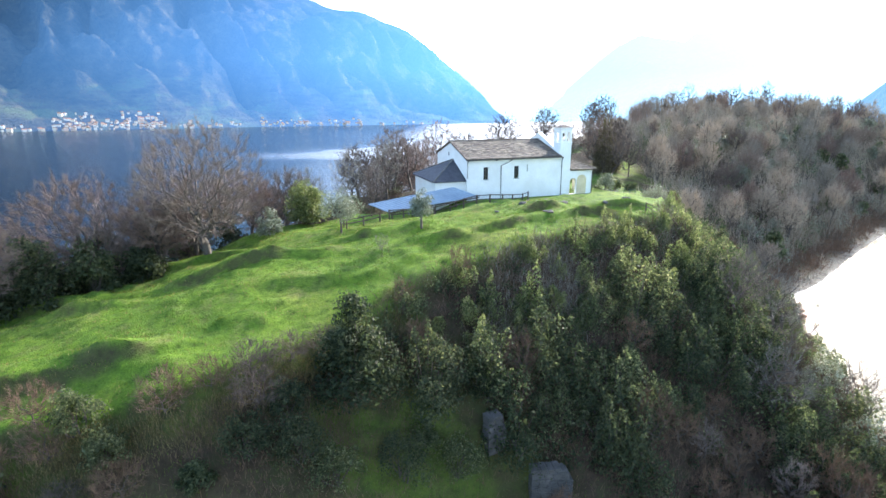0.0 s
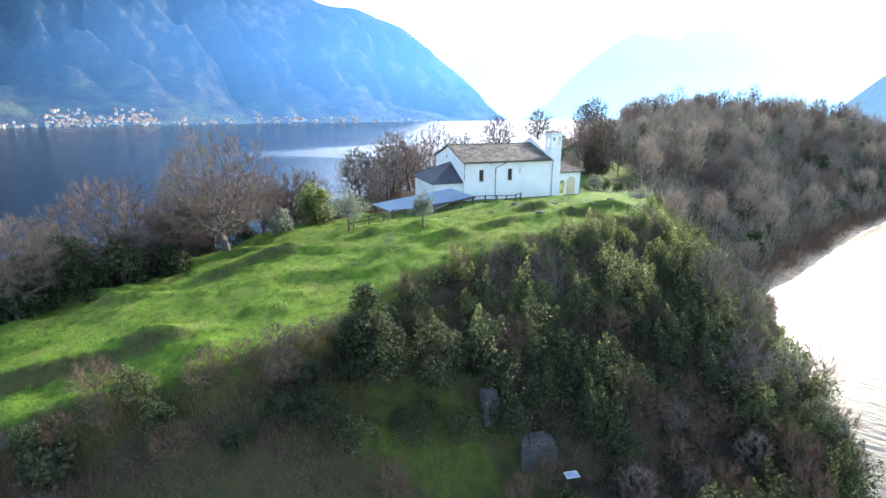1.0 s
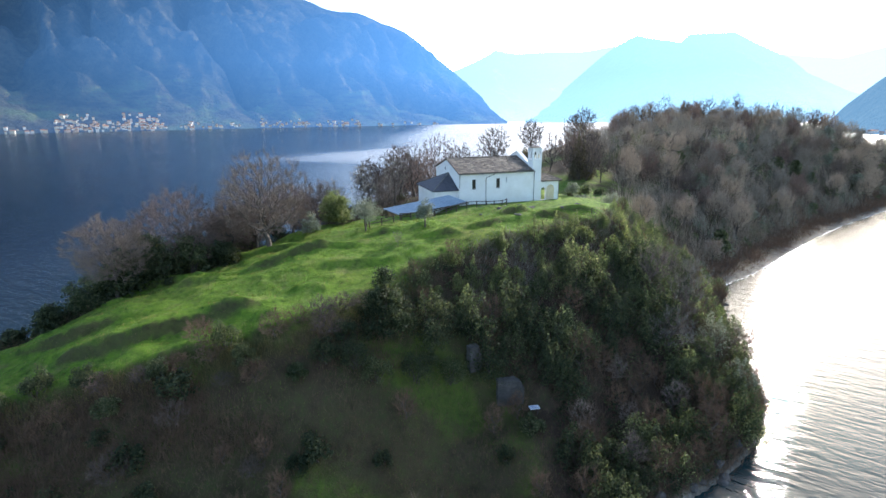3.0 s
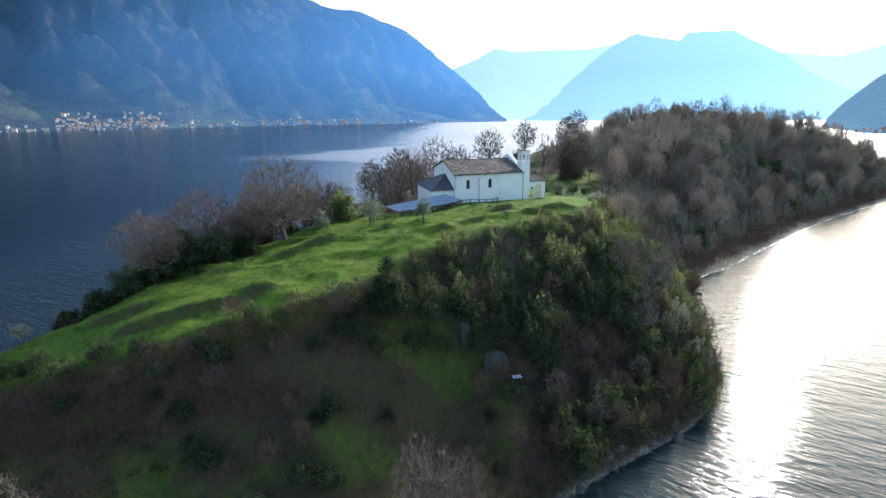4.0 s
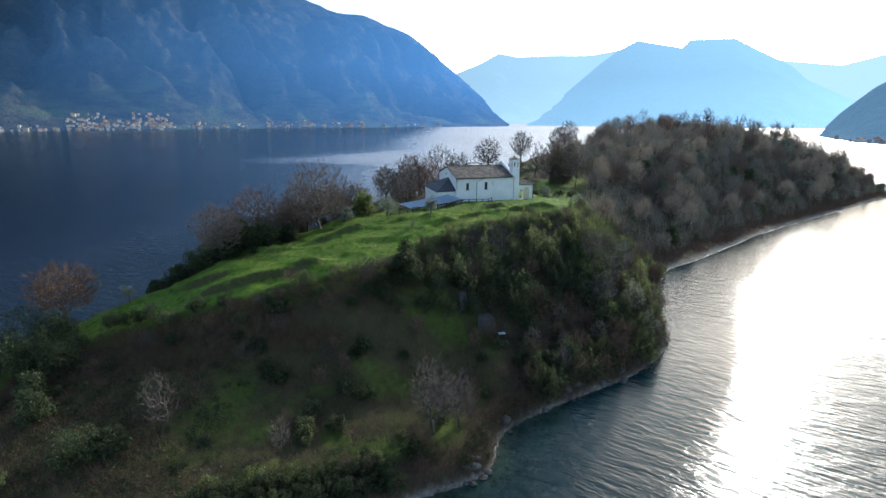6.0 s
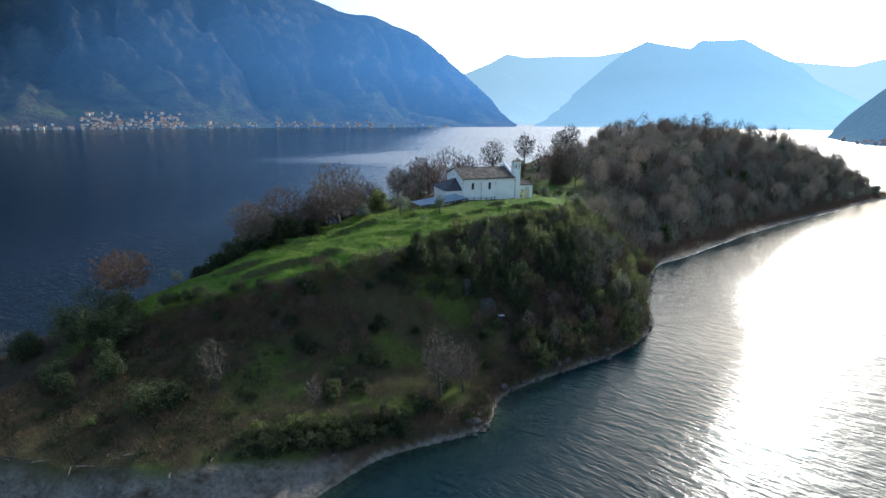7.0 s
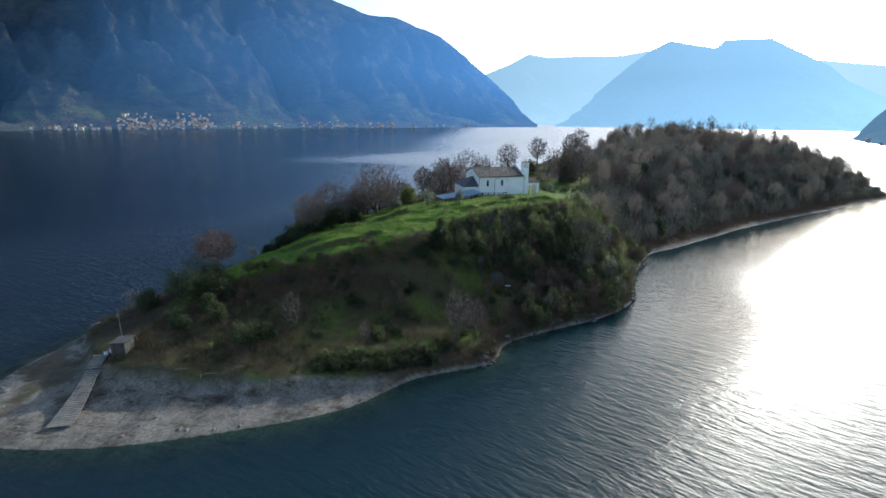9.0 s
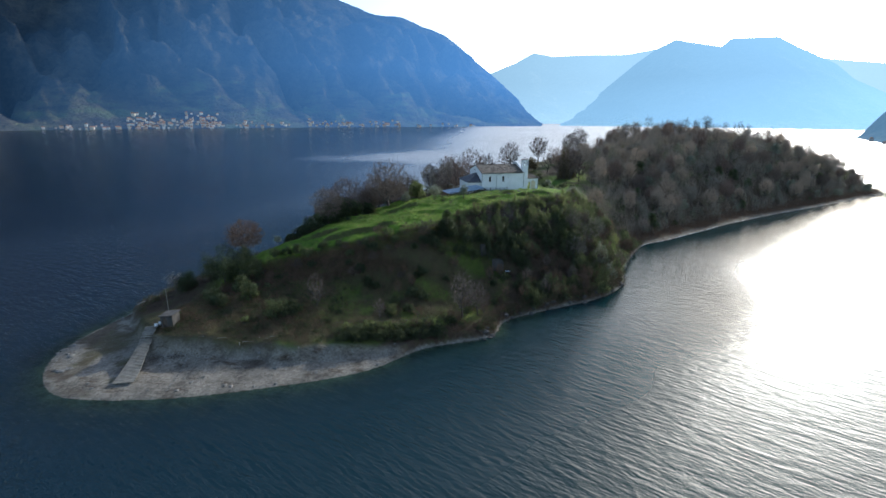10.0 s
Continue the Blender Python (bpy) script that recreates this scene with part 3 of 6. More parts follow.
def ribbons(segs, rng):
    """Thin shoots as narrow tapered strips."""
    s = np.array([[*a, *b, ra, rb] for a, b, ra, rb in segs])
    p, q, ra, rb = s[:, 0:3], s[:, 3:6], s[:, 6:7], s[:, 7:8]
    side = np.cross(q - p, rng.normal(size=p.shape))
    side /= np.linalg.norm(side, axis=1, keepdims=True) + 1e-9
    V = np.stack([p - side * ra, p + side * ra, q + side * rb, q - side * rb], 1).reshape(-1, 3)
    return V, np.arange(len(V)).reshape(-1, 4)


def leaf_quads(P, N, size, rng):
    """Diamond leaves at P facing about N."""
    t = np.cross(N, rng.normal(size=N.shape))
    t /= np.linalg.norm(t, axis=1, keepdims=True) + 1e-9
    b = np.cross(N, t)
    L, W = size[:, None], size[:, None] * 0.3
    V = np.stack([P - t * L / 2, P - b * W, P + t * L / 2, P + b * W], 1).reshape(-1, 3)
    return V, np.arange(len(P) * 4).reshape(-1, 4)


def join(*vf):
    V, F, n = [], [], 0
    for v, f in vf:
        V.append(v)
        F += (np.asarray(f) + n).tolist()
        n += len(v)
    return np.concatenate(V), F


def grown_wood(rng, height, wide, bole, r0, count, balance=0.32):
    """A crown grown from its fork: each shoot joins the wood by the shortest way from the root. Wood segments, and the shoots' ends."""
    zc = bole + 0.42 * (height - bole)
    D = rng.normal(size=(count, 3))
    D /= np.linalg.norm(D, axis=1, keepdims=True)
    lumps = 1 + 0.16 * np.sin(3 * np.arctan2(D[:, 1], D[:, 0]) + rng.uniform(0, 6)) * np.cos(4 * D[:, 2] + rng.uniform(0, 6)) + 0.07 * rng.normal(size=count)
    R = rng.uniform(0.01, 1, count) ** 0.36 * np.clip(lumps, 0.7, 1.12)
    axes = np.where(D[:, 2:3] > 0, [[wide / 2, wide / 2, height - zc]], [[wide / 2 * 0.92, wide / 2 * 0.92, zc - 0.9 * bole]])
    P = D * R[:, None] * axes + np.array([0, 0, zc])
    lean = rng.normal(size=2) * 0.04 * height
    fork = np.array([lean[0], lean[1], bole])
    mid = np.array([lean[0] * 0.3, lean[1] * 0.3, bole * 0.5])
    start = [np.array([0, 0, -0.5]), mid, fork, fork + np.array([lean[0] * 0.3, lean[1] * 0.3, 0.16 * (height - bole)])]
    N = np.concatenate([np.array(start), P])
    parent = np.full(len(N), -1)
    parent[1:4] = (0, 1, 2)
    path = np.zeros(len(N))
    path[3] = np.linalg.norm(N[3] - N[2])
    best = np.full(len(N), np.inf)
    via = np.zeros(len(N), int)
    done = np.zeros(len(N), bool)
    done[:4] = True
    for k in (2, 3):
        c = np.linalg.norm(N - N[k], axis=1) + balance * path[k]
        via[c < best], best = k, np.minimum(c, best)
    order = []
    for _ in range(count):
        k = int(np.argmin(np.where(done, np.inf, best)))
        done[k] = True
        parent[k] = via[k]
        gap = np.linalg.norm(N[k] - N[via[k]])
        path[k] = path[via[k]] + gap
        order.append(k)
        c = np.linalg.norm(N - N[k], axis=1) + balance * path[k]
        near = (c < best) & ~done
        via[near], best[near] = k, c[near]
    load = np.ones(len(N))
    for k in order[::-1]:
        load[parent[k]] += load[k]
    rad = r0 * 0.8 * (load / load[order[0]] if load[3] < load[2] * 0.2 else load / load[2]) ** 0.52
    rad = np.clip(rad, 0.012, r0)
    wood = [(N[0], N[1], r0 * 1.2, r0), (N[1], N[2], r0, r0 * 0.85), (N[2], N[3], r0 * 0.75, max(rad[3], 0.3 * r0))]
    wood += [(N[parent[k]], N[k], min(rad[k] * 1.25, r0 * 0.8), rad[k]) for k in order]
    tips = [(N[k], N[k] - N[parent[k]]) for k in order if load[k] < 9]
    return wood, tips, np.array([0, 0, bole + 0.1 * (height - bole)])


def tree_meshes(seed, height, spread, bole, r0, counts, twigs, twig_len, twig_w, bark, twig_mat, rise=0.35, wide=None):
    rng = np.random.default_rng(seed)
    wide = wide or height * (0.36 + 0.3 * spread)
    wood, tips, heart = grown_wood(rng, height * 0.96, wide, bole, r0, int(np.clip(1.6 * np.prod(counts), 60, 1400)))
    limit = min(0.026, 0.4 * r0)
    thick = [s for s in wood if s[2] > limit]
    thin = [s for s in wood if s[2] <= limit]
    trunk = mesh_from("trunk", *prisms(thick, 5), bark, True)
    twigs = int(twigs * 1.5)
    P = np.repeat(np.array([p for p, _ in tips]), twigs, 0)
    along = np.repeat(np.array([d for _, d in tips]), twigs, 0)
    P = P - along * rng.uniform(0, 1, (len(P), 1)) + rng.normal(size=P.shape) * 0.06
    along /= np.linalg.norm(along, axis=1, keepdims=True) + 1e-9
    out = P - heart
    out /= np.linalg.norm(out, axis=1, keepdims=True) + 1e-9
    D = 0.55 * along + 0.8 * out + rng.normal(size=(len(P), 3)) * 0.36 + np.array([0, 0, 0.1 + 0.6 * rise])
    D /= np.linalg.norm(D, axis=1, keepdims=True)
    tw = blades(P, D, twig_len * rng.uniform(0.5, 1.2, len(P)), 0.8 * twig_w * rng.uniform(0.7, 1.3, len(P)), rng)
    parts_ = [tw] + ([ribbons(thin, rng)] if thin else [])
    crown = mesh_from("crown", *join(*parts_), twig_mat)
    return trunk, crown


def make_tree(name, trunk, crown, m, label, category="tree", group=""):
    root = new(name)
    root.empty_display_size = 0.5
    mesh_part("trunk", trunk, root)
    mesh_part("crown", crown, root)
    root.matrix_world = m
    return tagged(root, label, category, group)


def leaf_crown(seed, rx, ry, rz, base, clumps, leaves, leaf, material, clump_r=0.33, droop=0.0, taper=0.0):
    """Clumps of small leaves in an uneven, gappy crown."""
    rng = np.random.default_rng(seed)
    C = rng.normal(size=(clumps, 3))
    C /= np.linalg.norm(C, axis=1, keepdims=True)
    C *= rng.uniform(0.25, 1.0, (clumps, 1)) ** 0.5
    C[:, 2] = np.abs(C[:, 2]) * 1.0 - 0.15
    scale = np.array([rx, ry, rz])
    cr = clump_r * min(rx, ry) * rng.uniform(0.6, 1.25, clumps)
    C = C * (scale * 0.86)
    if taper:
        slim = 1 - taper * np.clip(C[:, 2] / rz, 0, 1)
        C[:, 0] *= slim
        C[:, 1] *= slim
        cr = cr * (0.45 + 0.55 * slim)
    n = leaves // clumps
    D = rng.normal(size=(clumps, n, 3))
    D /= np.linalg.norm(D, axis=2, keepdims=True)
    P = C[:, None] + D * (cr[:, None] * rng.uniform(0.55, 1.1, (clumps, n)))[..., None] * np.array([1, 1, 1.0 + droop])
    P = P.reshape(-1, 3) + np.array([0, 0, base])
    N = D.reshape(-1, 3) + rng.normal(size=(clumps * n, 3)) * 0.5 + np.array([0, 0, 0.35])
    N /= np.linalg.norm(N, axis=1, keepdims=True)
    keep = P[:, 2] > -0.3
    P, N = P[keep], N[keep]
    return mesh_from("crown", *leaf_quads(P, N, leaf * rng.uniform(0.6, 1.4, len(P)), rng), material), C + np.array([0, 0, base])


def spire_crown(seed, rx, ry, h, spires, leaves, leaf, material, taper=0.5, fat=0.54):
    """A shrub of many upright leafy shoots of uneven height."""
    rng = np.random.default_rng(seed)
    a, q = rng.uniform(0, math.tau, spires), np.sqrt(rng.uniform(0, 1, spires))
    C = np.column_stack([np.cos(a) * q * rx, np.sin(a) * q * ry]) * 0.78
    H = h * (1 - taper * q ** 1.5) * rng.uniform(0.72, 1.1, spires)
    B = fat * min(rx, ry) * rng.uniform(0.65, 1.2, spires)
    k = np.repeat(np.arange(spires), leaves // spires)
    t = rng.uniform(0, 1, len(k)) ** 0.9
    w = rng.uniform(0, math.tau, len(k))
    fringe = 1 + 0.25 * np.sin(7 * t + 5 * np.sin(w + k))
    r = B[k] * (1 - t ** 1.6) ** 0.75 * rng.uniform(0.5, 1.12, len(k)) * fringe + 0.05
    lean = 0.22 * t[:, None] * C[k]
    P = np.column_stack([C[k] + lean + np.column_stack([np.cos(w), np.sin(w)]) * r[:, None], -0.2 + t * H[k] + rng.normal(size=len(k)) * 0.08])
    N = np.column_stack([np.cos(w), np.sin(w), 0.25 + 0.5 * t]) + rng.normal(size=(len(k), 3)) * 0.45
    N /= np.linalg.norm(N, axis=1, keepdims=True)
    tips = np.column_stack([C * 1.15, H * 0.85])
    return mesh_from("crown", *leaf_quads(P, N, leaf * rng.uniform(0.6, 1.4, len(P)), rng), material), tips


def stems(seed, targets, r, bark, name="trunk", bole=0.0, many=10):
    rng = np.random.default_rng(seed)
    segs = []
    pick = targets[rng.permutation(len(targets))[:many]]
    fork = np.array([0, 0, bole])
    if bole:
        segs += [(np.array([0, 0, -0.5]), fork * 0.5 + rng.normal(size=3) * 0.06, r * 1.2, r), (fork * 0.5, fork, r, r * 0.85)]
    for t in pick:
        a = fork if bole else np.array([*(rng.normal(size=2) * 0.15), -0.4])
        mid = (a + t) / 2 + rng.normal(size=3) * 0.12
        segs += [(a, mid, r * 0.6, r * 0.4), (mid, t, r * 0.4, r * 0.12)]
    return mesh_from(name, *prisms(segs, 5), bark, True)


def place(x, y, s=1.0, turn=0.0, sink=0.0, sz=None):
    return Matrix.Translation((x, y, ground_z(x, y) - sink)) @ Matrix.Rotation(turn, 4, 'Z') @ Matrix.Diagonal((s, s, sz or s, 1))


def spread_copies(protos, spots, rng, lo=0.8, hi=1.2):
    """Repeats of the given trees at the given spots."""
    for k, (x, y) in enumerate(spots):
        src = protos[int(rng.integers(len(protos)))]
        s = rng.uniform(lo, hi) * (0.64 if y > 150 and abs(float(crest_frame(x, y)[2])) < 18 else 1.0)
        m = place(x, y, 1.0, rng.uniform(0, math.tau), 0.1)
        ob = copy_thing(src, m)
        ob.scale = (s, s, s * rng.uniform(0.9, 1.12))


# ---------------------------------------------------------------- the church
def stone_roof_material():
    m, nt, b = node_mat("stone_roof_slabs")
    col = ramp(nt, island_random(nt), [(0, (0.07, 0.058, 0.048)), (0.5, (0.12, 0.1, 0.085)), (1, (0.2, 0.17, 0.14))])
    lichen = ramp(nt, noise_tex(nt, 0.9, 6, 0.7), [(0.35, (0.7, 0.68, 0.65)), (0.7, (1.25, 1.2, 1.1))])
    nt.links.new(mix(nt, 1.0, col, lichen, 'MULTIPLY'), b.inputs["Base Color"])
    b.inputs["Roughness"].default_value = 0.85
    bump(nt, b, noise_tex(nt, 9, 4), 0.4, 0.03)
    return m


M_SLAB = stone_roof_material()
M_SLATE = plain_material("dark_slate", (0.03, 0.032, 0.042), (0.07, 0.07, 0.085), 1.5, 0.7, 0.3, 0.02)
M_DARK = plain_material("dark_opening", (0.02, 0.02, 0.02), (0.035, 0.033, 0.03), 2.0, 0.9, 0)
M_WOOD = plain_material("weathered_wood", (0.06, 0.042, 0.03), (0.13, 0.095, 0.07), 2.5, 0.85, 0.3, 0.01)
M_PIPE = plain_material("dull_copper_pipe", (0.09, 0.08, 0.075), (0.15, 0.135, 0.12), 2.0, 0.55, 0, metal=0.4)
M_SHEET = plain_material("blue_grey_sheet_roof", (0.22, 0.29, 0.36), (0.32, 0.39, 0.46), 0.35, 0.38, 0.1, 0.01)
M_STONE = plain_material("grey_stone", (0.09, 0.087, 0.078), (0.21, 0.2, 0.18), 1.2, 0.92, 0.6, 0.06)
M_SIGN = plain_material("white_board", (0.72, 0.73, 0.75), (0.8, 0.81, 0.83), 3.0, 0.4, 0)
M_INK = plain_material("blue_print", (0.1, 0.2, 0.34), (0.15, 0.26, 0.4), 4.0, 0.5, 0)


def glass_material():
    m, nt, b = node_mat("window_glass")
    b.inputs["Base Color"].default_value = (0.02, 0.025, 0.03, 1)
    b.inputs["Roughness"].default_value = 0.08
    b.inputs["Specular IOR Level"].default_value = 0.6
    return m


M_GLASS = glass_material()


def wall_u(bm, u0, u1, v0, v1, z0, z1, holes=()):
    """A wall along u in one piece, with openings (u0, u1, z0, z1) that go through."""
    us = sorted({u0, u1, *[h[0] for h in holes], *[h[1] for h in holes]})
    zs = sorted({z0, z1, *[h[2] for h in holes], *[h[3] for h in holes]})
    pts = {}

    def vert(i, k, v):
        if (i, k, v) not in pts:
            pts[i, k, v] = bm.verts.new((us[i], v, zs[k]))
        return pts[i, k, v]

    def solid(i, k):
        if not (0 <= i < len(us) - 1 and 0 <= k < len(zs) - 1):
            return False
        return not any(h[0] <= us[i] and us[i + 1] <= h[1] and h[2] <= zs[k] and zs[k + 1] <= h[3] for h in holes)

    for i in range(len(us) - 1):
        for k in range(len(zs) - 1):
            if not solid(i, k):
                continue
            for v in (v0, v1):
                bm.faces.new([vert(i, k, v), vert(i + 1, k, v), vert(i + 1, k + 1, v), vert(i, k + 1, v)])
            for di, dk, (a, b) in ((-1, 0, ((i, k), (i, k + 1))), (1, 0, ((i + 1, k), (i + 1, k + 1))), (0, -1, ((i, k), (i + 1, k))), (0, 1, ((i, k + 1), (i + 1, k + 1)))):
                if not solid(i + di, k + dk):
                    bm.faces.new([vert(*a, v0), vert(*b, v0), vert(*b, v1), vert(*a, v1)])
    bmesh.ops.recalc_face_normals(bm, faces=bm.faces)


def prism_faces(bm, profile, axis_name, a, b):
    """Extrudes a closed profile of (p, z) pairs along u or v."""
    def vert(p, z, k):
        return bm.verts.new((k, p, z) if axis_name == "u" else (p, k, z))
    one = [vert(p, z, a) for p, z in profile]
    two = [vert(p, z, b) for p, z in profile]
    n = len(profile)
    bm.faces.new(one)
    bm.faces.new(two[::-1])
    for i in range(n):
        bm.faces.new((one[i], two[i], two[(i + 1) % n], one[(i + 1) % n]))
    bmesh.ops.recalc_face_normals(bm, faces=bm.faces)


def slab_rows(origin, along, up, length, rise, across, depth, rng, thick=0.07, trim=None):
    """Overlapping roof slabs in rows over a slope; origin at the eave."""
    along, up, origin = Vector(along).normalized(), Vector(up).normalized(), Vector(origin)
    nrm = along.cross(up).normalized()
    bm = bmesh.new()
    rows = int(rise / depth)
    for r in range(rows + 1):
        u = -rng.uniform(0, across)
        while u < length:
            w = across * rng.uniform(0.7, 1.3)
            lo, hi = (max(u, 0), min(u + w - 0.02, length))
            s0 = r * depth + rng.uniform(-0.04, 0.04)
            s1 = min(s0 + depth * 1.35, rise)
            if trim:
                lo, hi = max(lo, trim(s0)[0]), min(hi, trim(s0)[1])
            u += w
            if hi - lo < 0.08 or s1 - s0 < 0.05:
                continue
            lift = 0.05 + rng.uniform(0, 0.05)
            c = [origin + along * lo + up * s0 + nrm * lift, origin + along * hi + up * s0 + nrm * (lift + rng.uniform(-0.02, 0.02)),
                 origin + along * hi + up * s1 + nrm * 0.03, origin + along * lo + up * s1 + nrm * 0.03]
            top = [bm.verts.new(p + nrm * thick) for p in c]
            low = [bm.verts.new(p) for p in c]
            bm.faces.new(top)
            for i in range(4):
                bm.faces.new((low[i], low[(i + 1) % 4], top[(i + 1) % 4], top[i]))
    return bm


def arch_profile(c, w, z0, z1, n=8):
    """Outline of a round-headed opening."""
    r = w / 2
    pts = [(c - r, z0)] + [(c - r * math.cos(math.pi * k / n), z1 - r + r * math.sin(math.pi * k / n)) for k in range(n + 1)] + [(c + r, z0)]
    return pts


def arched_panel(bm, c, w, z0, z1, v):
    vs = [bm.verts.new((p, v, z)) for p, z in arch_profile(c, w, z0, z1)]
    bm.faces.new(vs)
    return bm


def arched_wall(bm, u0, u1, v0, v1, z0, z1, arches):
    """A wall along u with round-headed openings (centre, width, sill, crown)."""
    cur = u0
    for c, w, a, t in sorted(arches):
        if c - w / 2 > cur:
            box(bm, cur, c - w / 2, v0, v1, z0, z1)
        if a > z0:
            box(bm, c - w / 2, c + w / 2, v0, v1, z0, a)
        pts = arch_profile(c, w, a, t)[1:-1]
        for (p, z), (q, y) in zip(pts, pts[1:]):
            vs = [bm.verts.new(x) for x in ((p, v0, z), (q, v0, y), (q, v0, z1), (p, v0, z1), (p, v1, z), (q, v1, y), (q, v1, z1), (p, v1, z1))]
            for f in ((0, 1, 2, 3), (7, 6, 5, 4), (0, 4, 5, 1), (3, 2, 6, 7)):
                bm.faces.new([vs[i] for i in f])
        cur = c + w / 2
    if cur < u1:
        box(bm, cur, u1, v0, v1, z0, z1)


def build_church():
    rng = np.random.default_rng(5)
    root = new("church")
    L, W, EAVE, RIDGE = 15.7, 14.4, 6.0, 8.1
    wins = [(2.62, 3.38, 3.0, 4.78), (7.58, 8.36, 3.0, 4.8)]
    bm = bmesh.new()
    wall_u(bm, 0.4, L, 0, 0.5, -2.0, EAVE, wins + [(9.66, 9.82, 3.95, 4.95), (4.55, 4.95, 5.62, 5.9)])
    part("long_wall", bm, M_PLASTER, root, "white plastered long wall")
    bm = bmesh.new()
    prism_faces(bm, [(0, -2.0), (W, -2.0), (W, EAVE), (W / 2, RIDGE), (0, EAVE)], "u", 0, 0.4)
    part("gable_wall", bm, M_PLASTER, root)
    bm = bmesh.new()
    box(bm, 0.4, L, W - 0.5, W, -2.0, EAVE)
    part("back_wall", bm, M_PLASTER, root)
    bm = bmesh.new()
    prism_faces(bm, [(0.52, -1.0), (W, -1.0), (W, EAVE + 0.5), (W / 2, RIDGE + 1.1), (0.52, EAVE + 0.45)], "u", L - 0.35, L + 0.15)
    part("facade_wall", bm, M_PLASTER, root)
    bm = bmesh.new()
    for a, b in (((W / 2, RIDGE + 1.1), (0.0, EAVE + 0.35)), ((W / 2, RIDGE + 1.1), (W + 0.3, EAVE + 0.4))):
        prism_faces(bm, [a, b, (b[0], b[1] + 0.16), (a[0], a[1] + 0.16)], "u", L - 0.5, L + 0.3)
    part("coping", bm, M_PLASTER, root)
    # gable vent, window frames and panes
    part("gable_vent", boxed(-0.03, 0.02, W / 2 + 0.9, W / 2 + 1.25, 6.0, 6.55), M_DARK, root)
    for a, b, lo, hi in wins:
        w = part("window", boxed(a, b, 0.24, 0.27, lo, hi), M_GLASS, root, "dark glass pane set deep in the wall")
        bm = bmesh.new()
        for x0, x1, z0, z1 in ((a, a + 0.07, lo, hi), (b - 0.07, b, lo, hi), (a + 0.07, b - 0.07, lo, lo + 0.07), (a + 0.07, b - 0.07, hi - 0.07, hi), ((a + b) / 2 - 0.03, (a + b) / 2 + 0.03, lo + 0.07, hi - 0.07)):
            box(bm, x0, x1, 0.17, 0.24, z0, z1)
        for k in range(1, 4):
            z = lo + (hi - lo) * k / 4
            box(bm, a + 0.07, b - 0.07, 0.19, 0.235, z - 0.02, z + 0.02)
        part("frame", bm, M_WOOD, w)
        part("sill", boxed(a - 0.08, b + 0.08, -0.07, 0.17, lo - 0.09, lo - 0.004, 0.015), M_STONE, w)
    part("slot_recess", boxed(9.64, 9.84, 0.3, 0.34, 3.93, 4.97), M_DARK, root)
    part("vent_recess", boxed(4.5, 5.0, 0.3, 0.34, 5.6, 5.92), M_DARK, root)
    # roof: boards below, stone slabs above
    over = 0.45
    slope = (RIDGE - EAVE) / (W / 2)
    bm = bmesh.new()
    z_e = EAVE - slope * over + 0.02
    prism_faces(bm, [(-over, z_e), (W / 2, RIDGE + 0.02), (W + over, z_e), (W + over, z_e + 0.12), (W / 2, RIDGE + 0.14), (-over, z_e + 0.12)], "u", -0.25, L - 0.36)
    part("roof_deck", bm, M_WOOD, root)
    rise = math.hypot(W / 2 + over, RIDGE - z_e)
    part("roof_covering", slab_rows((-0.3, -over - 0.05, z_e + 0.1), (1, 0, 0), (0, W / 2 + over, RIDGE - z_e), L - 0.05, rise, 0.62, 0.42, rng), M_SLAB, root, "grey-brown stone roof slabs")
    part("roof_covering", slab_rows((L - 0.36, W + over + 0.05, z_e + 0.1), (-1, 0, 0), (0, -W / 2 - over, RIDGE - z_e), L - 0.05, rise, 0.62, 0.6, rng), M_SLAB, root)
    bm = bmesh.new()
    u = -0.3
    while u < L - 0.6:
        box(bm, u, u + 0.55, W / 2 - 0.2, W / 2 + 0.2, RIDGE + 0.2, RIDGE + 0.29 + rng.uniform(0, 0.03))
        u += 0.57
    part("ridge_capping", bm, M_SLAB, root)
    # gutters and downpipes
    part("gutter", tube(bmesh.new(), [(-0.3, -over - 0.1, z_e + 0.03), (L - 0.2, -over - 0.1, z_e + 0.03)], 0.08), M_PIPE, root)
    for pts in ([(5.4, -0.08, -1.4), (5.4, -0.08, 4.95), (6.9, -0.14, 5.62), (7.05, -over - 0.1, z_e)], [(15.62, -0.08, -0.2), (15.62, -0.08, 5.5), (15.55, -over - 0.1, z_e)], [(0.1, -0.08, 3.3), (0.1, -0.08, 5.5), (0.15, -over - 0.1, z_e)]):
        part("downpipe", tube(bmesh.new(), pts, 0.065), M_PIPE, root)
    # annex with a half-pyramid roof
    A0, V0, V1, AE, AP = -4.7, 0.5, 11.8, 2.95, 5.45
    bm = bmesh.new()
    box(bm, A0, A0 + 0.4, V0, V1, -4.0, AE)
    box(bm, A0 + 0.4, -0.005, V0, V0 + 0.4, -4.0, AE)
    box(bm, A0 + 0.4, -0.005, V1 - 0.4, V1, -4.0, AE)
    part("annex_wall", bm, M_PLASTER, root)
    bm = bmesh.new()
    o = 0.4
    corners = [(A0 - o, V0 - o, AE - 0.15), (A0 - o, V1 + o, AE - 0.15), (-0.01, V1 + o, AE - 0.15), (-0.01, V0 - o, AE - 0.15)]
    apex = (-0.01, 6.1, AP)
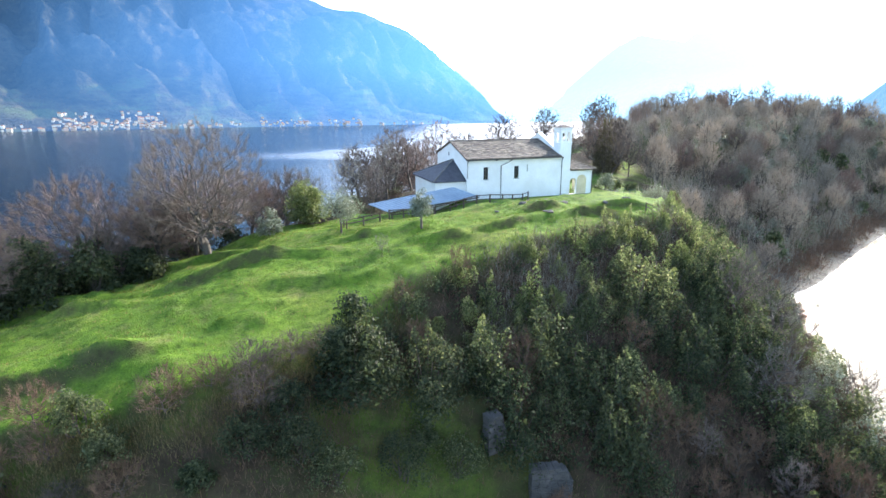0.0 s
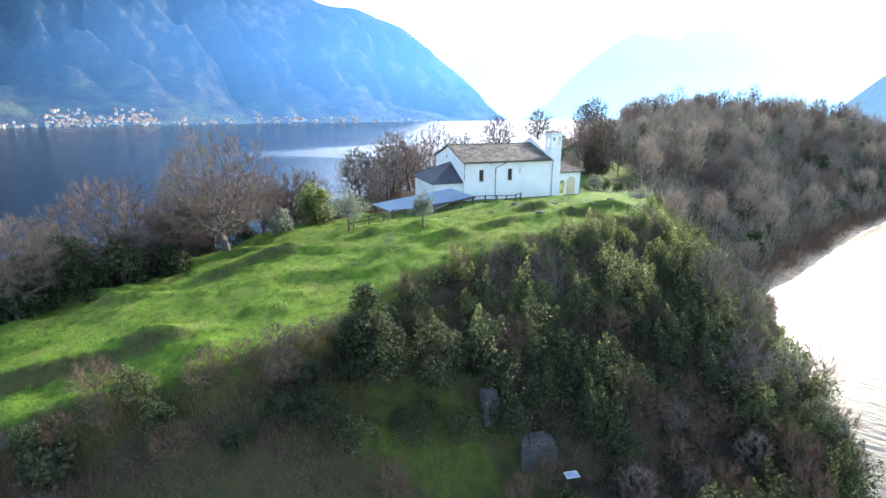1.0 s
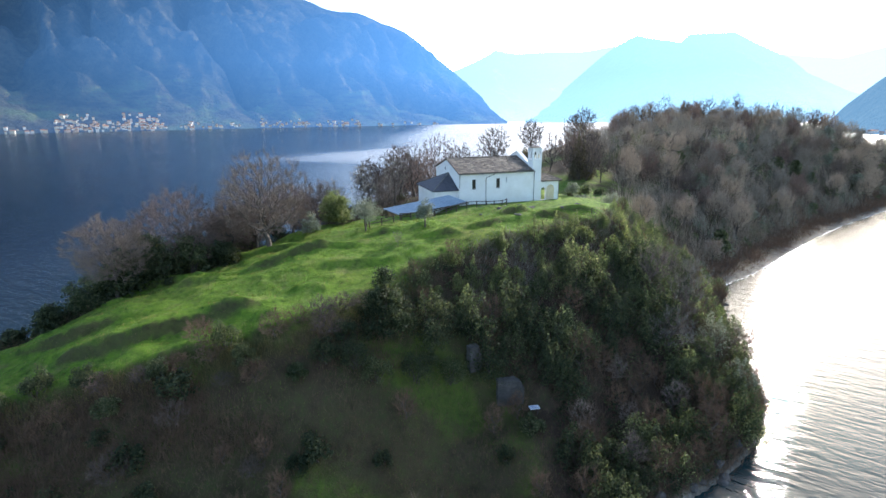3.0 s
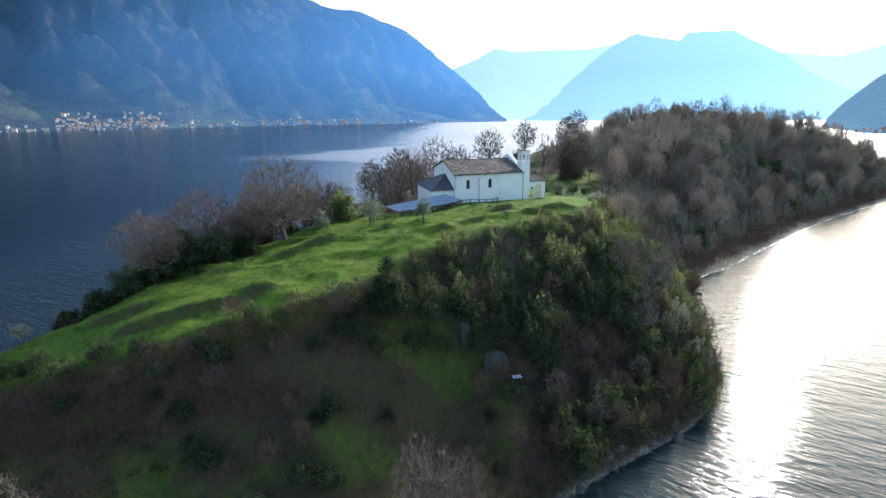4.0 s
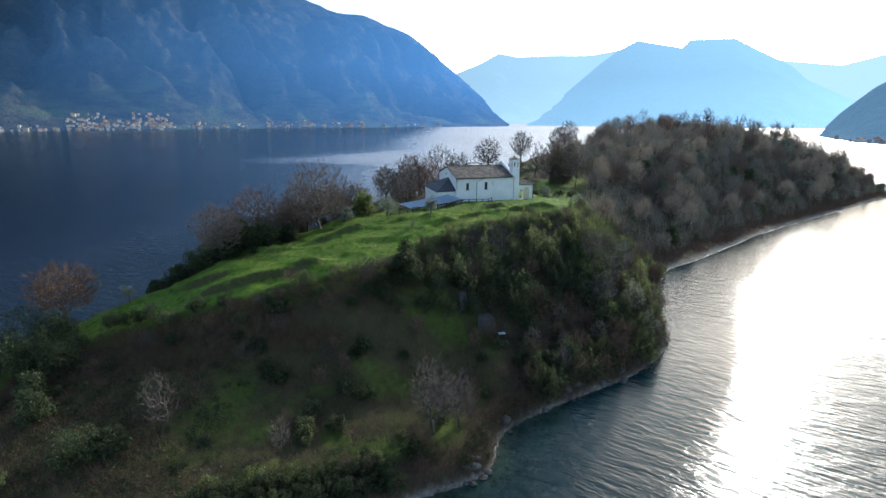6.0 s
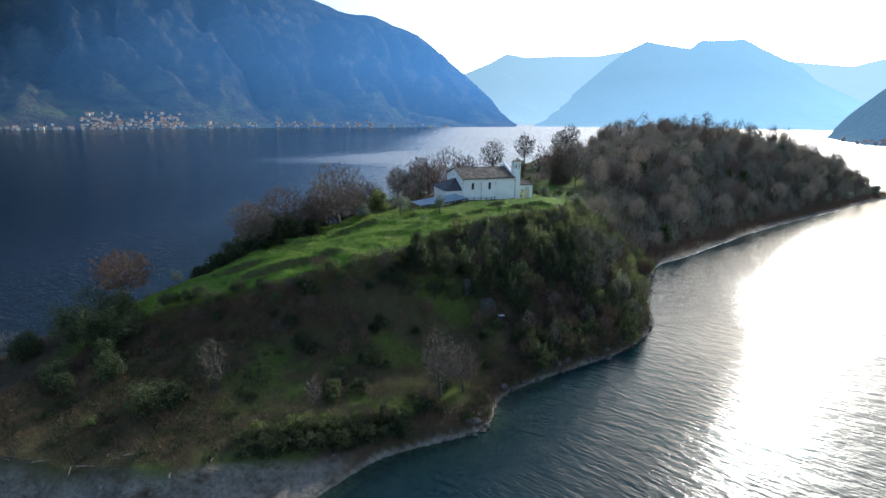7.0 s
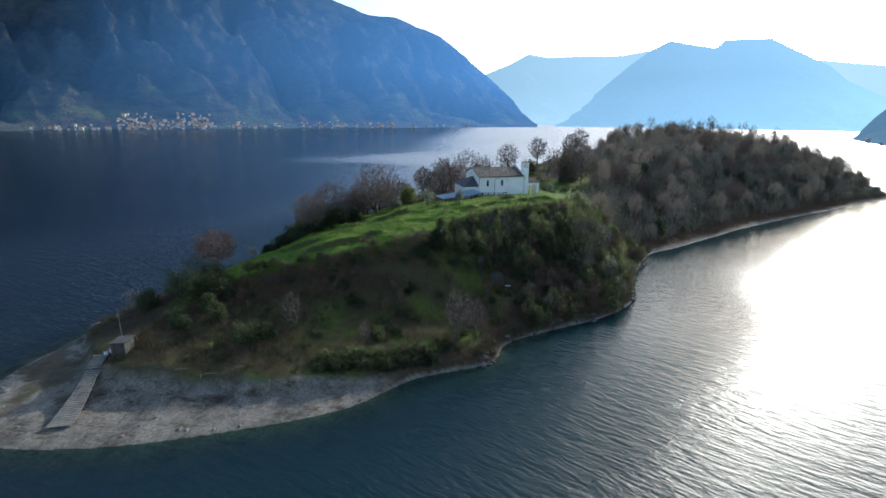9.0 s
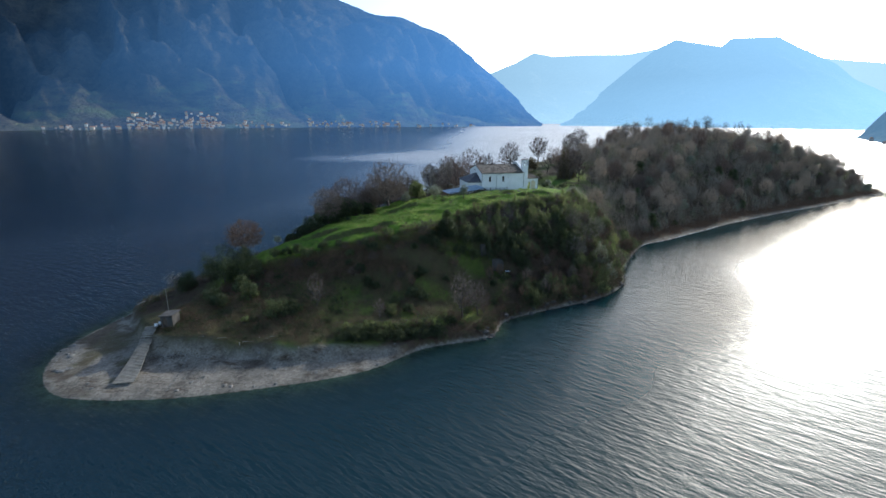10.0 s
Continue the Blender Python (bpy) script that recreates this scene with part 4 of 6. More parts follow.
    for lift in (0.0, 0.14):
        c = [bm.verts.new((x, y, z + lift)) for x, y, z in corners]
        p = bm.verts.new((apex[0], apex[1], apex[2] + lift))
        for i in (3, 0, 1):
            bm.faces.new((c[i], c[(i + 1) % 4], p))
        if lift:
            for i in (3, 0, 1):
                bm.faces.new((old[i], old[(i + 1) % 4], c[(i + 1) % 4], c[i]))
        old = c
    bmesh.ops.recalc_face_normals(bm, faces=bm.faces)
    part("annex_roof", bm, M_SLATE, root, "dark slate hipped roof")
    for a in corners[:2]:
        q = Vector(apex) - Vector(a)
        part("hip_cap", tube(bmesh.new(), [Vector(a) + Vector((0, 0, 0.16)), Vector(apex) + Vector((0, 0, 0.16))], 0.11, 5), M_STONE, root, "pale hip cap")
    # bell tower
    T0, T1, TV0, TV1, TOP = 15.72, 17.15, -0.02, 2.1, 10.1
    T0 = 15.25
    part("tower_shaft", boxed(T0, T1, TV0, TV1, 5.0, 7.9), M_PLASTER, root)
    part("tower_base", boxed(15.72, T1, TV0, TV1, -0.6, 5.0), M_PLASTER, root)
    part("tower_band", boxed(T0 - 0.1, T1 + 0.1, TV0 - 0.1, TV1 + 0.1, 7.9, 8.06, 0.02), M_PLASTER, root)
    bm = bmesh.new()
    w = (T1 - T0)
    for va, vb in ((TV0, TV0 + 0.25), (TV1 - 0.25, TV1)):
        arched_wall(bm, T0, T1, va, vb, 8.06, TOP, [(T0 + w * 0.28, w * 0.26, 8.3, 9.65), (T0 + w * 0.72, w * 0.26, 8.3, 9.65)])
    for ua, ub in ((T0, T0 + 0.25), (T1 - 0.25, T1)):
        box(bm, ua, ub, TV0 + 0.25, TV0 + 0.7, 8.06, TOP)
        box(bm, ua, ub, TV1 - 0.7, TV1 - 0.25, 8.06, TOP)
        box(bm, ua, ub, TV0 + 0.7, TV1 - 0.7, 9.5, TOP)
    part("belfry", bm, M_PLASTER, root)
    part("belfry_cornice", boxed(T0 - 0.12, T1 + 0.12, TV0 - 0.12, TV1 + 0.12, TOP, TOP + 0.15, 0.03), M_PLASTER, root)
    bm = bmesh.new()
    bmesh.ops.create_cone(bm, segments=4, radius1=1.62, radius2=0.06, depth=0.5, cap_ends=True, matrix=Matrix.Translation(((T0 + T1) / 2, (TV0 + TV1) / 2, TOP + 0.4)) @ Matrix.Rotation(math.pi / 4, 4, 'Z'))
    part("tower_cap", bm, M_SLAB, root)
    bm = bmesh.new()
    tube(bm, [((T0 + T1) / 2, (TV0 + TV1) / 2, TOP + 0.6), ((T0 + T1) / 2, (TV0 + TV1) / 2, TOP + 1.25)], 0.035, 5)
    box(bm, (T0 + T1) / 2 - 0.22, (T0 + T1) / 2 + 0.22, (TV0 + TV1) / 2 - 0.03, (TV0 + TV1) / 2 + 0.03, TOP + 0.98, TOP + 1.05)
    part("cross", bm, M_PIPE, root)
    bm = bmesh.new()
    bmesh.ops.create_cone(bm, segments=10, radius1=0.34, radius2=0.16, depth=0.5, cap_ends=True, matrix=Matrix.Translation(((T0 + T1) / 2, (TV0 + TV1) / 2, 9.2)))
    part("bell", bm, M_PIPE, root)
    # porch
    P0, P1, PE = 17.16, 21.35, 3.75
    bm = bmesh.new()
    arched_wall(bm, P0, P1, 0.1, 0.5, -0.8, PE, [(P0 + 0.72, 1.1, 0.05, 2.55)])
    part("porch_wall", bm, M_PLASTER, root)
    bm = bmesh.new()
    box(bm, P1 - 0.4, P1, 0.5, 13.5, 2.9, PE)
    for v in (0.5, 4.2, 8.6, 12.6):
        box(bm, P1 - 0.4, P1, v, v + 0.9, -0.8, 2.9)
    part("porch_colonnade", bm, M_PLASTER, root)
    part("porch_end_wall", boxed(P0 - 1.3, P1, 13.5, 13.9, -0.8, PE), M_PLASTER, root)
    part("porch_lining", boxed(P0 - 1.25, P0 + 0.12, 2.2, 13.4, -0.5, PE - 0.05), M_YELLOW, root)
    part("porch_floor", boxed(P0, P1 - 0.4, 0.5, 13.5, -0.8, -0.02), M_STONE, root)
    # added panel on the outer wall; its cream stands for the sunlit interior
    bm = bmesh.new()
    arched_panel(bm, P0 + 2.25, 1.7, 0.02, 3.05, 0.06)
    ext = bmesh.ops.extrude_face_region(bm, geom=bm.faces[:])
    bmesh.ops.translate(bm, verts=[v for v in ext["geom"] if isinstance(v, bmesh.types.BMVert)], vec=(0, 0.035, 0))
    bmesh.ops.recalc_face_normals(bm, faces=bm.faces)
    part("arched_panel", bm, M_YELLOW, root, "cream arched panel standing for the sunlit porch interior")
    # porch roof, hipped towards the meadow
    U0, U1, V0R, V1R, ZE, ZT, VH = 17.16, P1 + 0.4, -0.35, 14.2, PE, 5.5, 3.2
    bm = bmesh.new()
    lower = [bm.verts.new(p) for p in ((U0, V0R, ZE), (U1, V0R, ZE), (U1, V1R, ZE), (U0, V1R, ZT), (U0, VH, ZT))]
    upper = [bm.verts.new(v.co + Vector((0, 0, 0.12))) for v in lower]
    for vs in (lower, upper):
        bm.faces.new((vs[0], vs[1], vs[4]))
        bm.faces.new((vs[1], vs[2], vs[3], vs[4]))
    for i in range(5):
        bm.faces.new((lower[i], lower[(i + 1) % 5], upper[(i + 1) % 5], upper[i]))
    bmesh.ops.recalc_face_normals(bm, faces=bm.faces)
    part("porch_roof_deck", bm, M_WOOD, root)
    r1 = math.hypot(VH - V0R, ZT - ZE)
    part("porch_roof_covering", slab_rows((U0, V0R - 0.05, ZE + 0.1), (1, 0, 0), (0, VH - V0R, ZT - ZE), U1 - U0, r1, 0.5, 0.4, rng, trim=lambda q: (0, (U1 - U0) * (1 - q / r1))), M_SLAB, root)
    r2 = math.hypot(U1 - U0, ZT - ZE)
    part("porch_roof_covering", slab_rows((U1 + 0.05, V0R, ZE + 0.1), (0, 1, 0), (U0 - U1, 0, ZT - ZE), V1R - V0R, r2, 0.6, 0.45, rng, trim=lambda q: ((VH - V0R) * q / r2, V1R - V0R)), M_SLAB, root)
    part("porch_downpipe", tube(bmesh.new(), [(P1 - 0.1, 0.02, -0.2), (P1 - 0.1, 0.02, PE - 0.1)], 0.06), M_PIPE, root)
    root.matrix_world = Matrix.Translation(CHURCH) @ Matrix.Rotation(CHURCH_TURN, 4, 'Z')
    return tagged(root, "white plastered country church with a stone-slab roof and small bell tower", "church")


build_church()


def build_canopy():
    """Sheet roof over the dig beside the church."""
    root = new("canopy")
    P = [Vector((-8.2, 66.8, 22.9)), Vector((4.4, 71.7, 24.2)), Vector((0.7, 72.8, 25.4)), Vector((-11.2, 68.5, 23.7))]
    bm = bmesh.new()
    n = 24
    nrm = (P[1] - P[0]).cross(P[3] - P[0]).normalized()
    rows = []
    for i in range(n * 4 + 1):
        t = i / (n * 4)
        lift = nrm * (0.05 if i % 4 in (1, 2) else 0.0)
        rows.append([[bm.verts.new(P[0].lerp(P[1], t) + lift + nrm * k), bm.verts.new(P[3].lerp(P[2], t) + lift + nrm * k)] for k in (0, -0.06)])
    for a, b in zip(rows, rows[1:]):
        bm.faces.new((a[0][0], b[0][0], b[0][1], a[0][1]))
        bm.faces.new((a[1][1], b[1][1], b[1][0], a[1][0]))
        bm.faces.new((a[0][0], a[1][0], b[1][0], b[0][0]))
        bm.faces.new((a[0][1], b[0][1], b[1][1], a[1][1]))
    part("roof_sheet", bm, M_SHEET, root, "blue-grey ribbed sheet roof")
    for a, b in ((P[0], P[1]), (P[3], P[2])):
        part("beam", tube(bmesh.new(), [a - nrm * 0.16, b - nrm * 0.16], 0.09, 4), M_WOOD, root)
        for k in range(5):
            q = a.lerp(b, (k + 0.15) / 4.3)
            part("post", tube(bmesh.new(), [(q.x, q.y, ground_z(q.x, q.y) - 0.3), (q.x, q.y, q.z - 0.2)], 0.09, 6), M_WOOD, root)
    return tagged(root, "blue-grey sheet roof on timber posts beside the church", "canopy")


def build_fence(points, label, high=1.05, step=1.8, rails=(0.5, 0.95), thick=0.06, material=None, name="rail_fence"):
    root = new(name)
    pts = []
    for (ax, ay), (bx, by) in zip(points, points[1:]):
        n = max(1, round(math.hypot(bx - ax, by - ay) / step))
        pts += [(ax + (bx - ax) * k / n, ay + (by - ay) * k / n) for k in range(n)]
    pts.append(points[-1])
    rng = random.Random(len(pts))
    foot = [Vector((x, y, ground_z(x, y))) for x, y in pts]
    for p in foot:
        part("post", tube(bmesh.new(), [p - Vector((0, 0, 0.3)), p + Vector((rng.uniform(-0.03, 0.03), rng.uniform(-0.03, 0.03), high))], thick * 1.25, 6), material or M_WOOD, root)
    for a, b in zip(foot, foot[1:]):
        for h in rails:
            part("rail", tube(bmesh.new(), [a + Vector((0, 0, h + rng.uniform(-0.03, 0.03))), b + Vector((0, 0, h + rng.uniform(-0.03, 0.03)))], thick * 0.8, 6), material or M_WOOD, root)
    return tagged(root, label, "fence")


build_canopy()
build_fence([(11.4, 71.6), (10.4, 70.2), (7.5, 69.2), (3.8, 67.6), (0.2, 65.0), (-4.0, 63.4), (-7.6, 62.6)], "dark weathered timber rail fence above the dig", 1.3, 1.9, (0.65, 1.2), 0.085)
build_fence([(-8.4, 59.8), (-12.2, 58.4), (-13.4, 61.0)], "short dark timber rail fence on the meadow", 1.2, 1.8, (0.6, 1.1), 0.08)


# ---------------------------------------------------------------- planting
rng = np.random.default_rng(77)


def bare_tree(seed, at, high, label, group="", spread=0.8, bole=0.24, r0=0.3, counts=(7, 4, 4, 3), twigs=3, tl=1.1, tw=0.045, twig_mat=None, rise=0.35, wide=None, name="bare_tree"):
    t, c = tree_meshes(seed, high, spread, bole * high, r0, counts, twigs, tl, tw, M_BARK, twig_mat or M_TWIG, rise, wide)
    return make_tree(name, t, c, place(*at), label, "shrub" if name == "bare_shrub" else "tree", group)


def leafy_tree(name, seed, at, size, base, clumps, leaves, leaf, material, label, category, group="", bole=0.0, r=0.1, clump_r=0.33, taper=0.0):
    me, C = leaf_crown(seed, *size, base, clumps, leaves, leaf, material, clump_r, taper=taper)
    return make_tree(name, stems(seed + 1, C, r, M_BARK, bole=bole), me, place(*at), label, category, group)


def spire_shrub(name, seed, at, size, spires, leaves, leaf, material, label, category="shrub", group="", r=0.1, taper=0.5, fat=0.54):
    me, tips = spire_crown(seed, *size, spires, leaves, leaf, material, taper, fat)
    return make_tree(name, stems(seed + 1, tips, r, M_BARK, many=min(spires, 10)), me, place(*at), label, category, group)


def scatter(n, x0, x1, y0, y1, gap, ok, seed):
    """Spots in a field that pass a test and keep a gap."""
    r = np.random.default_rng(seed)
    out = []
    for _ in range(60):
        X, Y = r.uniform(x0, x1, n), r.uniform(y0, y1, n)
        good = ok(X, Y, *height(X, Y))
        for x, y in zip(X[good], Y[good]):
            if not gap or all((x - a) ** 2 + (y - b) ** 2 > gap * gap for a, b in out):
                out.append((x, y))
                if len(out) >= n:
                    return out
    return out


def brush(name, spots, n, length, width, radius, material, label, seed, up=0.8, category="brush"):
    """Thickets too fine to count: thin shoots that fan out from many roots."""
    r = np.random.default_rng(seed)
    S = np.array(spots)
    P = np.repeat(S, n, 0) + r.normal(size=(len(S) * n, 2)) * radius
    Z = height(P[:, 0], P[:, 1])[0] - 0.05
    D = r.normal(size=(len(P), 3)) * 0.55
    D[:, 2] = np.abs(D[:, 2]) + up
    D /= np.linalg.norm(D, axis=1, keepdims=True)
    big = np.repeat(r.uniform(0.5, 1.3, len(S)), n)
    base = np.column_stack([P, Z]) + D * (r.uniform(0, 0.6, len(P)) * length * big)[:, None] * (r.uniform(size=len(P)) < 0.6)[:, None]
    V, F = blades(base, D, length * big * r.uniform(0.4, 1.0, len(P)), width * r.uniform(0.6, 1.4, len(P)), r)
    return tagged(new(name, mesh_from(name, V, F, material)), label, category, kind="stuff")


def leaf_cover(name, spots, n, radius, high, leaf, material, label, seed):
    """Low leafy cover, too fine to count."""
    r = np.random.default_rng(seed)
    S = np.array(spots)
    k = np.repeat(r.uniform(0.6, 1.4, len(S)), n)
    D = r.normal(size=(len(S) * n, 3))
    D /= np.linalg.norm(D, axis=1, keepdims=True)
    D[:, 2] = np.abs(D[:, 2])
    Z = height(S[:, 0], S[:, 1])[0]
    P = np.repeat(np.column_stack([S, Z]), n, 0) + D * np.array([radius, radius, high]) * (k * r.uniform(0.5, 1.05, len(k)))[:, None]
    N = D + r.normal(size=D.shape) * 0.5
    N /= np.linalg.norm(N, axis=1, keepdims=True)
    V, F = leaf_quads(P, N, leaf * r.uniform(0.6, 1.4, len(P)), r)
    return tagged(new(name, mesh_from(name, V, F, material)), label, "undergrowth", kind="stuff")


# bare trees and evergreens along the lakeside edge of the meadow
EDGE = "trees along the meadow's lakeside edge"
bare_tree(101, (-27, 54), 15.0, "tall bare broadleaf tree with a domed twiggy crown", EDGE, 1.9, 0.15, 0.4, (11, 5, 4, 4), 12, 0.9, 0.032, M_TWIG, 0.1, 14.0)
bare_tree(102, (-39.5, 52), 15.5, "bare pinkish-brown tree with evergreens about its foot", EDGE, 1.9, 0.2, 0.36, (10, 5, 4, 4), 11, 0.9, 0.034, M_TWIG_RED, 0.1, 13.5)
bare_tree(103, (-43, 41.5), 11.5, "slim bare grey-brown tree on the lakeside slope", EDGE, 1.7, 0.24, 0.26, (9, 5, 4, 4), 10, 0.9, 0.032, M_TWIG, 0.1, 9.5)
bare_tree(104, (-34, 62), 11.0, "bare pinkish tree behind the taller one", EDGE, 1.7, 0.3, 0.26, (9, 5, 4, 3), 10, 0.8, 0.04, M_TWIG_RED, 0.1, 8.5)
bare_tree(105, (-28, 68), 11.5, "bare pinkish-brown tree with a broad crown", EDGE, 1.7, 0.3, 0.26, (9, 5, 4, 3), 10, 0.8, 0.04, M_TWIG_RED, 0.1, 9.5)
bare_tree(106, (-33, 55), 9.0, "bare reddish-brown tree at the meadow's edge", EDGE, 1.7, 0.3, 0.24, (8, 5, 4, 3), 10, 0.8, 0.04, M_TWIG_RED, 0.1, 7.5)
bare_tree(107, (-61, 24.5), 11.2, "bare rust-brown tree with a round crown above the lake", EDGE, 1.7, 0.3, 0.26, (10, 5, 4, 3), 11, 0.8, 0.045, M_BRACKEN, 0.1, 10.0)
bare_tree(108, (-57.5, 49), 6.5, "small bare grey tree near the water", EDGE, 1.7, 0.3, 0.18, (9, 4, 4, 3), 4, 0.8, 0.03, M_TWIG_GREY, 0.1, 6.0)
bare_tree(109, (-74, 12), 5.5, "small bare tree at the island's point", EDGE, 0.8, 0.35, 0.14, (6, 4, 3, 3), 3, 0.7, 0.03, M_TWIG_GREY, 0.3, 4.5)
for k, (x, y, h, w_, m) in enumerate([(-31, 59, 12, 10, M_TWIG_RED), (-24, 74, 11.5, 9, M_TWIG), (-46, 50, 13.5, 9, M_TWIG), (-37, 57, 11.5, 9.5, M_TWIG), (-29, 80, 11, 9, M_TWIG_RED), (-50, 56, 12, 8, M_TWIG_RED)]):
    bare_tree(112 + k, (x, y), h, ("bare brown tree in the row along the lake", "bare reddish tree in the row along the lake")[m is M_TWIG_RED], EDGE, 1.6, 0.2, 0.25, (9, 5, 4, 3), 9, 0.9, 0.042, m, 0.15, w_)
for k, (x, y, h, lab) in enumerate([(-17, 84, 12, "pale bare tree with upright branches"), (-11, 88, 11.5, "pale bare tree with fine upright twigs"), (-22, 78, 11, "pale bare tree above the lakeside slope"), (-7, 93, 13, "bare brown tree behind the canopy"), (-12, 78, 8.5, "slender bare tree beside the canopy")]):
    bare_tree(120 + k, (x, y), h, lab, EDGE, 0.6, 0.2, 0.22, (7, 4, 4, 3), 3, 1.1, 0.035, M_TWIG_GREY if k < 3 else M_TWIG)
# trees behind the church
BEHIND = "trees behind the church"
for k, (x, y, h, m) in enumerate([(-2, 133, 20, M_TWIG_RED), (-10, 128, 15, M_TWIG_DARK), (5, 137, 15.5, M_TWIG_DARK), (16, 150, 17, M_TWIG_DARK), (33, 175, 15.5, M_TWIG_DARK), (-15, 118, 16, M_TWIG_RED), (-9, 112, 16, M_TWIG_RED), (-14, 105, 15, M_TWIG_DARK), (50, 178, 14, M_TWIG_DARK), (57, 190, 15, M_TWIG_DARK), (-5, 104, 15, M_TWIG_RED), (2, 115, 13, M_TWIG_DARK), (-11, 98, 13, M_TWIG_RED), (-18, 99, 12, M_TWIG_DARK)]):
    bare_tree(140 + k, (x, y), h, ("tall dark bare tree with a fan-shaped crown behind the church", "bare reddish-brown tree behind the church")[m is M_TWIG_RED], BEHIND, 1.0, 0.26, 0.36, (8, 5, 4, 4), 8, 0.8, 0.05, m, 0.3)
for k, (x, y, r_, h) in enumerate([(40, 130, 2.5, 18.5), (43.5, 135, 2.2, 14.0)]):
    spire_shrub("conifer", 160 + 2 * k, (x, y), (r_, r_, h), 22, 3600, 0.42, M_CONIFER, ("tall brownish conifer on the grassy slope", "brownish conifer beside a taller one")[k], "tree", r=0.28, taper=0.8, fat=0.6)
for k, (x, y, h) in enumerate([(38, 133, 15), (42.5, 131, 16), (45, 138, 14)]):
    bare_tree(170 + k, (x, y), h, "dense bare brown tree beside the tall conifers", BEHIND, 0.6, 0.15, 0.25, (8, 5, 4, 3), 8, 0.9, 0.05, (M_TWIG_RED, M_TWIG, M_TWIG_DARK)[k], 0.4)
leafy_tree("conifer", 166, (27, 150), (3.6, 3.4, 6.5), 2.0, 46, 2200, 0.55, M_CONIFER, "spreading dark conifer behind the church", "tree", bole=1.2, r=0.24)
for k, (x, y, h, m) in enumerate([(47, 131, 10, M_TWIG_RED), (39, 136, 11, M_TWIG), (47, 139, 11, M_TWIG_RED), (34, 143, 10, M_TWIG), (43, 148, 11, M_TWIG), (52, 150, 11, M_TWIG_HILL), (48, 158, 11, M_TWIG), (38, 160, 11, M_TWIG_RED), (52, 126, 9, M_TWIG_HILL), (54, 136, 9, M_TWIG_RED)]):
    bare_tree(600 + k, (x, y), h, ("bare brown tree on the grassy slope behind the church", "bare reddish tree on the grassy slope behind the church")[m is M_TWIG_RED], "trees of the grassy slope", 0.9, 0.2, 0.18, (7, 4, 4), 6, 1.1, 0.045, m, 0.35, 7.0)
for k, (x, y, r_, h) in enumerate([(31, 104, 1.5, 1.6), (36, 108, 1.8, 2.0), (41, 112, 1.6, 1.8), (29, 112, 1.4, 1.6), (38, 115, 1.8, 2.2), (26, 119, 1.8, 2.2), (29, 134, 2.2, 3.0), (43, 137, 2.2, 2.6)]):
    leafy_tree("evergreen_shrub", 620 + 3 * k, (x, y), (r_, r_, h), 0.5, 20, 900, 0.34, (M_LEAF_DARK, M_LEAF)[k % 2], "low dark bush on the grassy terraces", "shrub", "bushes of the grassy terraces")
# evergreens at the meadow's edge
leafy_tree("evergreen_tree", 170, (-19.5, 68), (3.1, 3.0, 5.6), 2.0, 60, 5200, 0.34, M_LEAF_BRIGHT_SUNLIT, "dense green evergreen tree beside the meadow", "tree", bole=1.5, r=0.2)
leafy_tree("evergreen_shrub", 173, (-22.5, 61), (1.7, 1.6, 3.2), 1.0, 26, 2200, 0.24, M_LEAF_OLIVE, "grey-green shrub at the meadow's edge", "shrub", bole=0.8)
for k, (x, y, rx, h) in enumerate([(-40.5, 54.5, 3.6, 7.0), (-43, 51, 3.8, 6.6), (-46, 47.5, 3.6, 6.0), (-37.5, 58.5, 3.4, 6.0), (-49, 44, 3.2, 5.0), (-34.5, 63, 3.0, 5.0), (-52, 41, 2.6, 3.6), (-44, 57, 3.8, 7.5), (-47.5, 52.5, 3.6, 6.6), (-50.5, 48, 3.2, 5.6), (-30.5, 66, 2.8, 4.6), (-36.5, 48.5, 2.6, 4.2), (-40, 46, 3.0, 5.0), (-43, 43.5, 2.8, 4.6), (-46.5, 40.8, 2.6, 4.0), (-49.5, 38, 2.2, 3.2), (-33, 51.5, 2.0, 3.0), (-45.5, 45, 3.0, 5.4), (-52.5, 35.5, 1.8, 2.4)]):
    leafy_tree("evergreen_shrub", 1180 + 3 * k, (x, y), (rx * 1.15, rx * 1.05, h * 1.5), h * 0.3, 60, 4000, 0.34, (M_LEAF_DARK, M_LEAF)[k % 3 == 2], "large dark evergreen bush under bare trees", "shrub", "evergreens under the edge trees")
for k, (x, y, h) in enumerate([(-39.8, 51.4, 9.5), (-41.2, 52.6, 7.5), (-36.6, 52.8, 6.0)]):
    spire_shrub("ivy_clump", 1300 + 3 * k, (x, y), (1.7, 1.6, h), 9, 2400, 0.26, M_LEAF_DARK, "tall dark ivy growing round bare tree trunks", "ivy", "ivy of the edge trees", 0.12, 0.6)
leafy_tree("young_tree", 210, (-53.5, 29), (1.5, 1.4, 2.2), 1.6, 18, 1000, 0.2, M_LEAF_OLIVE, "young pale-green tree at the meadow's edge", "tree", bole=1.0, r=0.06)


# olive trees on the meadow
def olive(seed, at, rx, h, bole, label):
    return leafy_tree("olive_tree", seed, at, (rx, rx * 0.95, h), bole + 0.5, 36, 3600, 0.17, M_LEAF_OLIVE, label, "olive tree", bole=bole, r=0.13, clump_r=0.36)


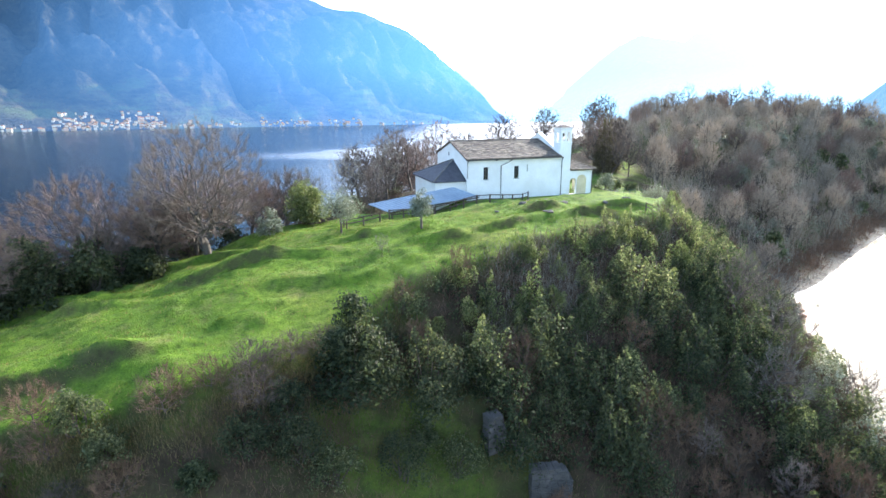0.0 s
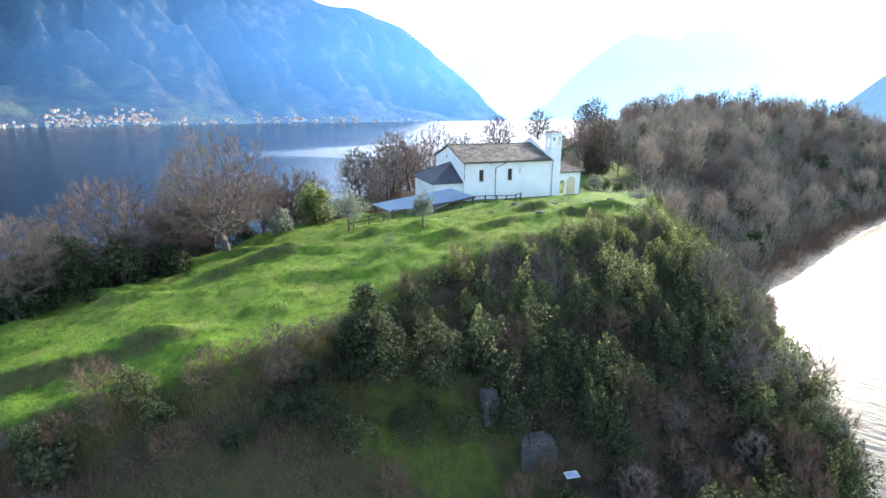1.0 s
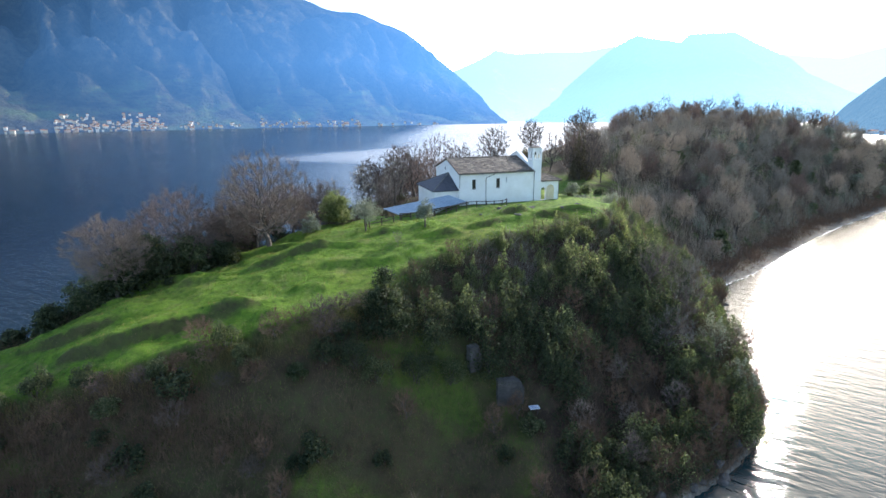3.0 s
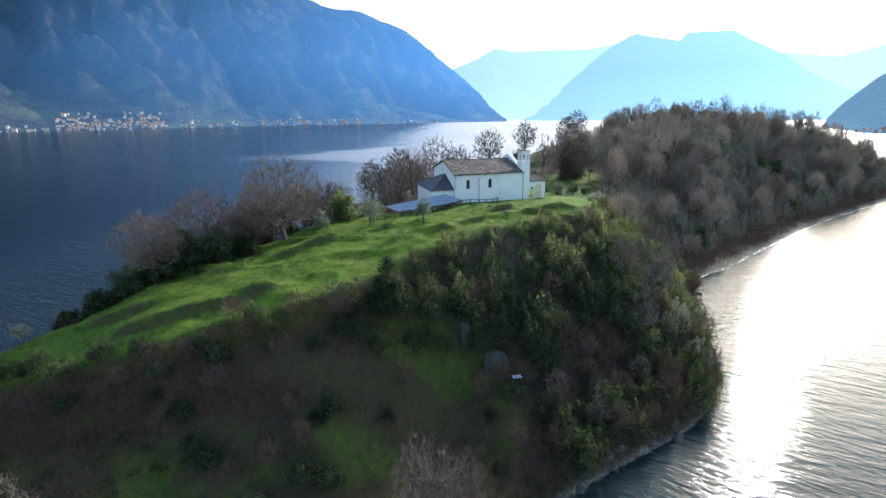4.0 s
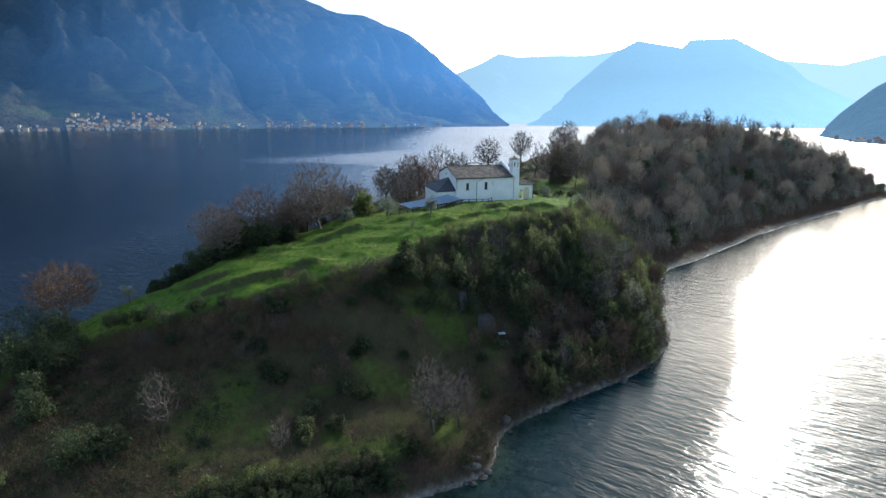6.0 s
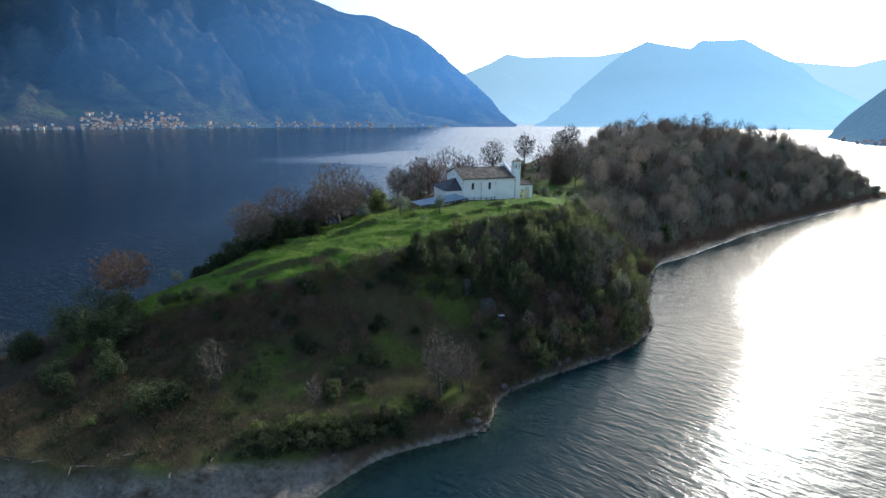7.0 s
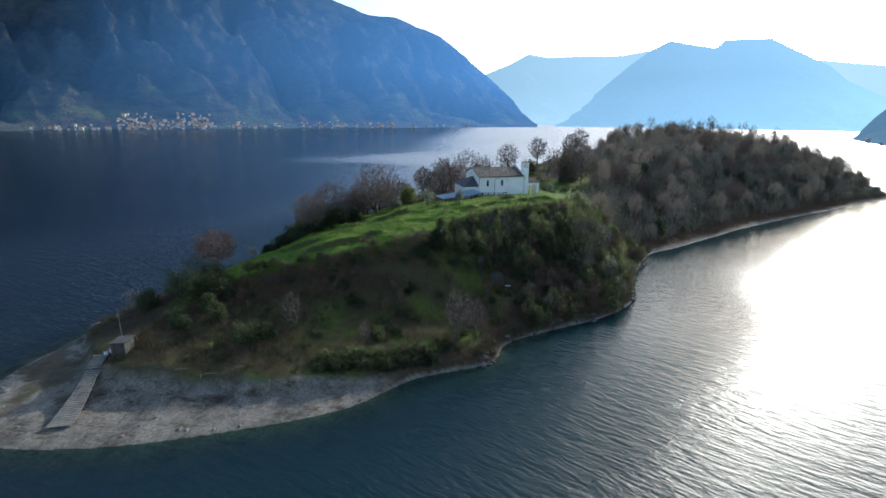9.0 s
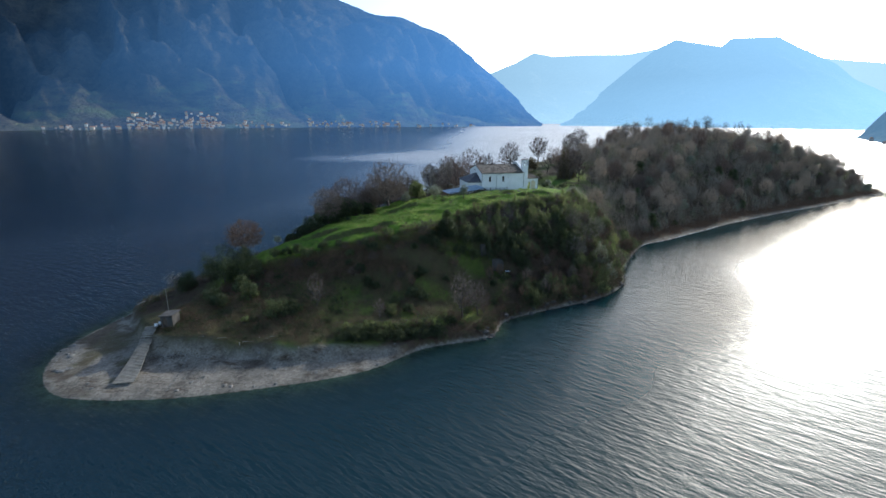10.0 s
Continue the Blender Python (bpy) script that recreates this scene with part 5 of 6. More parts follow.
olive(220, (-12.6, 57.0), 2.7, 3.4, 2.1, "grey-green olive tree with a leaning trunk on the meadow")
olive(223, (-3.0, 53.5), 1.6, 2.8, 1.6, "small grey-green olive tree on the meadow by the fence")
olive(226, (37, 89), 2.6, 3.0, 1.0, "broad silvery olive tree below the church porch")
olive(229, (41, 94), 2.0, 2.4, 0.8, "silvery olive bush below the church porch")
olive(232, (27, 86), 1.6, 2.2, 0.8, "small olive bush beside the church porch")
bare_tree(235, (-6.5, 47.0), 2.6, "thin grey sapling on the meadow", "", 0.8, 0.3, 0.03, (5, 3, 3), 4, 0.4, 0.012, M_TWIG_GREY)

# the wooded hill: bare trees that can be counted, undergrowth that cannot
def on_hill(x, y, z, d, s, w):
    return (d > 8) & (y > 100) & (y - 0.25 * x > 84) & ~((np.abs(x - 44) < 11) & (np.abs(y - 135) < 24)) & ((s > -14) | (x > 80))


hill_spots = scatter(280, 42, 268, 100, 325, 4.4, on_hill, 8)
wood = []
for k in range(7):
    mat = (M_TWIG_HILL, M_TWIG_RED, M_TWIG_HILL, M_TWIG_HILL, M_TWIG_GREY, M_TWIG_HILL, M_TWIG)[k]
    wood.append(bare_tree(240 + k, hill_spots[k], 9.0 + 0.8 * (k % 3), "bare woodland tree with a dense twiggy crown", "trees of the wooded hill", 0.85, 0.3, 0.17, (7, 6, 4), 6, 2.1, 0.045, mat, 1.1, 5.4))
spread_copies(wood, hill_spots[7:], rng, 0.75, 1.3)
# taller trees on the skyline of the hill
for k, (x, y, h) in enumerate([(108, 234, 16), (122, 232, 13), (128, 237, 13.5), (140, 240, 12.5), (150, 245, 13), (163, 250, 13), (180, 254, 13.5), (197, 259, 15), (98, 222, 13), (88, 212, 12), (116, 230, 12), (134, 242, 14), (146, 240, 14.5), (157, 250, 12), (171, 250, 14.5), (188, 258, 12), (208, 262, 12)]):
    bare_tree(260 + k, (x, y), h, "tall bare tree on the skyline of the wooded hill", "skyline trees", 0.35, 0.36, 0.24, (6, 5, 4), 4, 1.2, 0.06, M_TWIG, 0.5)
under = scatter(1550, 42, 268, 98, 325, 0, lambda x, y, z, d, s, w: on_hill(x, y, z, d, s, w) & (d > 4), 9)
brush("hill_brush", under, 46, 5.2, 0.06, 1.7, M_TWIG_HILL, "brown leafless undergrowth of the wooded hill", 10, 1.7)
brush("hill_grey_brush", under[::2], 40, 5.6, 0.06, 1.6, M_TWIG_GREY, "grey leafless undergrowth of the wooded hill", 11, 1.9)
leaf_cover("hill_undergrowth", scatter(300, 60, 262, 105, 315, 0, on_hill, 12), 90, 1.9, 3.4, 0.5, M_LEAF, "dark evergreen undergrowth of the wooded hill", 13)
leaf_cover("hill_grey_undergrowth", scatter(230, 70, 262, 105, 290, 0, lambda x, y, z, d, s, w: on_hill(x, y, z, d, s, w) & (s > 5), 14), 90, 1.6, 4.6, 0.42, M_LEAF_OLIVE, "grey-green ivy and undergrowth on the hillside", 15)
ever = []
hill_ever = scatter(34, 70, 262, 110, 290, 9.0, lambda x, y, z, d, s, w: on_hill(x, y, z, d, s, w) & (s > 22), 16)
for k in range(3):
    ever.append(leafy_tree("evergreen_shrub", 280 + 3 * k, hill_ever[k], (2.6, 2.5, 4.5), 1.6, 34, 1500, 0.55, (M_LEAF_OLIVE, M_LEAF, M_LEAF_OLIVE)[k], "evergreen shrub among bare woodland trees", "shrub", "evergreens of the wooded hill"))
spread_copies(ever, hill_ever[3:], rng, 0.7, 1.3)

foreshore = lambda x, y, z, d, s, w: (d > 2.6) & (d < 12) & (x > 56) & (y > 86) & (s > 0)
brush("foreshore_brush", scatter(900, 56, 270, 86, 260, 0, foreshore, 58), 40, 1.7, 0.07, 1.2, M_BRACKEN, "dark brown brush above the waterline of the wooded hill", 59)
# the steep bank towards the bay: evergreen shrubs, bare shrubs and brambles
def on_bank(x, y, z, d, s, w):
    return (d > 0.9) & (s > w + 1.2) & (y < 92) & (y > 25 - 0.3 * x) & ((x > -9) & ~((x < 13) & (y < 33.5))) & ~((x < 4) & (y < 36))


def from_edge(x, y):
    """Metres past the meadow's edge."""
    z, d, s, w = height(np.array([x]), np.array([y]))
    return float(s[0] - w[0])


bank = sorted(scatter(200, -9, 58, 16, 90, 1.95, on_bank, 17), key=lambda p: (7 * p[0] + 3 * p[1]) % 1)
brow = [p for p in bank if from_edge(*p) < 6.5]
bank = [p for p in bank if from_edge(*p) >= 6.5]
shr = []
for k in range(8):
    mat = (M_LEAF, M_LEAF_DARK, M_LEAF, M_LEAF_DARK, M_LEAF_DARK, M_LEAF, M_LEAF, M_LEAF_DARK)[k]
    shr.append(spire_shrub("evergreen_shrub", 300 + 3 * k, bank[k], (2.5, 2.4, 4.6 + 0.6 * (k % 3)), 18, 2900, 0.22, mat, "dense evergreen shrub on the steep bank", group="shrubs of the steep bank"))
shady = [p for k, p in enumerate(bank[8:]) if ground_z(*p) < 9 and k % 3]
bank = bank[:8] + [p for p in bank[8:] if p not in shady] + shady
nsh = len(bank) - len(shady) - 12
spread_copies(shr, bank[8:nsh], rng, 0.7, 1.25)
brow_shrubs = []
# all but the third get sunlight through their paler leaf colour
for k, (sx, sz, m) in enumerate([(1.5, 2.4, M_LEAF_BRIGHT_SUNLIT), (1.3, 2.0, M_LEAF_BRIGHT_SUNLIT), (1.6, 2.2, M_LEAF), (1.2, 2.7, M_LEAF_BRIGHT_SUNLIT)]):
    brow_shrubs.append(spire_shrub("evergreen_shrub", 760 + 3 * k, brow[k], (sx * 1.15, sx * 1.1, sz * 1.45), 11, 1900, 0.19, m, ("sunlit yellow-green shrub at the top of the bank", "green shrub painted sunlit at the top of the bank", "dark green shrub at the top of the bank", "upright sunlit shrub at the top of the bank")[k], group="shrubs along the top of the bank"))
spread_copies(brow_shrubs, brow[4:], rng, 0.7, 1.15)
top_bank = lambda x, y, z, d, s, w: on_bank(x, y, z, d, s, w) & (s < w + 9) & (x > 3)
spread_copies(brow_shrubs, scatter(46, 3, 48, 30, 90, 2.0, top_bank, 55), rng, 0.5, 0.95)
brush("brow_brambles", scatter(400, 3, 48, 30, 90, 0, top_bank, 56), 40, 1.9, 0.03, 0.8, M_TWIG_GREY, "grey leafless brambles along the top of the bank", 57)
thorn = []
for k in range(3):
    thorn.append(bare_tree(330 + k, bank[nsh + k], 4.6, "leafless grey-brown shrub on the steep bank", "bare shrubs of the steep bank", 1.1, 0.12, 0.09, (8, 4, 3), 6, 0.8, 0.03, (M_BRACKEN, M_TWIG, M_BRACKEN)[k], name="bare_shrub"))
spread_copies(thorn, bank[nsh + 3:], rng, 0.7, 1.3)
spread_copies(thorn, brow[7::3], rng, 0.5, 0.85)
bankfill = scatter(1500, -9, 58, 16, 90, 0, on_bank, 18)
brush("bank_brambles", bankfill, 40, 1.7, 0.04, 0.8, M_BRACKEN, "tangled leafless brambles on the steep bank", 19)
leaf_cover("bank_ivy", bankfill[:560], 60, 1.0, 1.1, 0.28, M_LEAF_DARK, "dark ivy and bramble leaves covering the bank", 20)
leaf_cover("bank_laurel", bankfill[700:900], 70, 0.9, 1.6, 0.26, M_LEAF, "mid-green laurel leaves on the bank", 21)
brush("waterside_brambles", scatter(420, -10, 66, 2, 95, 0, lambda x, y, z, d, s, w: (d > 0.3) & (d < 2.6) & (s > w), 35), 46, 1.6, 0.04, 0.7, M_BRACKEN, "dark leafless brambles hanging over the waterline", 36)
leaf_cover("waterside_ivy", scatter(260, -8, 66, 4, 95, 0, lambda x, y, z, d, s, w: (d > 0.5) & (d < 3.0) & (s > w), 37), 60, 1.0, 1.1, 0.28, M_LEAF_DARK, "dark ivy at the foot of the bank", 38)
# taller growth at the cliff's outer corner
for k, (x, y, h) in enumerate([(36, 44, 6.5), (39, 48, 7.0), (42, 52, 6.0), (44, 58, 6.5), (46, 64, 6.0), (41, 43, 5.0), (34, 39, 5.5), (48, 70, 6.0)]):
    # bright and olive leaves put sunlight into some of the corner shrubs
    spire_shrub("evergreen_shrub", 520 + 3 * k, (x, y), (2.5, 2.4, h), 14, 3000, 0.22, (M_LEAF, M_LEAF_OLIVE, M_LEAF_DARK, M_LEAF_BRIGHT_SUNLIT)[k % 4], "tall evergreen shrub at the cliff's outer corner", group="tall shrubs of the cliff corner")
for k, (x, y, h) in enumerate([(33, 47, 9), (37, 52, 9.5), (35, 56, 8), (40, 60, 8), (45, 50, 7), (31, 43, 7.5)]):
    bare_tree(550 + k, (x, y), h, "bare many-branched tree at the cliff's outer corner", "bare trees of the cliff corner", 1.2, 0.2, 0.15, (8, 4, 4), 6, 0.9, 0.03, (M_TWIG, M_TWIG_GREY)[k % 2], 0.2, 7.0)
# single things on the bank
leafy_tree("evergreen_tree", 350, (-6.8, 32.8), (3.9, 3.7, 8.6), 1.6, 170, 13000, 0.24, M_LEAF_DARK, "dense cone-shaped evergreen tree below the meadow", "tree", bole=1.0, r=0.14, clump_r=0.24, taper=0.72)
spire_shrub("evergreen_tree", 353, (-1.5, 34.0), (2.8, 2.8, 7.0), 18, 5000, 0.24, M_LEAF_DARK, "dark evergreen tree on the bank", "tree", r=0.12)
bare_tree(356, (30.5, 50.5), 9.0, "bare leaning tree at the top of the cliff", "", 0.8, 0.3, 0.2, (7, 4, 4, 3), 3, 0.8, 0.03, M_TWIG)
bare_tree(357, (43, 57), 6.5, "bare tree hanging over the water", "", 1.2, 0.25, 0.15, (6, 4, 3), 3, 0.8, 0.03, M_TWIG)
bare_tree(358, (40, 64), 7.0, "bare grey tree on the cliff above the bay", "", 0.9, 0.25, 0.16, (6, 4, 4), 3, 0.8, 0.03, M_TWIG_GREY)

# the scarp below the meadow and the lower slope
def scarp(x, y, z, d, s, w):
    return (s > w + 2.0) & (s < w + 8) & (x < -7) & (x > -62) & (y < 60) & (d > 3)


brush("scarp_brambles", scatter(800, -62, 2, 8, 60, 0, lambda x, y, z, d, s, w: scarp(x, y, z, d, s, w) & (fbm(x / 5, y / 5, 2, 72) > -0.08), 22), 45, 1.4, 0.03, 0.7, M_BRACKEN, "reddish-brown brambles along the scarp", 23)
brush("scarp_grass", scatter(1000, -62, -4, 8, 60, 0, lambda x, y, z, d, s, w: (np.abs(s - w - 1.9) < 0.8) & (d > 4), 24), 30, 0.6, 0.028, 0.4, M_STRAW, "pale dry grass fringe along the meadow's edge", 25, 1.2, "grass")


# clumps along the scarp
for k, (x, y, rx, h, kind) in enumerate([(-22, 26.3, 1.7, 2.4, "b"), (-20, 25.4, 1.5, 2.0, "b"), (-12.4, 27.2, 2.0, 2.6, "d"), (-9.6, 28.0, 2.2, 3.0, "d"), (-10.8, 30.0, 1.6, 2.2, "d"), (-7.2, 27.6, 2.0, 2.4, "l"), (-14.8, 25.0, 1.2, 1.4, "l"),
                                         (-51, 20.5, 1.9, 2.2, "d"), (-48, 21, 1.8, 2.0, "d"), (-45, 21.5, 2.0, 2.4, "d"), (-42, 20.4, 1.9, 2.4, "l"), (-38.5, 22.3, 1.7, 2.0, "d"), (-34, 22.6, 1.6, 1.8, "d"), (-27.5, 23.5, 1.5, 1.8, "b"), (-40.5, 18.3, 1.5, 1.6, "d"), (-55, 17.5, 2.0, 2.4, "d"),
                                         (-31, 20.5, 1.4, 1.4, "l"), (-3.2, 29.6, 2.4, 3.2, "d"), (0.6, 31.5, 2.4, 3.2, "l"), (3, 35.5, 2.2, 3.0, "d")]):
    leafy_tree("evergreen_shrub", 660 + 3 * k, (x, y), (rx, rx * 0.9, h), h * 0.35, 34, 3000, 0.16, {"b": M_LEAF, "d": M_LEAF_DARK, "l": M_LEAF}[kind], {"b": "grey-green shrub with sparse leaves on the scarp", "d": "dark evergreen bush below the meadow's edge", "l": "mid-green bush below the meadow's edge"}[kind], "shrub", "bushes along the scarp")
thicket = []
for k, (x, y, h, m) in enumerate([(-24.7, 26.4, 2.8, M_BRACKEN), (-13.4, 31.0, 2.6, M_TWIG_DARK), (-11.4, 32.8, 2.4, M_TWIG_DARK)]):
    thicket.append(bare_tree(730 + k, (x, y), h, "leafless brown bush on the scarp below the meadow", "bare bushes along the scarp", 1.2, 0.1, 0.05, (9, 4, 4), 6, 0.55, 0.02, m, 0.15, 3.2, name="bare_shrub"))
spread_copies(thicket, [(-15.5, 29.4), (-17.5, 27.6), (-23.2, 25.0), (-26, 24.2), (-35.4, 20.2), (-29, 22.8), (-9.4, 34.6), (-12.6, 29.6), (-37, 19.2), (-32.5, 22), (-46.5, 18.5), (-21.5, 23.6), (-18.6, 24.2), (-44, 17.8), (-29, 16.8), (-17.5, 18.6), (-25, 20.5), (-52.5, 16.2), (-50, 14)], rng, 0.6, 1.15)


def lower(x, y, z, d, s, w):
    return (s > w + 3) & (d > 3.0) & (x < 12) & (x > -66) & (y < 34) & (y > beach_top(x) + 1.0)


low = scatter(54, -64, 10, -4, 32, 1.6, lambda x, y, z, d, s, w: lower(x, y, z, d, s, w) & (fbm(x / 9, y / 9, 2, 71) > 0.08), 26)
lowprotos = []
for k in range(3):
    lowprotos.append(leafy_tree("evergreen_shrub", 370 + 3 * k, low[k], (1.7, 1.6, 2.0), 0.6, 22, 1100, 0.26, (M_LEAF_DARK, M_LEAF, M_LEAF_DARK)[k], "low evergreen shrub on the shaded slope", "shrub", "shrubs of the shaded slope"))
spread_copies(lowprotos, low[3:34], rng, 0.45, 1.3)
lowbare = [bare_tree(380 + k, low[34 + k], 3.6, "leafless reddish shrub on the shaded slope", "bare shrubs of the shaded slope", 1.1, 0.1, 0.07, (7, 4, 3), 6, 0.7, 0.03, M_BRACKEN, name="bare_shrub") for k in range(2)]
spread_copies(lowbare, low[36:], rng, 0.5, 1.1)
# the second scatter adds bracken to darken soil that should lie in shade
brush("slope_brush", scatter(1500, -66, 12, -5, 34, 0, lower, 27) + scatter(900, -68, -32, -10, 14, 0, lower, 53), 30, 0.9, 0.035, 0.9, M_BRACKEN, "brown dead bracken on the shaded slope", 28)
brush("slope_grass", scatter(1600, -66, 12, -5, 34, 0, lower, 29), 24, 0.35, 0.03, 0.9, M_BLADE, "rough green grass on the shaded slope", 30, 1.2, "grass")
# dark leaves added over the pale slope in place of shade
leaf_cover("slope_undergrowth", scatter(300, -68, -28, -9, 16, 0, lower, 65), 55, 1.0, 0.8, 0.26, M_LEAF_DARK, "dark leaf cover added as shade over the slope", 66)
bare_tree(390, (-1.2, 9.0), 12.0, "tall bare brown tree by the lower path", "", 0.55, 0.2, 0.22, (8, 4, 4, 3), 5, 0.9, 0.03, M_TWIG)
bare_tree(391, (2.5, 11.0), 9.0, "bare grey-brown tree near the shore", "", 0.6, 0.2, 0.18, (7, 4, 4, 3), 4, 0.9, 0.035, M_TWIG)
bare_tree(392, (-35, 4), 9.0, "pale bare tree on the shaded slope", "", 0.6, 0.2, 0.14, (7, 4, 4), 4, 0.8, 0.03, M_TWIG)
bare_tree(393, (-20, 3.5), 5.0, "small pale bare tree on the shaded slope", "", 0.8, 0.2, 0.1, (6, 4, 4), 3, 0.7, 0.03, M_TWIG)
leafy_tree("evergreen_tree", 395, (-50.5, 4.0), (2.1, 2.1, 4.8), 1.5, 34, 2600, 0.28, M_LEAF, "conical green evergreen on the shaded slope", "tree", bole=0.9)
leafy_tree("flowering_shrub", 398, (-47.6, -5), (1.0, 1.0, 1.8), 0.8, 14, 700, 0.2, M_LEAF_BRIGHT_SUNLIT, "yellow-green shrub above the beach", "shrub")
for k, (x, y, rx, h) in enumerate([(-66, 16, 3.0, 4.6), (-62, 14, 3.2, 5.2), (-58, 15, 2.6, 4.2), (-64, 20, 3.2, 5.0), (-55, 9, 1.8, 2.6), (-71, 12, 2.4, 3.4), (-59, 19, 2.6, 3.8), (-42.5, -0.5, 2.6, 2.8), (-54.5, 14.5, 2.4, 3.6), (-39, 0.5, 1.8, 2.0), (-61, 6, 2.0, 2.2), (-57, 2, 1.6, 1.6)]):
    leafy_tree("evergreen_shrub", 410 + 3 * k, (x, y), (rx * 1.3, rx * 1.25, h * 1.6), h * 0.3, 44, 3600, 0.26, (M_LEAF_DARK, M_LEAF)[k % 3 == 1], "rounded evergreen bush at the island's point", "shrub", "evergreens at the point")
# hedge along the lower path
for k in range(30):
    t, row = (k % 15) / 14, k // 15
    x, y = -27 + 20 * t + 1.2 * row, -4.6 + 7.4 * t + 0.6 * math.sin(k * 2.1) - 2.3 * row
    # bright leaves put sunlight into the hedge's top row
    leafy_tree("hedge_bush", 440 + 3 * k, (x, y), (1.8, 1.5, 2.0 + 0.4 * (k % 3)), 0.5, 24, 1700, 0.19, (M_LEAF, M_LEAF_BRIGHT_SUNLIT, M_LEAF_DARK)[k % 3] if row == 0 else M_LEAF_DARK, ("rounded bush of the hedge along the lower path", "dark bush on the bank below the hedge")[row], "shrub", "hedge along the lower path")
# rough growth on the lakeside slope and the point
def lakeside(x, y, z, d, s, w):
    return (d > 2.5) & (y > beach_top(x) + 1) & (y < 100) & (((s < -1 - lake_side_width(x, y)) & (x < -8)) | ((x < -60) & (s < 3)))


side_spots = scatter(900, -84, -8, 0, 100, 0, lakeside, 39)
brush("lakeside_brush", side_spots, 36, 1.5, 0.035, 0.9, M_BRACKEN, "reddish-brown brush on the lakeside slope", 40)
leaf_cover("lakeside_undergrowth", side_spots[:330], 60, 1.2, 1.4, 0.3, M_LEAF_DARK, "dark evergreen undergrowth on the lakeside slope", 41)
# grass of the meadow
def meadow(x, y, z, d, s, w):
    return (s < w + 1.8) & (s > -lake_side_width(x, y) - 1) & (y < 72) & (d > 6) & ~((x > -13) & (y > 62))


brush("meadow_grass", scatter(15000, -62, 32, 15, 72, 0, meadow, 31), 6, 0.2, 0.035, 0.22, M_BLADE, "short green grass of the meadow", 32, 1.1, "grass")
brush("meadow_dry_grass", scatter(1500, -62, 32, 15, 72, 0, meadow, 33), 8, 0.3, 0.03, 0.25, M_STRAW, "dry straw-coloured tufts in the meadow", 34, 1.1, "grass")


# ---------------------------------------------------------------- shore, beach and small built things
def rock_mesh(seed, size, material):
    bm = bmesh.new()
    bmesh.ops.create_icosphere(bm, subdivisions=2, radius=1.0)
    r = random.Random(seed)
    sx, sy, sz = size * r.uniform(0.8, 1.4), size * r.uniform(0.7, 1.1), size * r.uniform(0.45, 0.8)
    for v in bm.verts:
        n = noise.noise(v.co * 1.3 + Vector((seed * 3.1, 0, 0))) * 0.35 + noise.noise(v.co * 3.1 + Vector((seed, 5, 0))) * 0.14
        v.co = Vector((v.co.x * sx, v.co.y * sy, v.co.z * sz)) * (1 + n)
    me = bpy.data.meshes.new("rock")
    bm.to_mesh(me)
    bm.free()
    me.materials.append(material)
    return me


M_MOSSY = plain_material("mossy_stone", (0.045, 0.043, 0.038), (0.11, 0.1, 0.092), 1.0, 0.95, 0.6, 0.06)
ROCKS = [rock_mesh(k, 1.0, M_STONE) for k in range(6)]
MOSSY_ROCKS = [rock_mesh(k + 10, 1.0, M_MOSSY) for k in range(6)]


def rocks(n, seed, spots, lo, hi, label, group, flat=1.0, meshes=None):
    r = np.random.default_rng(seed)
    for k in range(n):
        x, y = spots[k % len(spots)]
        ob = new("rock", (meshes or ROCKS)[int(r.integers(6))])
        s = r.uniform(lo, hi)
        ob.matrix_world = Matrix.Translation((x, y, max(ground_z(x, y), -0.1) - 0.1 * s)) @ Matrix.Rotation(r.uniform(0, 6.3), 4, 'Z') @ Matrix.Diagonal((s, s, s * flat, 1))
        tagged(ob, label, "rock", group)


rocks(70, 50, scatter(70, -10, 60, 2, 95, 0.7, lambda x, y, z, d, s, w: (d > -0.5) & (d < 1.2), 51), 0.25, 0.9, "grey shore boulder at the foot of the cliff", "boulders below the cliff", 1.0, MOSSY_ROCKS)
rocks(45, 52, scatter(45, -90, -60, -20, 40, 0.7, lambda x, y, z, d, s, w: (d > -0.5) & (d < 4) & (x < -70), 53), 0.2, 0.8, "dark boulder on the stony point", "boulders of the point")
rocks(36, 54, scatter(36, -70, -14, -26, -4, 0.8, lambda x, y, z, d, s, w: (d > 0.3) & (d < 20) & (z < 2.4), 55), 0.12, 0.45, "grey stone lying on the shingle beach", "stones of the beach")
rocks(12, 56, scatter(12, 2, 26, 56, 68, 1.5, lambda x, y, z, d, s, w: (s < w) & (s > -10), 57), 0.3, 0.8, "low dark outcrop in the meadow", "outcrops of the meadow", 0.6, MOSSY_ROCKS)


M_PLANK = plain_material("grey_planks", (0.13, 0.12, 0.1), (0.27, 0.25, 0.21), 0.8, 0.85, 0.3, 0.01)


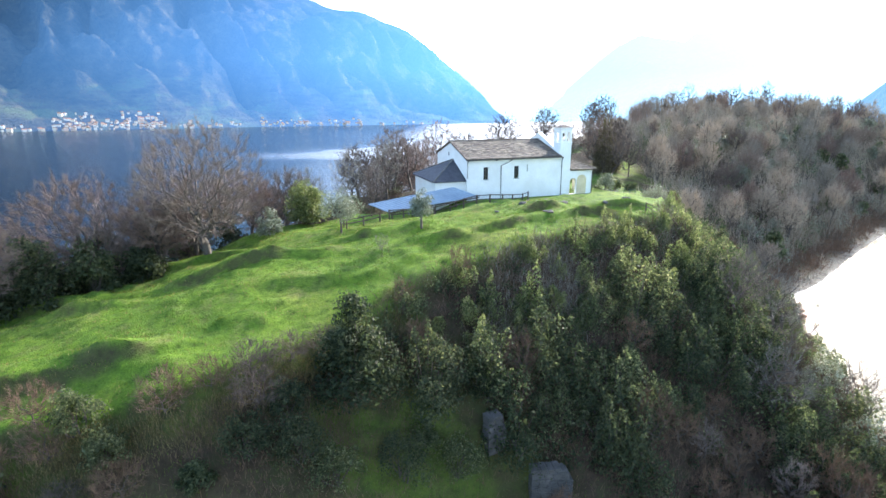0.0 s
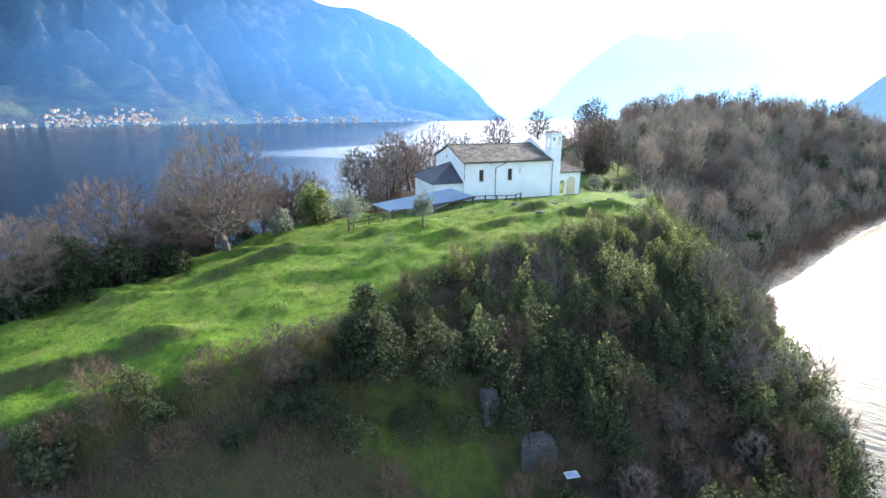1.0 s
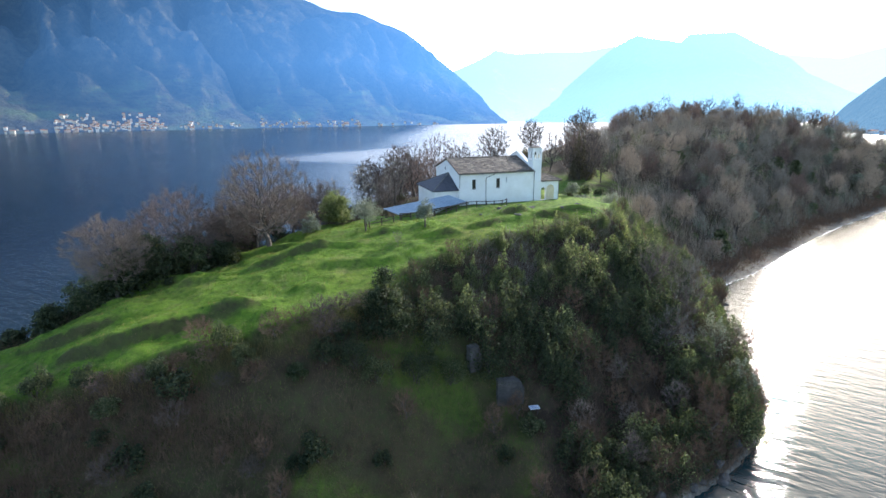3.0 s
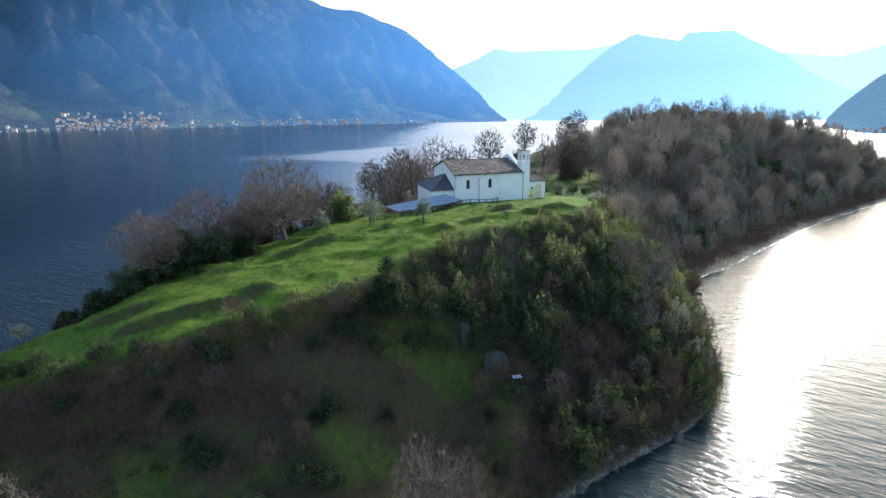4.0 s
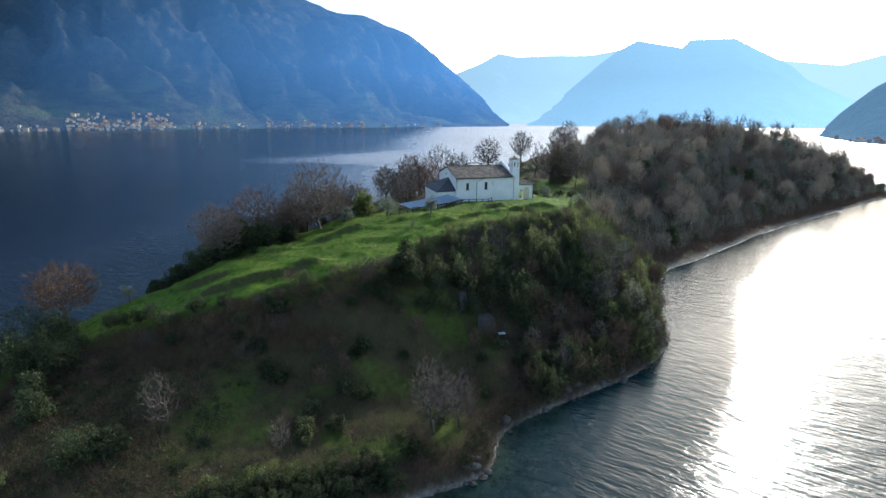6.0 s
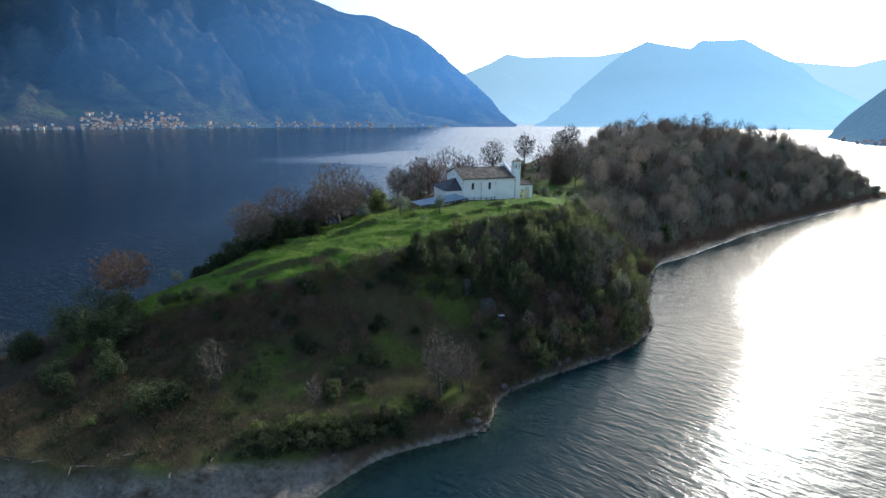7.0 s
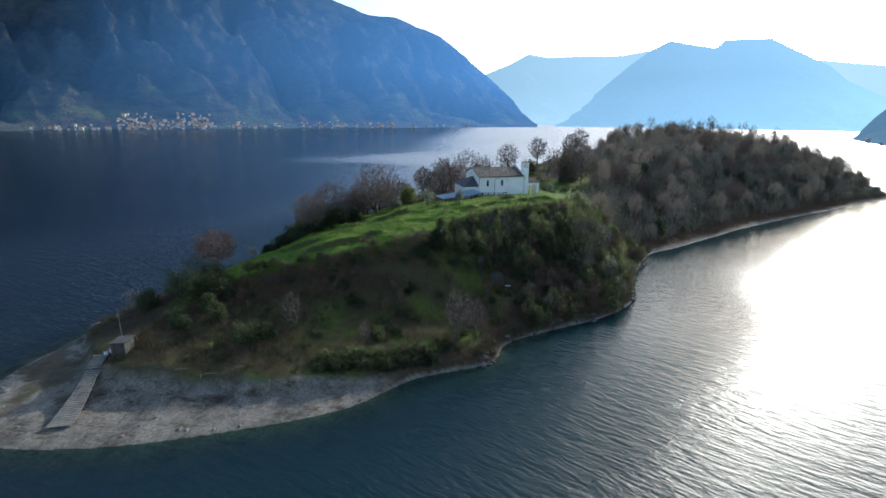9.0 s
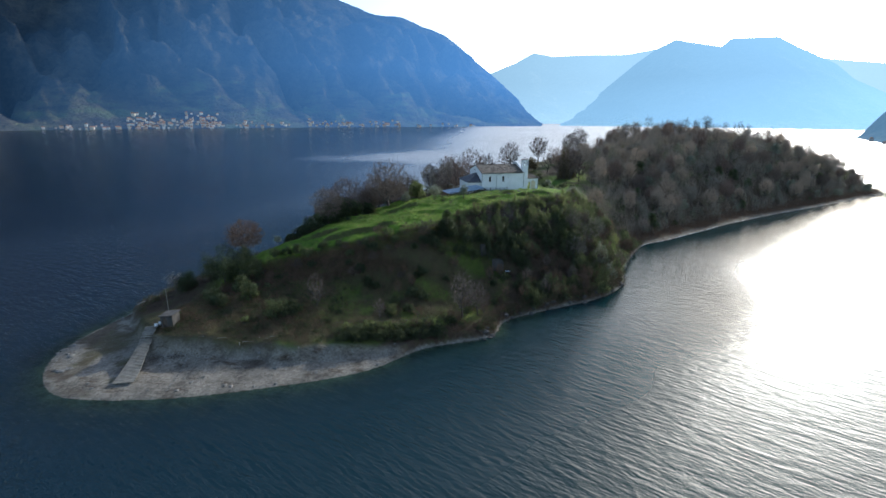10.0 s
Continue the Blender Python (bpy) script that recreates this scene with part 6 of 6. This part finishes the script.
def ruin(at, turn, w, h, label):
    """A stub of rough masonry."""
    root = new("ruined_wall")
    r = random.Random(int(at[0] * 10))
    bm0 = boxed(-w / 2 + 0.08, w / 2 - 0.08, -0.36, 0.36, -0.6, h * 0.42)
    part("core", bm0, M_MOSSY, root)
    z = -0.2
    while z < h:
        row = r.uniform(0.2, 0.42)
        x = -w / 2
        cut = w / 2 - max(0, z - h * 0.45) * r.uniform(0.6, 1.1)
        while x < cut:
            l = r.uniform(0.4, 0.8)
            part("stone", boxed(x, min(x + l, w / 2) - 0.012, -0.45 - r.uniform(0, 0.06), 0.45 + r.uniform(0, 0.06), z, z + row - 0.012, 0.05), M_MOSSY, root)
            x += l
        z += row
    root.matrix_world = Matrix.Translation((*at, ground_z(*at))) @ Matrix.Rotation(turn, 4, 'Z')
    return tagged(root, label, "ruin")


ruin((7.6, 32.4), 0.12, 3.2, 2.9, "weathered grey masonry stub of a ruined building")
ruin((3.4, 33.4), 0.5, 1.6, 2.6, "narrow ruined stone wall overgrown at its foot")


def info_board(at, turn):
    root = new("information_board")
    part("panel", boxed(-0.6, 0.6, -0.4, 0.4, 1.0, 1.05, 0.01), M_SIGN, root, "tilted white information panel")
    for x in (-0.45, 0.45):
        part("post", tube(bmesh.new(), [(x, 0, -0.3), (x, 0, 1.0)], 0.04), M_PIPE, root)
    for k in range(4):
        part("printed_bar", boxed(-0.5, 0.5 - 0.12 * k, -0.28 + 0.15 * k, -0.22 + 0.15 * k, 1.054, 1.058), M_INK, root)
    root.matrix_world = Matrix.Translation((*at, ground_z(*at))) @ Matrix.Rotation(turn, 4, 'Z')
    return tagged(root, "white information board on two metal posts by the ruin", "sign")


info_board((10.3, 31.2), 0.2)


def boathouse(at, turn):
    """Stone hut by the landing."""
    root = new("hut")
    w, l, h = 2.6, 2.8, 2.1
    bm = bmesh.new()
    arched_wall(bm, -w / 2, w / 2, -l / 2, -l / 2 + 0.35, -0.8, h, [(-0.4, 1.0, 0.0, 1.8)])
    box(bm, -w / 2, w / 2, l / 2 - 0.35, l / 2, -0.8, h)
    box(bm, -w / 2, -w / 2 + 0.35, -l / 2 + 0.35, l / 2 - 0.35, -0.8, h)
    box(bm, w / 2 - 0.35, w / 2, -l / 2 + 0.35, l / 2 - 0.35, -0.8, h)
    part("wall", bm, M_MOSSY, root)
    bm = bmesh.new()
    prism_faces(bm, [(-w / 2 - 0.3, h + 0.01), (w / 2 + 0.3, h + 0.35), (w / 2 + 0.3, h + 0.5), (-w / 2 - 0.3, h + 0.16)], "v", -l / 2 - 0.3, l / 2 + 0.3)
    part("roof", bm, M_MOSSY, root, "flat grey stone roof")
    part("door", boxed(-0.9, 0.1, -l / 2 + 0.2, -l / 2 + 0.26, 0, 1.75), M_WOOD, root)
    root.matrix_world = Matrix.Translation((*at, ground_z(*at))) @ Matrix.Rotation(turn, 4, 'Z')
    return tagged(root, "small flat-roofed grey stone hut above the landing", "hut")


boathouse((-63.6, -6.4), 0.05)
pole = new("flagpole")
part("pole", tube(bmesh.new(), [(0, 0, -0.5), (0, 0, 6.6)], [0.09, 0.05]), M_PLANK, pole)
part("finial", boxed(-0.06, 0.06, -0.06, 0.06, 6.6, 6.72), M_PIPE, pole)
pole.matrix_world = Matrix.Translation((-65.4, -4.0, ground_z(-65.4, -4.0)))
tagged(pole, "slim weathered pole beside the hut", "pole")
for k, (x, y) in enumerate([(-65.6, -7.0), (-66.0, -7.8)]):
    b = new("barrel")
    part("drum", tube(bmesh.new(), [(0, 0, 0), (0, 0, 0.15), (0, 0, 0.75), (0, 0, 0.9)], [0.3, 0.34, 0.34, 0.3], 12), M_SIGN, b)
    part("lid", tube(bmesh.new(), [(0, 0, 0.9), (0, 0, 0.94)], 0.25, 12), M_PIPE, b)
    b.matrix_world = place(x, y)
    tagged(b, "white drum standing beside the stone hut", "barrel", "drums by the hut")


def landing():
    """Ramp of weathered planks from the hut down to the water."""
    root = new("landing_ramp")
    a, b = Vector((-66.9, -8.0, 0)), Vector((-62.6, -23.6, 0))
    n = 38
    d = (b - a).normalized()
    side = Vector((-d.y, d.x, 0))
    me = None
    za, zb = ground_z(a.x, a.y) + 0.2, max(ground_z(b.x, b.y), 0.0) + 0.4

    def lay(t):
        return za + (zb - za) * (1 - (1 - t) ** 1.6)

    for k in range(n):
        p = a.lerp(b, (k + 0.5) / n)
        z = max(lay(k / n), ground_z(p.x, p.y) + 0.12)
        if me is None:
            bm = boxed(-1.6, 1.6, -0.19, 0.19, -0.07, 0.07, 0.012)
            me = bpy.data.meshes.new("plank")
            bm.to_mesh(me)
            bm.free()
            me.materials.append(M_PLANK)
        ob = mesh_part("plank", me, root)
        wide = 0.72 + 0.75 * max(0.0, k / n - 0.35)
        ob.matrix_world = Matrix.Translation((p.x, p.y, z)) @ Matrix.Rotation(math.atan2(side.y, side.x) + random.uniform(-0.04, 0.04), 4, 'Z') @ Matrix.Diagonal((wide * random.uniform(0.94, 1.05), 1, 1, 1))
    for s in (-0.95, 0.95):
        pts = []
        for k in range(12):
            p = a.lerp(b, k / 11) + side * s
            pts.append((p.x, p.y, max(lay(k / 11), ground_z(p.x, p.y) + 0.12) - 0.16))
        part("bearer", tube(bmesh.new(), pts, 0.1, 5), M_WOOD, root)
    return tagged(root, "ramp of weathered grey planks across the beach", "ramp")


landing()


def footing(points, label, meshes, lo, hi):
    root = new("old_wall_footing")
    r = random.Random(4)
    for (ax, ay), (bx, by) in zip(points, points[1:]):
        n = int(math.hypot(bx - ax, by - ay) / 0.7)
        for k in range(n):
            x, y = ax + (bx - ax) * k / n, ay + (by - ay) * k / n
            ob = mesh_part("stone", meshes[r.randrange(6)], root)
            s = r.uniform(lo, hi)
            ob.matrix_world = Matrix.Translation((x, y, ground_z(x, y))) @ Matrix.Rotation(r.uniform(0, 6), 4, 'Z') @ Matrix.Diagonal((s, s, s * 0.7, 1))
    return tagged(root, label, "wall")


footing([(-56.5, -12), (-53.5, -25)], "low line of stones across the shingle beach", ROCKS, 0.16, 0.3)
footing([(-30, -1.5), (-18, 3.2), (-6, 8.2)], "mossy dry-stone edging of the lower path", MOSSY_ROCKS, 0.12, 0.26)

def white_shore_line():
    """Thin white flecks just above the water along the shore below the wooded hill."""
    r = np.random.default_rng(90)
    run = [p for p in LOOP if p[0] > 60 and p[1] < 235 and p[0] - p[1] > -45]
    V, F = [], []
    for (ax, ay), (bx, by) in zip(run, run[1:]):
        n = max(2, int(math.hypot(bx - ax, by - ay) / 0.7))
        ox, oy = by - ay, ax - bx
        l = math.hypot(ox, oy)
        if math.hypot(bx - ax, by - ay) > 40:
            continue
        for k in range(n):
            t = (k + r.uniform(0, 0.4)) / n
            x, y = ax + (bx - ax) * t, ay + (by - ay) * t
            if vnoise(np.array(x / 6.0), np.array(y / 6.0), 91) < 0.3:
                continue
            off, wide, long_ = r.uniform(0.0, 0.5), r.uniform(0.08, 0.4), r.uniform(0.5, 1.2) / max(math.hypot(bx - ax, by - ay), 1)
            c = len(V)
            for du, dv in ((0, 0), (long_ * 0.5, -wide * 0.4), (long_, 0), (long_ * 0.5, wide)):
                V.append((x + (bx - ax) * du + ox / l * (off + dv), y + (by - ay) * du + oy / l * (off + dv), 0.07 + 0.05 * (dv > 0)))
            F.append((c, c + 1, c + 2, c + 3))
    return tagged(new("wave_wash", mesh_from("wave_wash", V, F, plain_material("shore_white", (0.6, 0.62, 0.63), (0.8, 0.81, 0.82), 1.0, 0.5, 0))), "thin broken white line along the far shore", "foam", kind="stuff")


white_shore_line()

# drift wood and wrack lines
rw = random.Random(9)
for k in range(26):
    x, y = rw.uniform(-60, -26), 0
    y = -9.5 - 0.12 * (x + 40) * -1 + rw.uniform(-1.6, 1.6) - 0.08 * abs(x + 45)
    l = rw.uniform(0.6, 2.4)
    ob = part("driftwood", tube(bmesh.new(), [(-l / 2, 0, 0.05), (0, rw.uniform(-0.15, 0.15), 0.12), (l / 2, 0, 0.06)], [0.07, 0.06, 0.03], 5), M_PLANK if k % 3 else M_WOOD, None)
    ob.matrix_world = place(x, y, 1.0, rw.uniform(0, 3.1))
    tagged(ob, "bleached driftwood lying on the shingle beach", "driftwood", "driftwood of the beach")
brush("wrack_line", scatter(160, -66, -20, -16, -3, 0, lambda x, y, z, d, s, w: np.abs(z - 1.5 - 0.5 * np.sin(x / 3)) < 0.22, 60), 40, 0.5, 0.03, 0.6, M_WOOD, "dark wrack and twigs washed up along the beach", 61, 0.1, "flotsam")


# green fence and lamp post below the glade
build_fence([(28.5, 92), (34, 100), (44, 108), (52, 112)], "green-painted metal railing along the path behind the church", 1.1, 2.0, (0.4, 0.75, 1.08), 0.035, plain_material("green_paint", (0.03, 0.09, 0.045), (0.05, 0.13, 0.06), 2.0, 0.5, 0), "railing")
build_fence([(24, 60.5), (29, 58.5), (33, 55), (36, 50.5)], "weathered pole railing at the top of the cliff", 1.0, 2.2, (0.55, 0.95), 0.05)


def moored_boat(at, turn, label):
    root = new("boat")
    bm = bmesh.new()
    L, W = 4.6, 1.5
    rows = []
    for k in range(9):
        t = k / 8
        w = W / 2 * (1 - max(0, (t - 0.45) / 0.55) ** 2) * (0.82 + 0.18 * min(1, t * 4))
        rows.append([bm.verts.new((L * (t - 0.5), s * max(w, 0.02) * f, z + 0.25 * t * t)) for s, f, z in ((-1, 1, 0.5), (-1, 0.7, 0.0), (1, 0.7, 0.0), (1, 1, 0.5))])
    for a, b in zip(rows, rows[1:]):
        for i in range(3):
            bm.faces.new((a[i], b[i], b[i + 1], a[i + 1]))
    bm.faces.new(rows[0])
    bmesh.ops.solidify(bm, geom=bm.faces[:], thickness=0.05)
    part("hull", bm, M_SIGN, root)
    for x in (-1.2, 0.2):
        part("thwart", boxed(x - 0.15, x + 0.15, -0.55, 0.55, 0.32, 0.36), M_WOOD, root)
    root.matrix_world = Matrix.Translation((*at, -0.08)) @ Matrix.Rotation(turn, 4, 'Z')
    return tagged(root, label, "boat")


def dock(a, b, label):
    root = new("jetty")
    a, b = Vector(a), Vector(b)
    n = int((b - a).length / 0.5)
    side = Vector((-(b - a).y, (b - a).x, 0)).normalized()
    bm = boxed(-0.24, 0.24, -0.9, 0.9, 0.7, 0.78)
    me = bpy.data.meshes.new("plank")
    bm.to_mesh(me)
    bm.free()
    me.materials.append(M_PLANK)
    for k in range(n):
        p = a.lerp(b, (k + 0.5) / n)
        ob = mesh_part("plank", me, root)
        ob.matrix_world = Matrix.Translation((p.x, p.y, 0)) @ Matrix.Rotation(math.atan2((b - a).y, (b - a).x), 4, 'Z')
    for k in range(0, n + 1, 4):
        for s in (-0.75, 0.75):
            p = a.lerp(b, k / n) + side * s
            part("pile", tube(bmesh.new(), [(p.x, p.y, -2.5), (p.x, p.y, 1.2)], 0.11, 6), M_WOOD, root)
    return tagged(root, label, "jetty")


dock((252, 236, 0), (266, 230, 0), "timber jetty at the far end of the island")
dock((262, 243, 0), (276, 241, 0), "second timber jetty with piles at the island's end")
moored_boat((263, 235, 0)[:2], 0.4, "small white rowing boat moored at the jetty")
moored_boat((272, 246), 1.2, "white boat moored beside the far jetty")


# ---------------------------------------------------------------- villages on the far shores
M_ROOF_RED = plain_material("terracotta_roof", (0.34, 0.15, 0.1), (0.46, 0.23, 0.16), 0.05, 0.9, 0)
M_ROOF_BROWN = plain_material("brown_roof", (0.17, 0.1, 0.07), (0.26, 0.16, 0.11), 0.05, 0.9, 0)
WALLS = [plain_material("village_wall_" + n, a, b, 0.08, 0.9, 0) for n, a, b in (("white", (0.68, 0.66, 0.62), (0.8, 0.78, 0.74)), ("cream", (0.66, 0.6, 0.5), (0.74, 0.68, 0.58)), ("rose", (0.6, 0.47, 0.4), (0.68, 0.55, 0.48)), ("grey", (0.42, 0.4, 0.37), (0.52, 0.5, 0.46)))]


def village_house(seed, wall, roof, label):
    r = random.Random(seed)
    root = new("house")
    w, l, h = r.uniform(9, 12), r.uniform(11, 17), r.uniform(7, 11)
    part("wall", boxed(-l / 2, l / 2, -w / 2, w / 2, -6, h), wall, root)
    bm = bmesh.new()
    prism_faces(bm, [(-w / 2 - 0.6, h), (w / 2 + 0.6, h), (0, h + w * 0.3)], "u", -l / 2 - 0.6, l / 2 + 0.6)
    part("roof", bm, roof, root)
    for k in range(2):
        for fl in range(1, 2):
            part("window", boxed(-l / 2 + l * (k + 0.7) / 2.4, -l / 2 + l * (k + 0.7) / 2.4 + 1.1, -w / 2 - 0.04, -w / 2 + 0.02, 0.9 + 3.3 * fl, 2.6 + 3.3 * fl), M_DARK, root)
    return tagged(root, label, "house", "houses of the far villages")


HOUSES = [village_house(k, WALLS[(0, 1, 0, 2, 3, 0)[k]], M_ROOF_RED if k % 3 else M_ROOF_BROWN, ("white house with a brown roof in the far village", "cream house with a terracotta roof in the far village", "white house with a terracotta roof in the far village", "rose house with a brown roof in the far village", "grey house with a terracotta roof in the far village", "tall white house with a terracotta roof by the lake")[k]) for k in range(6)]
rv = np.random.default_rng(70)
first = set()


def settle(slope, a0, a1, n, s_lo, s_hi, keep=1.7):
    for _ in range(n):
        az, s = rv.uniform(a0, a1), s_lo + (s_hi - s_lo) * rv.uniform() ** keep
        k = int(rv.integers(6))
        x, y, z = on_slope(slope, az, s)
        turn = -radians(az) + rv.choice([0, math.pi / 2]) + rv.normal() * 0.2
        m = Matrix.Translation((x, y, max(z, 1.0))) @ Matrix.Rotation(turn, 4, 'Z')
        sc = rv.uniform(0.38, 0.7)
        if k in first:
            ob = copy_thing(HOUSES[k], m)
        else:
            first.add(k)
            ob = HOUSES[k]
            ob.matrix_world = m
        ob.scale = (sc, sc, sc)


settle("backdrop_mountain", -38.2, -35.0, 72, 0.004, 0.095, 1.2)
settle("backdrop_mountain", -35.0, -32.4, 30, 0.004, 0.06, 1.3)
settle("backdrop_mountain", -33.0, -29.4, 70, 0.004, 0.085, 1.2)
settle("backdrop_mountain", -45.0, -38.5, 18, 0.004, 0.03)
settle("backdrop_mountain", -28.0, -21.5, 22, 0.004, 0.05)
settle("backdrop_mountain", -20.5, -15.0, 40, 0.004, 0.07, 1.3)
settle("backdrop_mountain", -14.5, -9.6, 32, 0.004, 0.06)
settle("backdrop_mountain", -9.0, -1.0, 12, 0.004, 0.03)
settle("backdrop_headland", 38.6, 44.0, 14, 0.01, 0.09)
